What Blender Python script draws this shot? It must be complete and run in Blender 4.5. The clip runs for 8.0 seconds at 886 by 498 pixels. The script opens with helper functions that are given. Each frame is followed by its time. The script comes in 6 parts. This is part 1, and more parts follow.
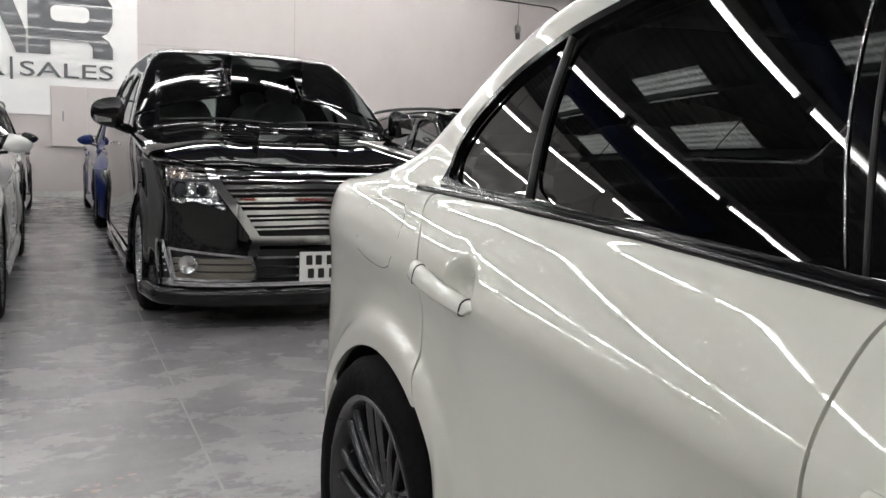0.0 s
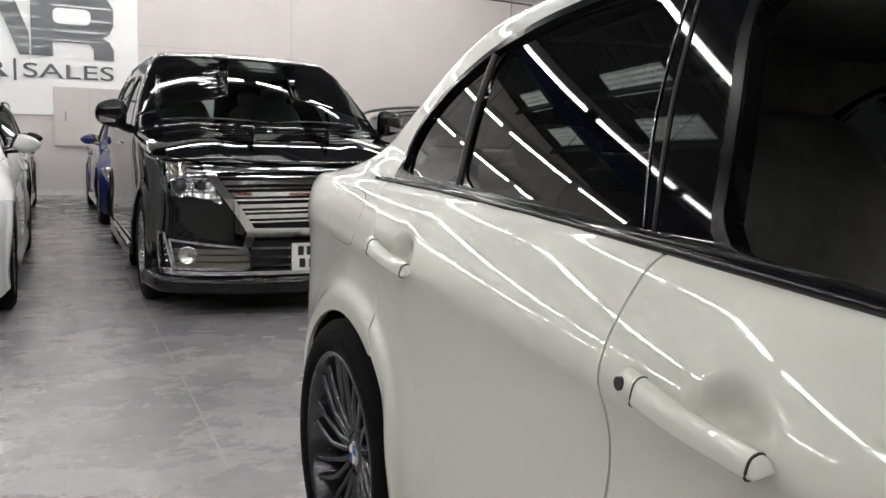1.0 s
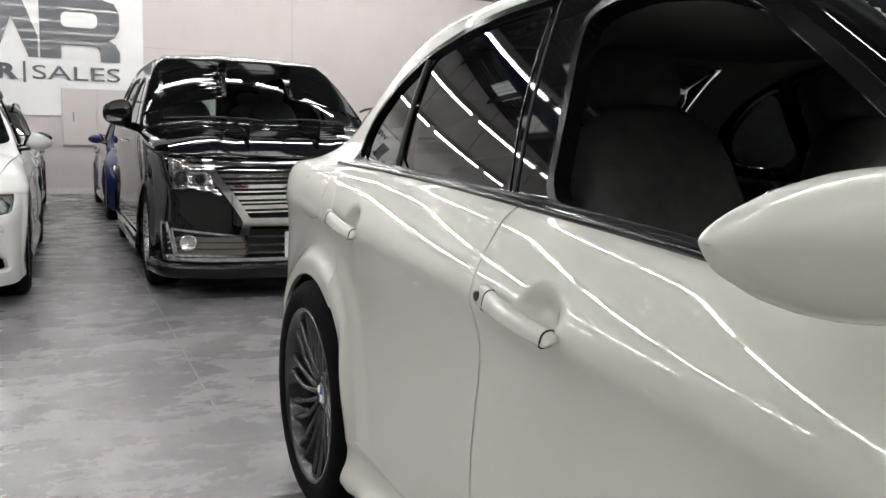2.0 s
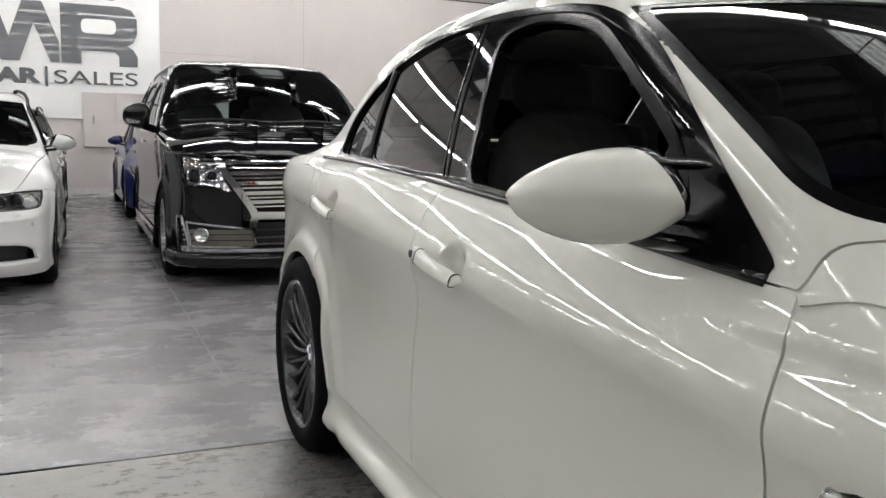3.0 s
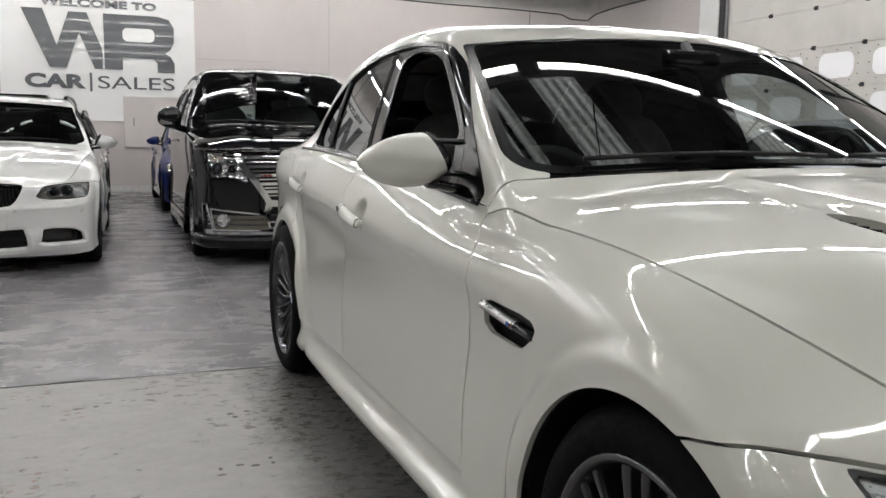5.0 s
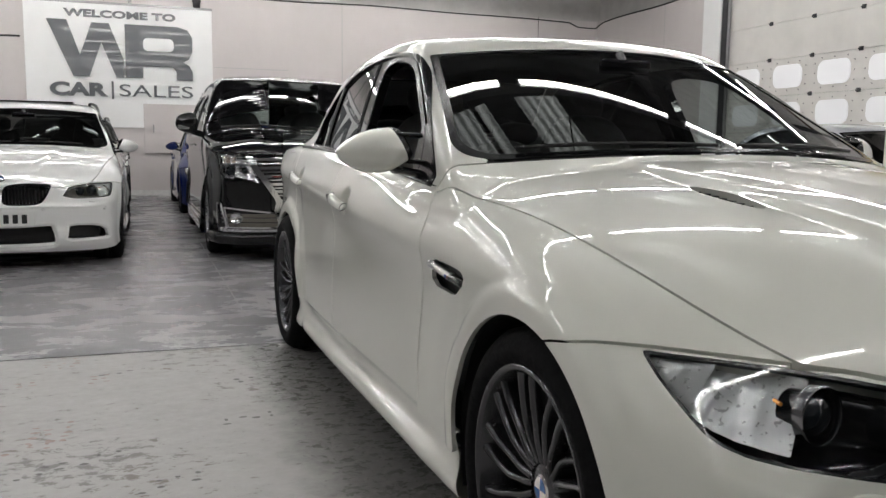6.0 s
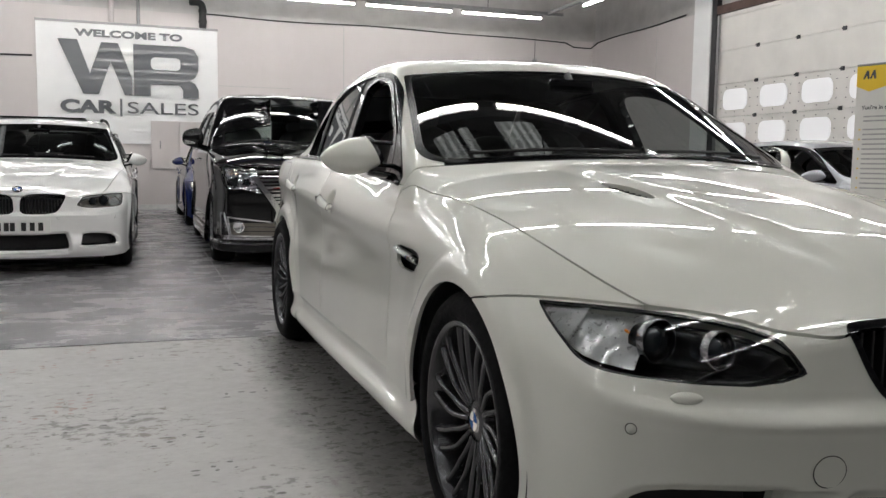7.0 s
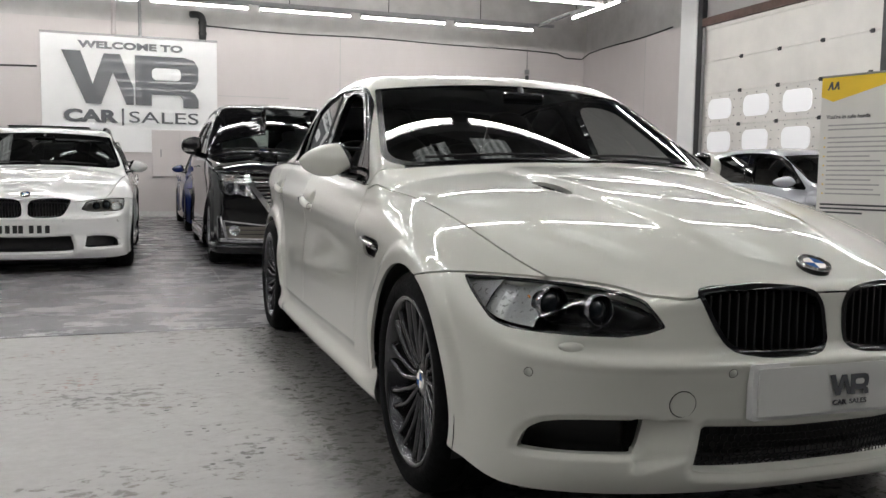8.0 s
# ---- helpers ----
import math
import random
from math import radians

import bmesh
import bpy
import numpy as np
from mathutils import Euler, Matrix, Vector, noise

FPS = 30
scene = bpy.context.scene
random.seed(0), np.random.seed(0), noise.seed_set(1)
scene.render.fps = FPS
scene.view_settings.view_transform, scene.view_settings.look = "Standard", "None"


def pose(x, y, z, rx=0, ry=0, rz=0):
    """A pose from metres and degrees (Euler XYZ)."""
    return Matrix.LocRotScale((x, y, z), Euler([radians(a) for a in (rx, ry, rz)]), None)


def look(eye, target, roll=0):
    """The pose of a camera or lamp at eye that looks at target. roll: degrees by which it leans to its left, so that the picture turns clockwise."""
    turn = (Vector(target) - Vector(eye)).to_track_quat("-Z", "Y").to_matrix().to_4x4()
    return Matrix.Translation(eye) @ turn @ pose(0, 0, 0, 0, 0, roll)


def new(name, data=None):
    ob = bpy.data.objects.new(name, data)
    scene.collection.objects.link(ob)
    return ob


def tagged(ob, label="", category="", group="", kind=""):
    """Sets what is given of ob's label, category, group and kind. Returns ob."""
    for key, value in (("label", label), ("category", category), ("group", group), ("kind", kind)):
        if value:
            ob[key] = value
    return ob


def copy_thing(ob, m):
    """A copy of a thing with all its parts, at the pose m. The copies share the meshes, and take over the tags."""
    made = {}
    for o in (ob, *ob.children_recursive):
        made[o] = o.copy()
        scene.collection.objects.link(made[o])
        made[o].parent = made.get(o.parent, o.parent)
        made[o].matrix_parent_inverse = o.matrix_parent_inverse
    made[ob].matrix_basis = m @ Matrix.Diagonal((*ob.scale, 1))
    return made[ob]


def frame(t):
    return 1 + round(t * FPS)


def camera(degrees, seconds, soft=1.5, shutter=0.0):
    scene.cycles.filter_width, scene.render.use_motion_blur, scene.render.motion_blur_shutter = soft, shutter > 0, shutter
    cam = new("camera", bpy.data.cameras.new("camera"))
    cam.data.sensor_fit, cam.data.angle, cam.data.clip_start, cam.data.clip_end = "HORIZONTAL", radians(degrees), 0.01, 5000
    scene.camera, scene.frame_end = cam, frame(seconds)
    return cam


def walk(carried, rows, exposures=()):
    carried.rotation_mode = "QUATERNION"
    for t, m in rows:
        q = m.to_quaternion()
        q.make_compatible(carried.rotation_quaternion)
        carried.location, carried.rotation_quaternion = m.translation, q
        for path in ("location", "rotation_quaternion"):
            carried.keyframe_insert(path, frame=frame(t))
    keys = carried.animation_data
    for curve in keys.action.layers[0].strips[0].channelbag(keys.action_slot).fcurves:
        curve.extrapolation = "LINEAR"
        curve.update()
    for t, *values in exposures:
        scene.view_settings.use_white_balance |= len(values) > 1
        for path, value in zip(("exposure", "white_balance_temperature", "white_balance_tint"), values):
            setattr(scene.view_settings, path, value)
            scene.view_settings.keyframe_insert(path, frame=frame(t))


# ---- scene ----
cam = camera(55.4, 8.0)
PATH = [
    (0, (-1.473, 1.23, 1.097), (-0.637, 3.029, 0.851), 2.0),
    (0.5, (-1.49, 1.081, 1.1), (-0.655, 2.881, 0.85), 1.9),
    (1, (-1.517, 0.87, 1.1), (-0.682, 2.67, 0.848), 1.7),
    (1.5, (-1.526, 0.654, 1.09), (-0.694, 2.455, 0.836), 1.5),
    (3, (-1.581, -0.042, 1.07), (-0.793, 1.779, 0.817), 1.1),
    (3.5, (-1.584, -0.279, 1.066), (-0.812, 1.549, 0.813), 1.0),
    (4, (-1.59, -0.532, 1.056), (-0.84, 1.305, 0.803), 1.1),
    (4.5, (-1.573, -0.768, 1.053), (-0.842, 1.076, 0.799), 1.0),
    (6, (-1.58, -1.466, 1.008), (-0.909, 0.404, 0.772), 0.7),
    (6.5, (-1.593, -1.693, 0.983), (-0.927, 0.18, 0.77), 0.8),
    (7, (-1.612, -1.933, 0.968), (-0.949, -0.056, 0.774), 0.8),
    (7.5, (-1.614, -2.146, 0.95), (-0.952, -0.267, 0.767), 0.8),
    (8, (-1.612, -2.384, 0.945), (-0.95, -0.505, 0.772), 0.8),
]
walk(cam, [(t, look(eye, target, roll)) for t, eye, target, roll in PATH],
     exposures=[(0, 0.17), (1.5, 0.25), (3.0, 0.11), (4.5, -0.06), (6.0, -0.14), (7.0, -0.10), (8, -0.01)])

# ---- world: no daylight enters but through the rooflights, which are built dull ----
world = bpy.data.worlds.new("world")
scene.world = world
world.use_nodes = True
wbg = world.node_tree.nodes["Background"]
wsky = world.node_tree.nodes.new("ShaderNodeTexSky")
wsky.sky_type, wsky.sun_disc = "NISHITA", False
wsky.sun_elevation, wsky.sun_rotation = radians(20), radians(120)
world.node_tree.links.new(wsky.outputs[0], wbg.inputs["Color"])
wbg.inputs["Strength"].default_value = 0.08
TUBE_GLOW = 54.0
SKYLIGHT_GLOW = 1.45

# ---- materials ----


class Nodes:
    """A principled material with a few helpers to hang textures on it."""

    def __init__(self, name, color=(0.5, 0.5, 0.5), rough=0.5, metal=0.0, coat=0.0, spec=0.5):
        self.m = bpy.data.materials.new(name)
        self.m.use_nodes = True
        self.t = self.m.node_tree
        self.b = self.t.nodes["Principled BSDF"]
        self.set("Base Color", (*color, 1))
        self.set("Roughness", rough)
        self.set("Metallic", metal)
        self.set("Coat Weight", coat)
        self.set("Coat Roughness", 0.02)
        self.set("Specular IOR Level", spec)
        self.co = None

    def set(self, key, value):
        self.b.inputs[key].default_value = value

    def node(self, kind, **kw):
        n = self.t.nodes.new(kind)
        for k, v in kw.items():
            n.inputs[k].default_value = v
        return n

    def link(self, a, b):
        self.t.links.new(a, b)

    def coords(self, stretch=(1, 1, 1)):
        if self.co is None:
            self.co = self.t.nodes.new("ShaderNodeTexCoord")
        mp = self.t.nodes.new("ShaderNodeMapping")
        mp.inputs["Scale"].default_value = stretch
        self.link(self.co.outputs["Object"], mp.inputs["Vector"])
        return mp.outputs[0]

    def noise(self, scale, detail=4, rough=0.55, stretch=(1, 1, 1), warp=0.0):
        n = self.node("ShaderNodeTexNoise", Scale=scale, Detail=detail, Roughness=rough, Distortion=warp)
        self.link(self.coords(stretch), n.inputs["Vector"])
        return n.outputs["Fac"]

    def ramp(self, src, stops):
        r = self.t.nodes.new("ShaderNodeValToRGB")
        e = r.color_ramp.elements
        while len(e) < len(stops):
            e.new(0.5)
        for el, (p, c) in zip(e, stops):
            el.position = p
            el.color = (*c, 1) if isinstance(c, tuple) else (c, c, c, 1)
        self.link(src, r.inputs[0])
        return r.outputs[0]

    def mix(self, a, b, fac, mode="MIX"):
        n = self.t.nodes.new("ShaderNodeMix")
        n.data_type, n.blend_type = "RGBA", mode
        for sock, v in ((n.inputs["A"], a), (n.inputs["B"], b), (n.inputs["Factor"], fac)):
            if isinstance(v, tuple):
                sock.default_value = (*v, 1)
            elif isinstance(v, (int, float)):
                sock.default_value = v
            else:
                self.link(v, sock)
        return n.outputs["Result"]

    def out(self, key, src):
        self.link(src, self.b.inputs[key])
        return self

    def bump(self, src, strength=0.1, distance=0.01):
        n = self.node("ShaderNodeBump", Strength=strength, Distance=distance)
        self.link(src, n.inputs["Height"])
        self.link(n.outputs[0], self.b.inputs["Normal"])
        return self


def plain(name, color, rough=0.5, metal=0.0, coat=0.0, vary=0.12, scale=14.0, bump=0.0, spec=0.5):
    n = Nodes(name, color, rough, metal, coat, spec)
    f = n.noise(scale, 5)
    lo = tuple(c * (1 - vary) for c in color)
    hi = tuple(min(1, c * (1 + vary)) for c in color)
    n.out("Base Color", n.ramp(f, [(0.3, lo), (0.7, hi)]))
    n.out("Roughness", n.ramp(n.noise(scale * 3.1, 3), [(0.3, max(0.02, rough * 0.85)), (0.7, min(1, rough * 1.15))]))
    if bump:
        n.bump(n.noise(scale * 9, 4), bump, 0.002)
    return n.m


def paint(name, color, rough=0.09, flake=0.0, spec=0.5, coat=1.0):
    """Car paint: clear coat over a base, with a faint orange peel and a trace of dust."""
    n = Nodes(name, color, 0.35, 0.0, coat, spec)
    n.set("Coat Roughness", 0.025)
    dust = n.noise(1.1, 2)
    lo = tuple(c * 0.98 for c in color)
    n.out("Base Color", n.mix(lo, color, dust))
    n.set("Roughness", rough * 3.5)
    if flake:
        n.set("Metallic", flake)
    peel = n.node("ShaderNodeBump", Strength=0.004, Distance=0.002)
    n.link(n.noise(160, 2), peel.inputs["Height"])
    n.link(peel.outputs[0], n.b.inputs["Coat Normal"])
    return n.m


def glow(name, color, strength):
    n = Nodes(name, color, 0.4)
    n.set("Emission Color", (*color, 1))
    n.set("Emission Strength", strength)
    return n.m


def glass(name, color, rough=0.0, alpha=0.25, ior=1.5):
    """Thin tinted glass: a mirror coat over a see-through tint."""
    m = bpy.data.materials.new(name)
    m.use_nodes = True
    t = m.node_tree
    t.nodes.clear()
    o = t.nodes.new("ShaderNodeOutputMaterial")
    tr = t.nodes.new("ShaderNodeBsdfTransparent")
    tr.inputs[0].default_value = (*color, 1)
    gl = t.nodes.new("ShaderNodeBsdfGlossy")
    gl.inputs["Roughness"].default_value = rough
    fr = t.nodes.new("ShaderNodeFresnel")
    fr.inputs[0].default_value = ior
    mx = t.nodes.new("ShaderNodeMixShader")
    t.links.new(fr.outputs[0], mx.inputs[0])
    t.links.new(tr.outputs[0], mx.inputs[1])
    t.links.new(gl.outputs[0], mx.inputs[2])
    t.links.new(mx.outputs[0], o.inputs[0])
    return m


def floor_material():
    n = Nodes("polished_concrete", (0.3, 0.3, 0.31), 0.3)
    cloud = n.noise(0.8, 8, 0.66, warp=0.2)
    brush = n.noise(2.6, 8, 0.72, (0.75, 1.2, 1), 0.25)
    mottle = n.noise(9.0, 7, 0.70, (0.8, 1.15, 1), 0.2)
    grain = n.noise(34, 5, 0.7)
    base = n.ramp(cloud, [(0.28, (0.275, 0.270, 0.286)), (0.5, (0.365, 0.356, 0.370)), (0.74, (0.455, 0.443, 0.448))])
    base = n.mix(base, n.ramp(brush, [(0.30, (0.62, 0.62, 0.63)), (0.66, (1.0, 1.0, 1.0))]), 0.75, "MULTIPLY")
    base = n.mix(base, n.ramp(mottle, [(0.32, (0.70, 0.70, 0.71)), (0.60, (1, 1, 1))]), 0.65, "MULTIPLY")
    base = n.mix(base, n.ramp(grain, [(0.35, (0.80, 0.80, 0.80)), (0.65, (1, 1, 1))]), 0.6, "MULTIPLY")
    # the bay in front of the joint is worn through to bare, paler concrete with flaked spots
    sep = n.t.nodes.new("ShaderNodeSeparateXYZ")
    n.link(n.coords(), sep.inputs[0])
    bay = n.t.nodes.new("ShaderNodeMapRange")
    bay.inputs["From Min"].default_value, bay.inputs["From Max"].default_value = 2.86, 2.84
    n.link(sep.outputs["Y"], bay.inputs["Value"])
    spots = n.noise(19.0, 8, 0.74, (0.8, 1.1, 1), 0.25)
    patch = n.noise(1.3, 4, 0.6)
    both = n.mix(spots, n.ramp(patch, [(0.35, 0.34), (0.7, 0.68)]), 0.40)
    flaked = n.ramp(both, [(0.556, 0.0), (0.578, 1.0)])
    worn = n.mix(base, (0.56, 0.545, 0.52), 0.52)
    worn = n.mix(worn, n.ramp(n.noise(2.4, 3), [(0.42, (0.20, 0.165, 0.135)), (0.58, (0.21, 0.20, 0.19))]), n.mix((0, 0, 0), flaked, 0.85))
    few = n.ramp(n.noise(6.0, 7, 0.74, (0.7, 1.2, 1), 0.4), [(0.65, 0.0), (0.68, 0.7)])
    rust = n.mix(base, (0.30, 0.215, 0.165), few)
    # a worn, flecked, glossier strip by the parked saloon, its shade painted in too
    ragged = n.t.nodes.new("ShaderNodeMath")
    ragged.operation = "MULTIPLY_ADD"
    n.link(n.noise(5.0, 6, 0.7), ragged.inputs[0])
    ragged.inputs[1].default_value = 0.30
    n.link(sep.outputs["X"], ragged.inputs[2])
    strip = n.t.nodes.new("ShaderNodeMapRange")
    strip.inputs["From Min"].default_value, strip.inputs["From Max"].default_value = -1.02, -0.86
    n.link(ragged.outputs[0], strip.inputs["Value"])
    flecks_and_shade = n.ramp(n.noise(26.0, 7, 0.72), [(0.38, (0.06, 0.057, 0.052)), (0.52, (0.125, 0.122, 0.118)), (0.68, (0.23, 0.22, 0.205))])
    worn = n.mix(worn, n.mix(worn, flecks_and_shade, 0.88), strip.outputs[0])
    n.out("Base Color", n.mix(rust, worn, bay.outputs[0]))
    rough_far = n.ramp(brush, [(0.3, 0.20), (0.7, 0.34)])
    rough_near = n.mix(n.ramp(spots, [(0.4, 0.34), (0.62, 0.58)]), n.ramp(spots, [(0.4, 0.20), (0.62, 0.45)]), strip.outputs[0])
    n.out("Roughness", n.mix(rough_far, rough_near, bay.outputs[0]))
    n.bump(n.mix(grain, flaked, 0.35), 0.12, 0.003)
    return n.m


def wall_material():
    n = Nodes("painted_board", (0.74, 0.735, 0.72), 0.6)
    a = n.noise(0.6, 5, 0.6)
    b = n.noise(5, 6, 0.6, (1, 1, 0.35))
    c = n.ramp(a, [(0.3, (0.575, 0.532, 0.525)), (0.7, (0.615, 0.572, 0.563))])
    n.out("Base Color", n.mix(c, n.ramp(b, [(0.3, (0.96, 0.96, 0.955)), (0.6, (1, 1, 1))]), 0.6, "MULTIPLY"))
    n.bump(n.noise(60, 4), 0.05, 0.003)
    return n.m


M_FLOOR = floor_material()
M_WALL = wall_material()
M_CLAD = plain("grey_cladding", (0.50, 0.485, 0.47), 0.5, 0, 0, 0.1, 3)
M_UNSEEN_WALL = plain("unseen_dark_wall", (0.17, 0.17, 0.175), 0.6, 0, 0, 0.1, 2)
M_ROOF = plain("dark_roof_sheet", (0.055, 0.056, 0.06), 0.6, 0, 0, 0.15, 4)
M_STEEL_BLUE = plain("blue_steel", (0.018, 0.025, 0.075), 0.45, 0, 0, 0.15, 6)
M_STEEL_DARK = plain("dark_steel", (0.03, 0.03, 0.033), 0.5, 0.2, 0, 0.2, 9)
M_STEEL_RED = plain("oxide_steel", (0.085, 0.045, 0.035), 0.6, 0, 0, 0.25, 7)
M_RAIL = plain("galvanised_trunking", (0.3, 0.3, 0.3), 0.45, 0.6, 0, 0.1, 10)
M_CABLE = plain("black_cable", (0.02, 0.02, 0.02), 0.6)
M_DOOR = plain("door_panel", (0.74, 0.715, 0.68), 0.5, 0, 0, 0.06, 2)
M_DOORWIN = glow("door_window", (0.80, 0.80, 0.82), 0.35)
M_TUBE = glow("tube_lamp", (1.0, 0.985, 0.96), TUBE_GLOW)
M_WHITE = plain("white_board", (0.83, 0.83, 0.83), 0.35, 0, 0, 0.03, 2)
M_BLACK = plain("black_plastic", (0.012, 0.012, 0.013), 0.45, 0, 0, 0.2, 20)
M_LOUVRE = plain("satin_chrome", (0.50, 0.50, 0.50), 0.30, 1.0, 0, 0.10, 40)
M_CHROME = Nodes("chrome", (0.75, 0.75, 0.76), 0.08, 1.0).m


def skylight_material():
    n = Nodes("corrugated_rooflight", (0.6, 0.62, 0.6), 0.5)
    w = n.t.nodes.new("ShaderNodeTexWave")
    w.bands_direction = "X"
    w.inputs["Scale"].default_value, w.inputs["Distortion"].default_value = 2.0, 0.3
    n.link(n.coords(), w.inputs["Vector"])
    col = n.ramp(w.outputs["Fac"], [(0.1, (0.25, 0.27, 0.26)), (0.9, (0.95, 1.0, 0.97))])
    n.out("Emission Color", n.mix(col, n.ramp(n.noise(1.2, 3), [(0.3, (0.6, 0.6, 0.6)), (0.7, (1, 1, 1))]), 1.0, "MULTIPLY"))
    n.set("Emission Strength", SKYLIGHT_GLOW)
    return n.m


M_SKYLIGHT = skylight_material()

# ---- mesh helpers ----


def mesh_of(name, verts, faces, material, smooth=False):
    me = bpy.data.meshes.new(name)
    me.from_pydata([tuple(v) for v in verts], [], faces)
    me.materials.append(material)
    if smooth:
        me.shade_smooth()
    me.update()
    return me


def part(name, bm, material, parent=None, label="", smooth=False, bevel=0.0):
    """Links a bmesh (or a ready mesh) as one mesh object, under a thing or under a part."""
    if isinstance(bm, bmesh.types.BMesh):
        me = bpy.data.meshes.new(name)
        if bevel:
            bmesh.ops.bevel(bm, geom=bm.edges[:], offset=bevel, segments=2, affect="EDGES", profile=0.6)
        bm.to_mesh(me)
        bm.free()
        me.materials.append(material)
        if smooth:
            me.shade_smooth()
    else:
        me = bm
    ob = new(name, me)
    if parent is not None:
        ob.parent = parent
    return tagged(ob, label=label)


def thing(name, label, category, at=(0, 0, 0), group="", kind="", turn=0.0):
    ob = new(name)
    ob.empty_display_size = 0.1
    ob.location = at
    ob.rotation_euler[2] = radians(turn)
    return tagged(ob, label, category, group, kind)


def box(x0, y0, z0, x1, y1, z1, bm=None):
    bm = bm or bmesh.new()
    m = Matrix.LocRotScale(((x0 + x1) / 2, (y0 + y1) / 2, (z0 + z1) / 2), None, (abs(x1 - x0), abs(y1 - y0), abs(z1 - z0)))
    bmesh.ops.create_cube(bm, size=1, matrix=m)
    return bm


def rod(a, b, r, bm=None, seg=10, r2=None):
    bm = bm or bmesh.new()
    a, b = Vector(a), Vector(b)
    q = (b - a).to_track_quat("Z", "Y").to_matrix().to_4x4()
    bmesh.ops.create_cone(bm, cap_ends=True, segments=seg, radius1=r, radius2=r if r2 is None else r2, depth=(b - a).length, matrix=Matrix.Translation((a + b) / 2) @ q)
    return bm


def sweep(points, r, seg=8, closed=False):
    """A tube of radius r along a smooth line of points."""
    bm = bmesh.new()
    pts = [Vector(p) for p in points]
    n = len(pts)
    rings = []
    for i, p in enumerate(pts):
        a = pts[(i - 1) % n] if closed or i else p
        b = pts[(i + 1) % n] if closed or i < n - 1 else p
        d = (b - a).normalized()
        u = d.cross(Vector((0, 0, 1)))
        if u.length < 1e-3:
            u = d.cross(Vector((1, 0, 0)))
        u.normalize()
        w = u.cross(d)
        rings.append([bm.verts.new(p + r * (math.cos(k * 2 * math.pi / seg) * u + math.sin(k * 2 * math.pi / seg) * w)) for k in range(seg)])
    for i in range(n if closed else n - 1):
        q0, q1 = rings[i], rings[(i + 1) % n]
        for k in range(seg):
            bm.faces.new((q0[k], q0[(k + 1) % seg], q1[(k + 1) % seg], q1[k]))
    if not closed:
        bm.faces.new(rings[0][::-1])
        bm.faces.new(rings[-1])
    bmesh.ops.recalc_face_normals(bm, faces=bm.faces)
    return bm


def slab(outline, depth, to_world):
    """A plate with a flat outline (list of 2D points), given depth along its normal; to_world is a matrix."""
    bm = bmesh.new()
    a = [bm.verts.new(to_world @ Vector((x, y, 0))) for x, y in outline]
    b = [bm.verts.new(to_world @ Vector((x, y, depth))) for x, y in outline]
    n = len(a)
    bm.faces.new(b)
    bm.faces.new(a[::-1])
    for i in range(n):
        bm.faces.new((a[i], a[(i + 1) % n], b[(i + 1) % n], b[i]))
    bmesh.ops.recalc_face_normals(bm, faces=bm.faces)
    return bm


def rounded_rect(x0, y0, x1, y1, r, seg=6):
    pts = []
    for cx, cy, a0 in ((x1 - r, y1 - r, 0), (x0 + r, y1 - r, 90), (x0 + r, y0 + r, 180), (x1 - r, y0 + r, 270)):
        pts += [(cx + r * math.cos(radians(a0 + 90 * k / seg)), cy + r * math.sin(radians(a0 + 90 * k / seg))) for k in range(seg + 1)]
    return pts


def letters(text, size, depth, material, name, parent, at, rot, label="", wide=1.0, bold=0.0, slant=0.0):
    """Raised lettering in the built-in font, as a mesh; size is the height of the capitals."""
    cu = bpy.data.curves.new(name, "FONT")
    cu.body, cu.size, cu.extrude, cu.offset, cu.shear = text, size / 0.729, depth / 2, bold, slant
    cu.resolution_u = 4
    tmp = bpy.data.objects.new(name, cu)
    me = bpy.data.meshes.new_from_object(tmp)
    bpy.data.objects.remove(tmp)
    bpy.data.curves.remove(cu)
    me.transform(Matrix.Diagonal((wide, 1, 1, 1)))
    me.materials.clear()
    me.materials.append(material)
    ob = new(name, me)
    ob.parent = parent
    ob.location = at
    ob.rotation_euler = [radians(a) for a in rot]
    return tagged(ob, label=label)

# ---- the hall ----
X0, X1, Y0, Y1 = -15.0, 8.78, -13.0, 16.70
EAVES, RIDGE, RIDGE_X = 5.3, 6.6, -3.0
DOOR_Y0, DOOR_Y1, DOOR_Z = 7.50, 11.86, 3.93


def roof_z(x):
    return RIDGE - (RIDGE - EAVES) * abs(x - RIDGE_X) / (X1 - RIDGE_X)


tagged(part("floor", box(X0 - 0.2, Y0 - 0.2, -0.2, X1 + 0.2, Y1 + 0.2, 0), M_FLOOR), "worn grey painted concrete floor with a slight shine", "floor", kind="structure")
bm = box(-2.6, 2.838, -0.001, X1, 2.850, 0.0015)
for x0 in (-11.0, -6.0):
    box(x0, 2.838, -0.001, x0 + 4.4, 2.850, 0.0015, bm)
tagged(part("floor_joint", bm, plain("joint_filler", (0.13, 0.13, 0.13), 0.7)), "dark filled joint across the concrete floor", "floor joint", kind="structure")
tagged(part("floor_seam", box(-1.012, 3.6, -0.001, -1.004, Y1, 0.0012), plain("seam_filler", (0.37, 0.37, 0.37), 0.6)), "pale hairline seam along the concrete floor", "floor joint", kind="structure")

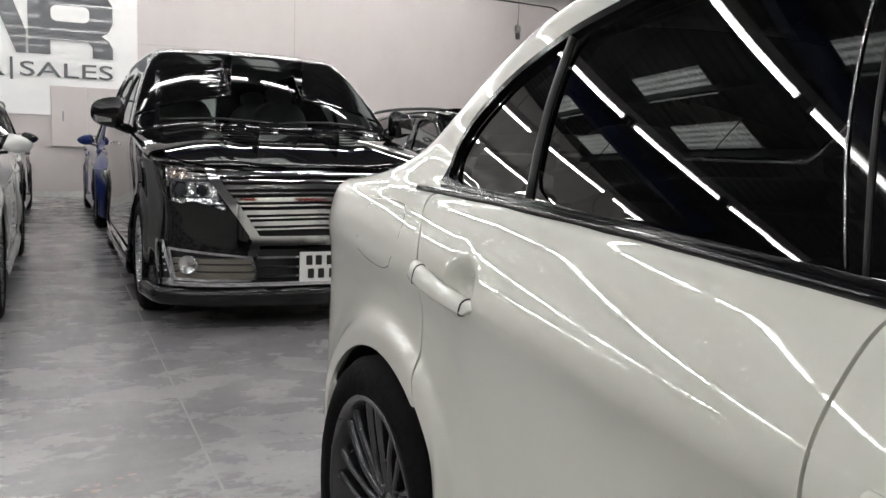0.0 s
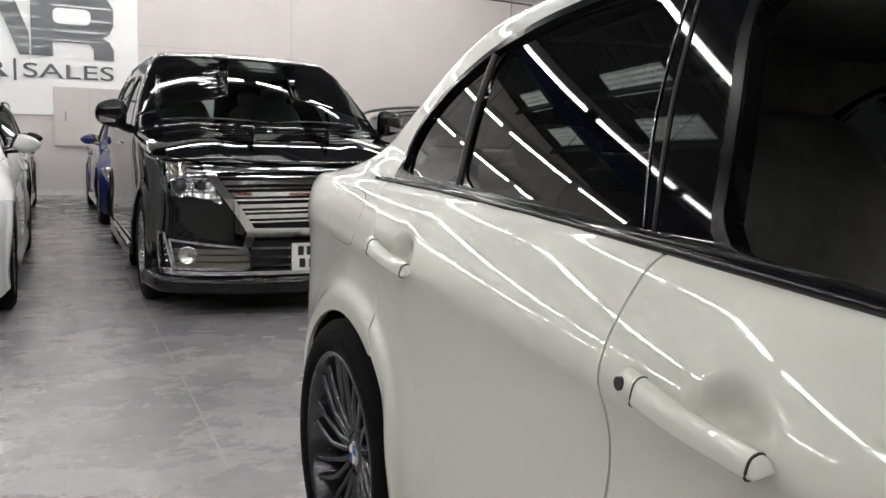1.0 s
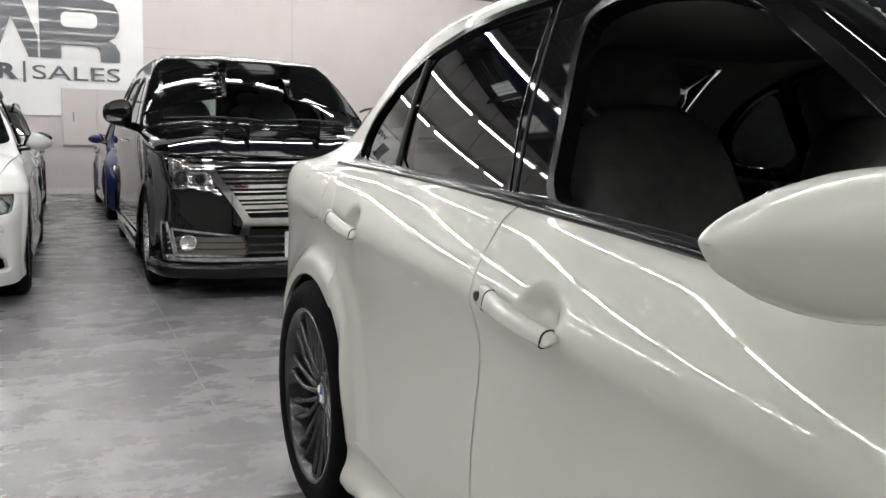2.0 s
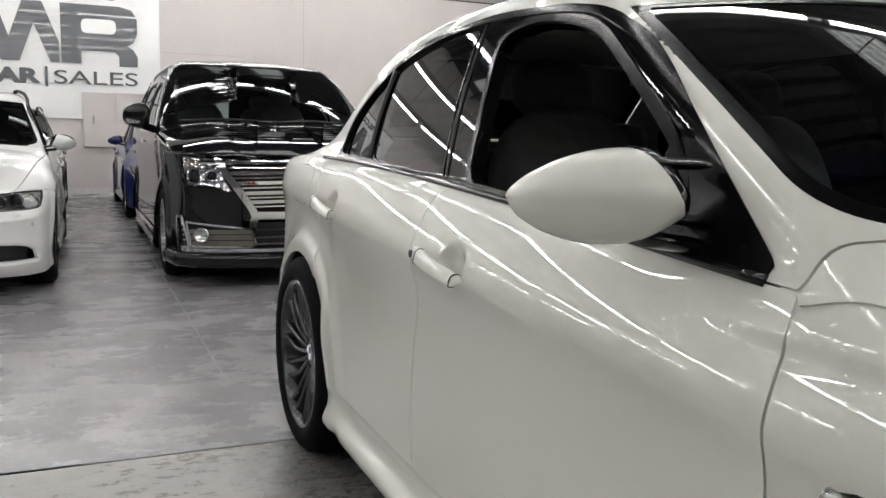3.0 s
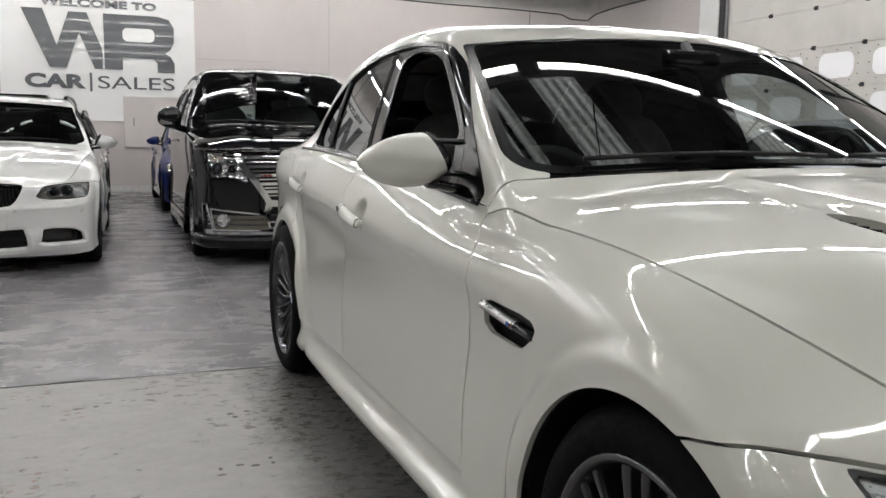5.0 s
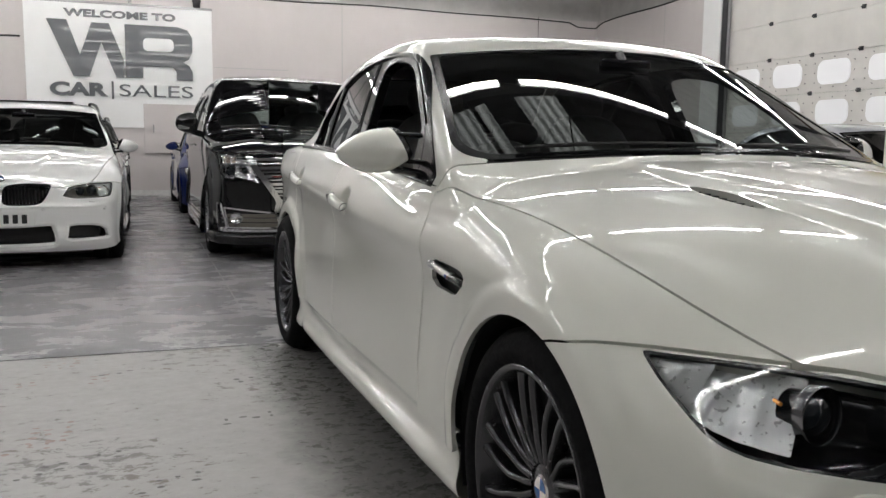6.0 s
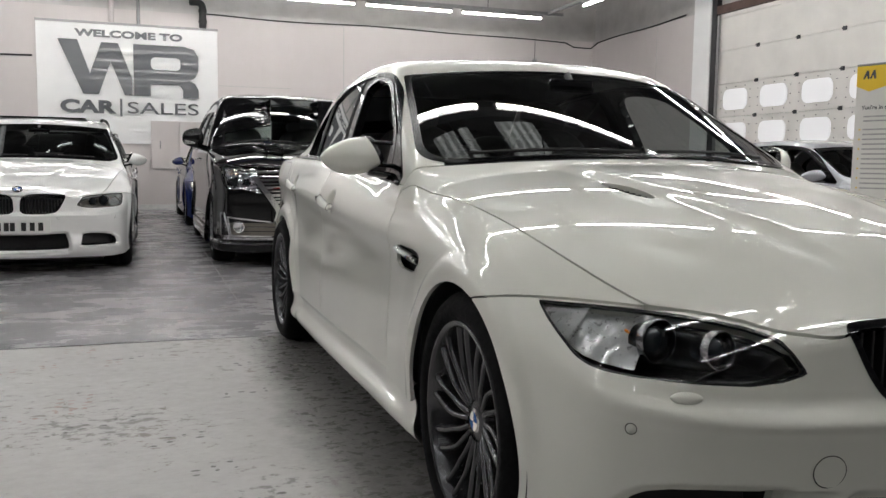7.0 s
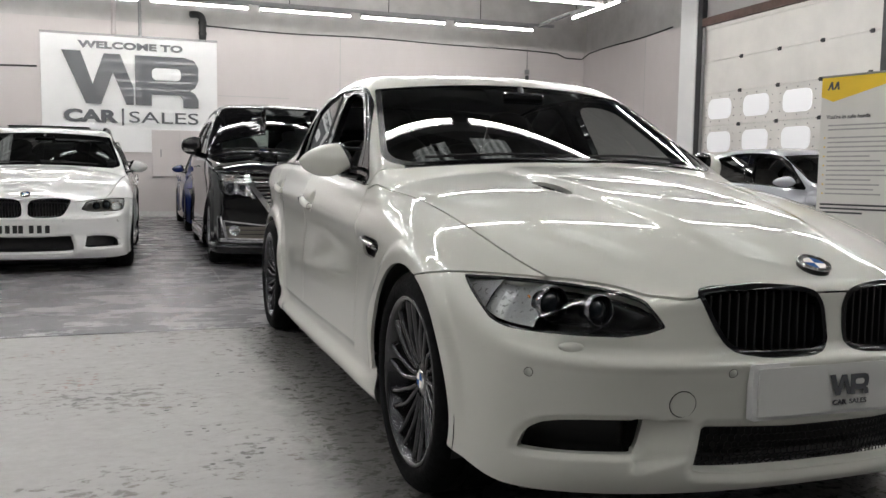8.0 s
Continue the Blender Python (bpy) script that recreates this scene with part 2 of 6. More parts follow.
M_MARK = plain("rubber_print", (0.36, 0.275, 0.25), 0.5, 0, 0, 0.3, 30)
random.seed(8)
M_SCUFF = plain("dark_scuff", (0.15, 0.145, 0.14), 0.55, 0, 0, 0.3, 30)
for mx, my, nx, ny, mark in ((-2.0, 2.60, 3, 5, M_MARK), (-1.96, 1.55, 3, 5, M_MARK), (-1.80, 2.32, 2, 3, M_MARK), (-2.75, 1.95, 3, 4, M_MARK), (-1.42, 3.40, 4, 2, M_MARK), (-1.42, 3.90, 4, 3, M_MARK), (-2.25, 2.28, 5, 2, M_MARK), (-2.12, 1.46, 5, 2, M_MARK), (-1.95, 1.27, 6, 2, M_SCUFF), (-1.47, 0.72, 3, 2, M_SCUFF), (-1.42, 0.38, 4, 2, M_SCUFF), (-1.60, 1.05, 4, 2, M_SCUFF), (-2.60, 0.95, 5, 2, M_SCUFF), (-1.75, 2.44, 4, 1, M_SCUFF), (-1.30, 1.60, 4, 2, M_SCUFF), (-1.20, 2.15, 3, 2, M_SCUFF)):
    bm = bmesh.new()
    for i in range(nx):
        for j in range(ny):
            if random.random() < 0.25:
                continue
            x, y = mx + 0.055 * i + random.uniform(-0.01, 0.01), my + 0.05 * j + 0.02 * i + random.uniform(-0.01, 0.01)
            w_, h_ = random.uniform(0.008, 0.021), random.uniform(0.006, 0.016)
            bm.faces.new([bm.verts.new((x + w_ * math.cos(a) * random.uniform(0.7, 1.1), y + h_ * math.sin(a) * random.uniform(0.7, 1.1), 0.0012)) for a in np.linspace(0, 2 * math.pi, 7, endpoint=False)])
    tagged(part("tyre_print", bm, mark), "faint tyre tread print worn into the concrete floor", "floor mark", kind="structure")

w = part("wall_north", box(X0 - 0.2, Y1, 0, X1 + 0.2, Y1 + 0.2, 4.05), M_WALL)
tagged(w, "white painted board wall with fine seams", "wall", kind="structure")
tagged(part("wall_north_upper", box(X0 - 0.2, Y1 + 0.06, 4.05, X1 + 0.2, Y1 + 0.2, 7.0), M_CLAD), "grey metal cladding above the white wall", "wall", kind="structure")
tagged(part("wall_east", box(X1, DOOR_Y1 + 0.12, 0, X1 + 0.2, Y1, 4.05), M_WALL), "white painted side wall beside the sectional door", "wall", kind="structure")
tagged(part("wall_east_front", box(X1, Y0 - 0.2, 0, X1 + 0.2, DOOR_Y0 - 0.12, 4.05), M_WALL), "white painted side wall in front of the sectional door", "wall", kind="structure")
tagged(part("wall_east_upper", box(X1 + 0.06, Y0 - 0.2, 4.05, X1 + 0.2, Y1, 7.0), M_CLAD), "grey metal cladding above the side wall", "wall", kind="structure")
# unseen walls that close the hall, coloured dark to cut bounce on the flanks
tagged(part("wall_west", box(X0 - 0.2, Y0, 0, X0, Y1, 7.0), M_UNSEEN_WALL), "plain unseen wall closing the hall, kept dark to cut bounce light", "wall", kind="structure")
tagged(part("wall_south", box(X0 - 0.2, Y0 - 0.2, 0, X1, Y0, 7.0), M_UNSEEN_WALL), "plain unseen wall closing the hall, kept dark to cut bounce light", "wall", kind="structure")
tagged(part("baseboard", box(X0, Y1 - 0.025, 0, X1, Y1, 0.10), plain("white_skirting", (0.66, 0.655, 0.64), 0.55)), "low white painted skirting along the wall", "skirting", kind="structure")
tagged(part("baseboard", box(X1 - 0.025, 12.55, 0, X1, Y1 - 0.025, 0.10), bpy.data.materials["white_skirting"]), "low white painted skirting along the side wall", "skirting", kind="structure")

# roof: two sheeted slopes, steel frames and rooflights
bm = bmesh.new()
ribs = 0.25
for side in (0, 1):
    xs = (RIDGE_X, X1 + 0.2) if side else (X0 - 0.2, RIDGE_X)
    n = int((Y1 - Y0 + 0.4) / ribs)
    rows = []
    for i in range(n + 1):
        y = Y0 - 0.2 + i * ribs
        for dy, dz in ((0.0, 0.0), (0.03, 0.035), (0.07, 0.035), (0.10, 0.0)):
            rows.append([bm.verts.new((x, y + dy, roof_z(x) + dz)) for x in xs])
    for a, b in zip(rows, rows[1:]):
        bm.faces.new((a[0], a[1], b[1], b[0]))
tagged(part("ceiling", bm, M_ROOF), "dark corrugated metal roof lining", "ceiling", kind="structure")

for i, y in enumerate((-10.0, -4.0, 2.0, 8.0, 14.0)):
    fr = thing("roof_frame", "blue painted steel roof frame spanning the hall", "steel frame", (0, y, 0), group="roof frames", kind="structure")
    for s in (0, 1):
        xa, xb = (RIDGE_X, X1) if s else (X0, RIDGE_X)
        bm = bmesh.new()
        for dz0, dz1, hw in ((-0.40, -0.385, 0.09), (-0.385, -0.055, 0.006), (-0.055, -0.04, 0.09)):
            vs = [bm.verts.new((x, sy * hw, roof_z(x) + dz)) for x in (xa, xb) for sy in (-1, 1) for dz in (dz0, dz1)]
            for f in ((0, 1, 3, 2), (4, 6, 7, 5), (0, 4, 5, 1), (2, 3, 7, 6), (0, 2, 6, 4), (1, 5, 7, 3)):
                bm.faces.new([vs[k] for k in f])
        part("rafter", bm, M_STEEL_BLUE, fr)
    for x in (X0 + 0.1,):
        part("column", box(x, -0.09, 0, x + 0.28, 0.09, roof_z(x) - 0.06), M_STEEL_BLUE, fr)
bm = bmesh.new()
for x in np.arange(X0 + 1.2, X1 - 0.6, 1.75):
    box(x - 0.03, Y0, roof_z(x) - 0.19, x + 0.03, Y1, roof_z(x) - 0.02, bm)
tagged(part("purlins", bm, plain("purlin_steel", (0.07, 0.072, 0.078), 0.5, 0.3)), "row of dark steel roof purlins", "purlins", kind="structure")

for x in (-6.35, -4.90, 0.10, 1.35, 4.40):
    for y in (-7.5, -3.0, 3.25, 7.55, 11.4, 15.2):
        sl = math.atan2(-(RIDGE - EAVES) * (1 if x > RIDGE_X else -1), X1 - RIDGE_X)
        sk = thing("rooflight", "ribbed translucent rooflight sheet let into the roof", "rooflight", (x, y, roof_z(x) - 0.012), group="rooflights", kind="structure")
        sk.rotation_euler[1] = -sl
        n = 28
        bm = bmesh.new()
        rows = [[bm.verts.new((sx * 0.36, -0.95 + 1.9 * i / n, 0.012 * math.cos(i * math.pi))) for sx in (-1, 1)] for i in range(n + 1)]
        for a, b in zip(rows, rows[1:]):
            bm.faces.new((a[0], a[1], b[1], b[0]))
        part("sheet", bm, M_SKYLIGHT, sk)

# wall seams: thin cover strips
for i, x in enumerate((-10.0, -6.0, 2.58)):
    tagged(part("wall_seam", box(x - 0.008, Y1 - 0.003, 0.1, x + 0.008, Y1, 4.05), plain("seam_shadow", (0.45, 0.45, 0.44), 0.6) if i == 0 else bpy.data.materials["seam_shadow"]), "fine vertical seam in the board wall", "wall seam", kind="structure")
tagged(part("wall_seam", box(-0.1, Y1 - 0.004, 2.60, 1.42, Y1, 2.612), bpy.data.materials["seam_shadow"]), "fine level seam in the board wall", "wall seam", kind="structure")
tagged(part("wall_seam", box(X1 - 0.003, 13.918, 0.1, X1, 13.930, 4.05), bpy.data.materials["seam_shadow"]), "fine vertical seam in the side wall", "wall seam", kind="structure")
tagged(part("wall_column", box(X1 - 0.06, 12.02, 0, X1, 12.55, 4.6), M_WHITE), "white boxed column beside the sectional door", "column", kind="structure")

# sectional door with its steel frame
dr = thing("sectional_door", "pale grey sectional lift door with rounded windows, shut", "door", (X1, 0, 0), kind="structure")
dr.name = "door_1"
part("post", box(-0.05, DOOR_Y1, 0, 0.12, DOOR_Y1 + 0.14, 4.9), M_STEEL_DARK, dr, "dark steel door post")
part("post", box(-0.05, DOOR_Y0 - 0.12, 0, 0.12, DOOR_Y0, 4.9), M_STEEL_DARK, dr, "dark steel door post")
part("lintel", box(-0.05, DOOR_Y0, DOOR_Z, 0.12, DOOR_Y1, DOOR_Z + 0.15), M_STEEL_RED, dr, "rust-brown steel lintel")
part("track", box(-0.035, DOOR_Y1 - 0.06, 0, 0.0, DOOR_Y1 - 0.005, 3.9), M_RAIL, dr)
PANEL_H = 0.622
for r in range(8):
    z0, z1 = max(0.0, 0.115 + PANEL_H * (r - 1)) + 0.003, min(DOOR_Z, 0.115 + PANEL_H * r) - 0.003
    if z1 - z0 < 0.05:
        continue
    pn = part("door_panel", box(0.03, DOOR_Y0 + 0.004, z0, 0.075, DOOR_Y1 - 0.004, z1), M_DOOR, dr, bevel=0.004)
    for k in (1, 2, 3):
        zz = z0 + (z1 - z0) * k / 4
        if r not in (3, 4):
            part("rib", box(0.027, DOOR_Y0 + 0.06, zz - 0.003, 0.030, DOOR_Y1 - 0.06, zz + 0.003), M_DOOR, pn)
    if r in (3, 4):
        for k in range(4):
            yc = 11.31 - 1.025 * k
            zc = (2.30, 1.67)[r == 3]
            win = part("window", slab(rounded_rect(-0.335, -0.19, 0.335, 0.19, 0.13), 0.014, Matrix(((0, 0, -1, 0.030), (1, 0, 0, yc), (0, 1, 0, zc), (0, 0, 0, 1)))), M_DOORWIN, pn, "white translucent rounded window")
    if 1 <= r <= 5:
        for k in range(4):
            yc = 10.74 - 1.0 * k
            hg = box(0.012, yc - 0.035, z1 - 0.03, 0.030, yc + 0.035, z1 + 0.035)
            rod((0.008, yc - 0.045, z1 + 0.003), (0.008, yc + 0.045, z1 + 0.003), 0.012, hg, 8)
            part("hinge", hg, M_STEEL_DARK, pn)
for r in (3, 4):
    for k in range(4):
        bm = bmesh.new()
        yc, zc = 11.31 - 1.025 * k, (2.30, 1.67)[r == 3]
        for a in range(12):
            an = 2 * math.pi * a / 12
            py, pz = yc + 0.41 * max(-1, min(1, 1.3 * math.cos(an))), zc + 0.235 * max(-1, min(1, 1.3 * math.sin(an)))
            rod((0.022, py, pz), (0.031, py, pz), 0.009, bm, 6)
        part("window_screws", bm, M_STEEL_DARK, dr)

# wall cable, pipes, sensor, breaker cupboard
pts = [(x, Y1 - 0.012, 4.06 - 0.025 * math.sin(1.3 * x) * math.sin(0.37 * x + 1) - 0.007 * x - (0.09 if x > 8.2 else 0)) for x in np.linspace(-0.36, 8.72, 40)]
pts += [(X1 - 0.02, 16.4 - 0.5 * k, 4.0 + 0.011 * k + 0.015 * math.sin(k)) for k in range(8)]
tagged(part("wall_cable", sweep(pts, 0.016, 6), M_CABLE, smooth=True), "black cable drooping along the top of the wall", "cable")
pts = [(x, Y1 - 0.012, 3.03 + 0.012 * math.sin(3 * x)) for x in np.linspace(-14.5, -3.66, 24)]
tagged(part("wall_cable", sweep(pts, 0.02, 6), M_CABLE, smooth=True), "black cable clipped level along the white wall", "cable")
sn = thing("hanging_sensor", "small grey sensor box hanging on a wire by the wall", "sensor", (7.2, Y1 - 0.05, 3.3))
part("wire", rod((0, 0, 0.25), (0, 0, 0.75), 0.006), M_CABLE, sn)
part("housing", box(-0.05, -0.035, 0.13, 0.05, 0.035, 0.25), M_RAIL, sn, bevel=0.01)
part("sensor_head", rod((0, -0.02, -0.02), (0, 0.0, 0.10), 0.045, seg=12), M_BLACK, sn)
pp = thing("vent_pipe", "black bent plastic pipe rising behind the sign board", "pipe", (-0.42, Y1 - 0.09, 0))
pts = [(0, 0, 3.77), (0, 0, 3.9), (0, 0, 4.15)] + [(-0.11 * (1 - math.cos(a)), 0, 4.17 + 0.11 * math.sin(a)) for a in np.linspace(0, math.pi / 2, 6)] + [(-0.16, 0.02, 4.285), (-0.24, 0.06, 4.285)]
part("pipe", sweep(pts, 0.072, 12), M_CABLE, pp, smooth=True)
for z in (3.86, 4.08):
    part("collar", rod((0, 0, z), (0, 0, z + 0.06), 0.086, seg=14), M_CABLE, pp)
for x, r, z1 in ((-1.68, 0.035, 5.4), (-2.19, 0.05, 5.4)):
    tagged(part("wall_pipe", rod((x, Y1 - 0.05, 3.768), (x, Y1 - 0.05, z1), r), M_RAIL if r < 0.04 else M_WALL, smooth=False), "narrow conduit rising up the wall behind the board", "pipe")
bx = thing("meter_cupboard", "white painted wall cupboard with two doors, shut", "cupboard", (-0.95, Y1, 0))
part("carcass", box(-0.53, -0.06, 0.84, 0.53, 0, 1.83), M_WALL, bx, bevel=0.006)
for x0, x1 in ((-0.52, 0.02), (0.03, 0.52)):
    d = part("cupboard_door", box(x0, -0.078, 0.85, x1, -0.061, 1.82), M_WALL, bx, bevel=0.004)
part("handle", box(-0.36, -0.095, 1.26, -0.335, -0.078, 1.42), M_RAIL, bx, "small metal pull handle", bevel=0.004)

# tube lamps on hanging rails
def tube_lamp():
    th = thing("tube_light", "slim white fluorescent batten with a lit tube", "light fitting", group="tube lights")
    part("batten", box(-0.92, -0.042, 0.030, 0.92, 0.042, 0.085), M_RAIL, th, bevel=0.005)
    part("tube", rod((-0.90, 0, 0.006), (0.90, 0, 0.006), 0.019, seg=10), M_TUBE, th, "glowing white tube", smooth=True)
    for x in (-0.925, 0.90):
        part("tube_holder", box(x, -0.018, -0.02, x + 0.025, 0.018, 0.035), M_WHITE, th)
    return th


LAMP_Z = 4.16
lamp = tube_lamp()
rows_x = [(14.87 - 3.01 * k + (0.22 if k > 2 else 0.0), -13.2, 6.5) for k in range(7)]     # y, from x, to x
rows_y = [(6.62, -7.4, 13.25)]   # x, from y, to y
first = True
for y, a, b in rows_x:
    k = int((b - a) / 2.05)
    for i in range(k):
        m = pose(b - 0.92 - 2.05 * i, y, LAMP_Z)
        if first:
            lamp.matrix_basis = m
            first = False
        else:
            copy_thing(lamp, m)
    rl = thing("lamp_rail", "grey metal cable trunking hung on thin rods over the tubes", "lamp rail", (0, y, 0), kind="structure")
    part("trunking", box(a - 0.4, -0.035, LAMP_Z + 0.09, b + 0.5, 0.035, LAMP_Z + 0.15), M_RAIL, rl)
    for x in np.arange(a, b, 2.05):
        part("hanger", rod((x, 0, LAMP_Z + 0.15), (x, 0, roof_z(x)), 0.008, seg=6), M_CABLE, rl)
for x, a, b in rows_y:
    k = int((b - a) / 2.05)
    for i in range(k):
        copy_thing(lamp, pose(x, b - 0.92 - 2.05 * i, LAMP_Z, 0, 0, 90))
    rl = thing("lamp_rail", "grey metal cable trunking hung on thin rods over the tubes", "lamp rail", (x, 0, 0), kind="structure")
    part("trunking", box(-0.035, a - 0.4, LAMP_Z + 0.088, 0.035, b + 1.5, LAMP_Z + 0.148), M_RAIL, rl)
    for y in np.arange(a, b, 2.05):
        part("hanger", rod((0, y, LAMP_Z + 0.148), (0, y, roof_z(x)), 0.008, seg=6), M_CABLE, rl)

# ---- coachwork: panels cut from one smooth body field ----


def curve(*knots):
    """A smooth curve through (x, y) knots, level at no knot in particular."""
    xs = np.array([k[0] for k in knots], float)
    ys = np.array([k[1] for k in knots], float)
    m = np.gradient(ys, xs)
    h = np.diff(xs)

    def f(x):
        x = np.clip(np.asarray(x, float), xs[0], xs[-1])
        i = np.clip(np.searchsorted(xs, x, side="right") - 1, 0, len(xs) - 2)
        t = (x - xs[i]) / h[i]
        return (ys[i] * (1 + 2 * t) * (1 - t) ** 2 + m[i] * h[i] * t * (1 - t) ** 2 + ys[i + 1] * t * t * (3 - 2 * t) + m[i + 1] * h[i] * t * t * (t - 1))

    return f


def fair(deg, *knots):
    """A fair polynomial through knots, free of local waves."""
    xs = np.array([k[0] for k in knots], float)
    mid, half = (xs[0] + xs[-1]) / 2, (xs[-1] - xs[0]) / 2
    c = np.polyfit((xs - mid) / half, [k[1] for k in knots], deg)
    return lambda x: np.polyval(c, (np.clip(np.asarray(x, float), xs[0], xs[-1]) - mid) / half)


def smax(a, b, k):
    h = np.clip(0.5 + 0.5 * (a - b) / k, 0, 1)
    return b + (a - b) * h + k * h * (1 - h)


def smin(a, b, k):
    return -smax(-a, -b, k)


def step(x, a, b):
    t = np.clip((x - a) / (b - a), 0, 1)
    return t * t * (3 - 2 * t)


def soften(poly, times=2):
    """Rounds the corners of a closed outline."""
    for _ in range(times):
        out = []
        for i in range(len(poly)):
            (ax, ay), (bx, by) = poly[i], poly[(i + 1) % len(poly)]
            out += [(0.8 * ax + 0.2 * bx, 0.8 * ay + 0.2 * by), (0.2 * ax + 0.8 * bx, 0.2 * ay + 0.8 * by)]
        poly = out
    return poly


def within(poly, u, v):
    """Signed distance to a closed outline, negative inside."""
    u, v = np.asarray(u, float), np.asarray(v, float)
    d = np.full(u.shape, 1e9)
    odd = np.zeros(u.shape, bool)
    for i in range(len(poly)):
        (ax, ay), (bx, by) = poly[i], poly[(i + 1) % len(poly)]
        ex, ey = bx - ax, by - ay
        t = np.clip(((u - ax) * ex + (v - ay) * ey) / (ex * ex + ey * ey + 1e-12), 0, 1)
        d = np.minimum(d, (u - ax - t * ex) ** 2 + (v - ay - t * ey) ** 2)
        if ay != by:
            odd ^= ((ay > v) != (by > v)) & (u < (bx - ax) * (v - ay) / (by - ay) + ax)
    d = np.sqrt(d)
    return np.where(odd, -d, d)


def shoot(field, O, D, far=1.6, off=0.0):
    """Where rays from inside the body leave it."""
    lo = np.zeros(O.shape[:-1])
    hi = np.full(O.shape[:-1], far)
    for _ in range(22):
        mid = (lo + hi) / 2
        inside = field(O + mid[..., None] * D) < off
        lo, hi = np.where(inside, mid, lo), np.where(inside, hi, mid)
    return O + lo[..., None] * D


def normals(field, P):
    e = 1e-3
    g = np.stack([field(P + np.eye(3)[k] * e) - field(P - np.eye(3)[k] * e) for k in range(3)], -1)
    return g / (np.linalg.norm(g, axis=-1, keepdims=True) + 1e-9)


def skin(name, P, d, material, N=None, mirror=1.0, thick=0.012, lift=0.0, two=False):
    """A mesh of the grid P where d is negative, cut cleanly along d = 0, with its edge turned in by thick."""
    nu, nv = d.shape
    d = np.where(np.abs(d) < 1e-6, -1e-6, d)
    verts, norms, index = [], [], {}
    if N is None:
        N = np.zeros_like(P)
    P = P + N * lift

    def corner(i, j):
        key = (i, j)
        if key not in index:
            index[key] = len(verts)
            verts.append(P[i, j])
            norms.append(N[i, j])
        return index[key]

    def cross(a, b):
        key = (a, b) if a < b else (b, a)
        if key not in index:
            p, q = key
            t = d[p] / (d[p] - d[q])
            index[key] = len(verts)
            verts.append(P[p] * (1 - t) + P[q] * t)
            norms.append(N[p] * (1 - t) + N[q] * t)
        return index[key]

    faces = []
    neg = d < 0
    any_in = neg[:-1, :-1] | neg[1:, :-1] | neg[1:, 1:] | neg[:-1, 1:]
    for i, j in np.argwhere(any_in):
        ring = ((i, j), (i + 1, j), (i + 1, j + 1), (i, j + 1))
        f = []
        for k in range(4):
            a, b = ring[k], ring[(k + 1) % 4]
            if neg[a]:
                f.append(corner(*a))
            if neg[a] != neg[b]:
                f.append(cross(a, b))
        if len(f) > 2:
            faces.append(f)
    if not faces:
        return None
    V = np.array(verts)
    NN = np.array(norms)
    flip = False
    f0 = faces[len(faces) // 2]
    gn = np.cross(V[f0[1]] - V[f0[0]], V[f0[2]] - V[f0[0]])
    if np.dot(gn, NN[f0[0]]) < 0:
        flip = True
    if flip:
        faces = [f[::-1] for f in faces]
    if thick:
        edges = {}
        for f in faces:
            for k in range(len(f)):
                a, b = f[k], f[(k + 1) % len(f)]
                edges[(a, b)] = edges.get((a, b), 0) + 1
        rim = [e for e in edges if (e[1], e[0]) not in edges]
        base = len(V)
        ids = {}
        extra, extra_n = [], []
        for e in rim:
            for a in e:
                if a not in ids:
                    ids[a] = base + len(extra)
                    extra += [V[a], V[a] - NN[a] * thick]
        V = np.vstack([V, np.array(extra)]) if extra else V
        for a, b in rim:
            faces.append([ids[b], ids[a], ids[a] + 1, ids[b] + 1])
    V[:, 0] *= mirror
    if mirror < 0:
        faces = [f[::-1] for f in faces]
    return mesh_of(name, V.tolist(), faces, material, True)


def ringmesh(name, sections, material, closed=True, smooth=True, axis_caps=False):
    """A lofted mesh through equal rings of points."""
    n = len(sections[0])
    verts = [p for s in sections for p in s]
    faces = []
    for i in range(len(sections) - 1):
        for k in range(n if closed else n - 1):
            a, b = i * n + k, i * n + (k + 1) % n
            faces.append((a, b, b + n, a + n))
    if axis_caps:
        faces.append(tuple(range(n))[::-1])
        faces.append(tuple(range((len(sections) - 1) * n, len(sections) * n)))
    return mesh_of(name, verts, faces, material, smooth)


def turned(name, profile, material, seg=48, smooth=True, flip=False):
    """A mesh turned about the x axis from (x, r) pairs; x points out of the wheel."""
    rings = [[(x, r * math.cos(2 * math.pi * k / seg), r * math.sin(2 * math.pi * k / seg)) for k in range(seg)] for x, r in profile]
    return ringmesh(name, rings, material, True, smooth)


M_TYRE = plain("tyre_rubber", (0.007, 0.007, 0.0075), 0.75, 0, 0, 0.25, 30, 0.1)
M_GUN = plain("gunmetal_alloy", (0.085, 0.085, 0.09), 0.24, 0.85, 0.2, 0.04, 20)
M_SILVER = plain("silver_alloy", (0.42, 0.42, 0.43), 0.28, 0.9, 0, 0.08, 20)
M_DISC = plain("brake_steel", (0.22, 0.21, 0.20), 0.4, 0.9, 0, 0.2, 25)
M_PAINT = paint("alpine_white_paint", (0.685, 0.683, 0.625))
M_PAINT2 = paint("white_paint", (0.80, 0.80, 0.79))
M_PAINT_BLACK = paint("black_paint", (0.0035, 0.0035, 0.004), spec=0.0)
M_PAINT_BLUE = paint("blue_paint", (0.007, 0.016, 0.10), spec=0.1)
M_PAINT_SILVER = paint("silver_paint", (0.42, 0.43, 0.47), flake=0.35)
M_GLOSS = Nodes("gloss_black_trim", (0.006, 0.006, 0.007), 0.1, 0, 0.35, 0.3).m
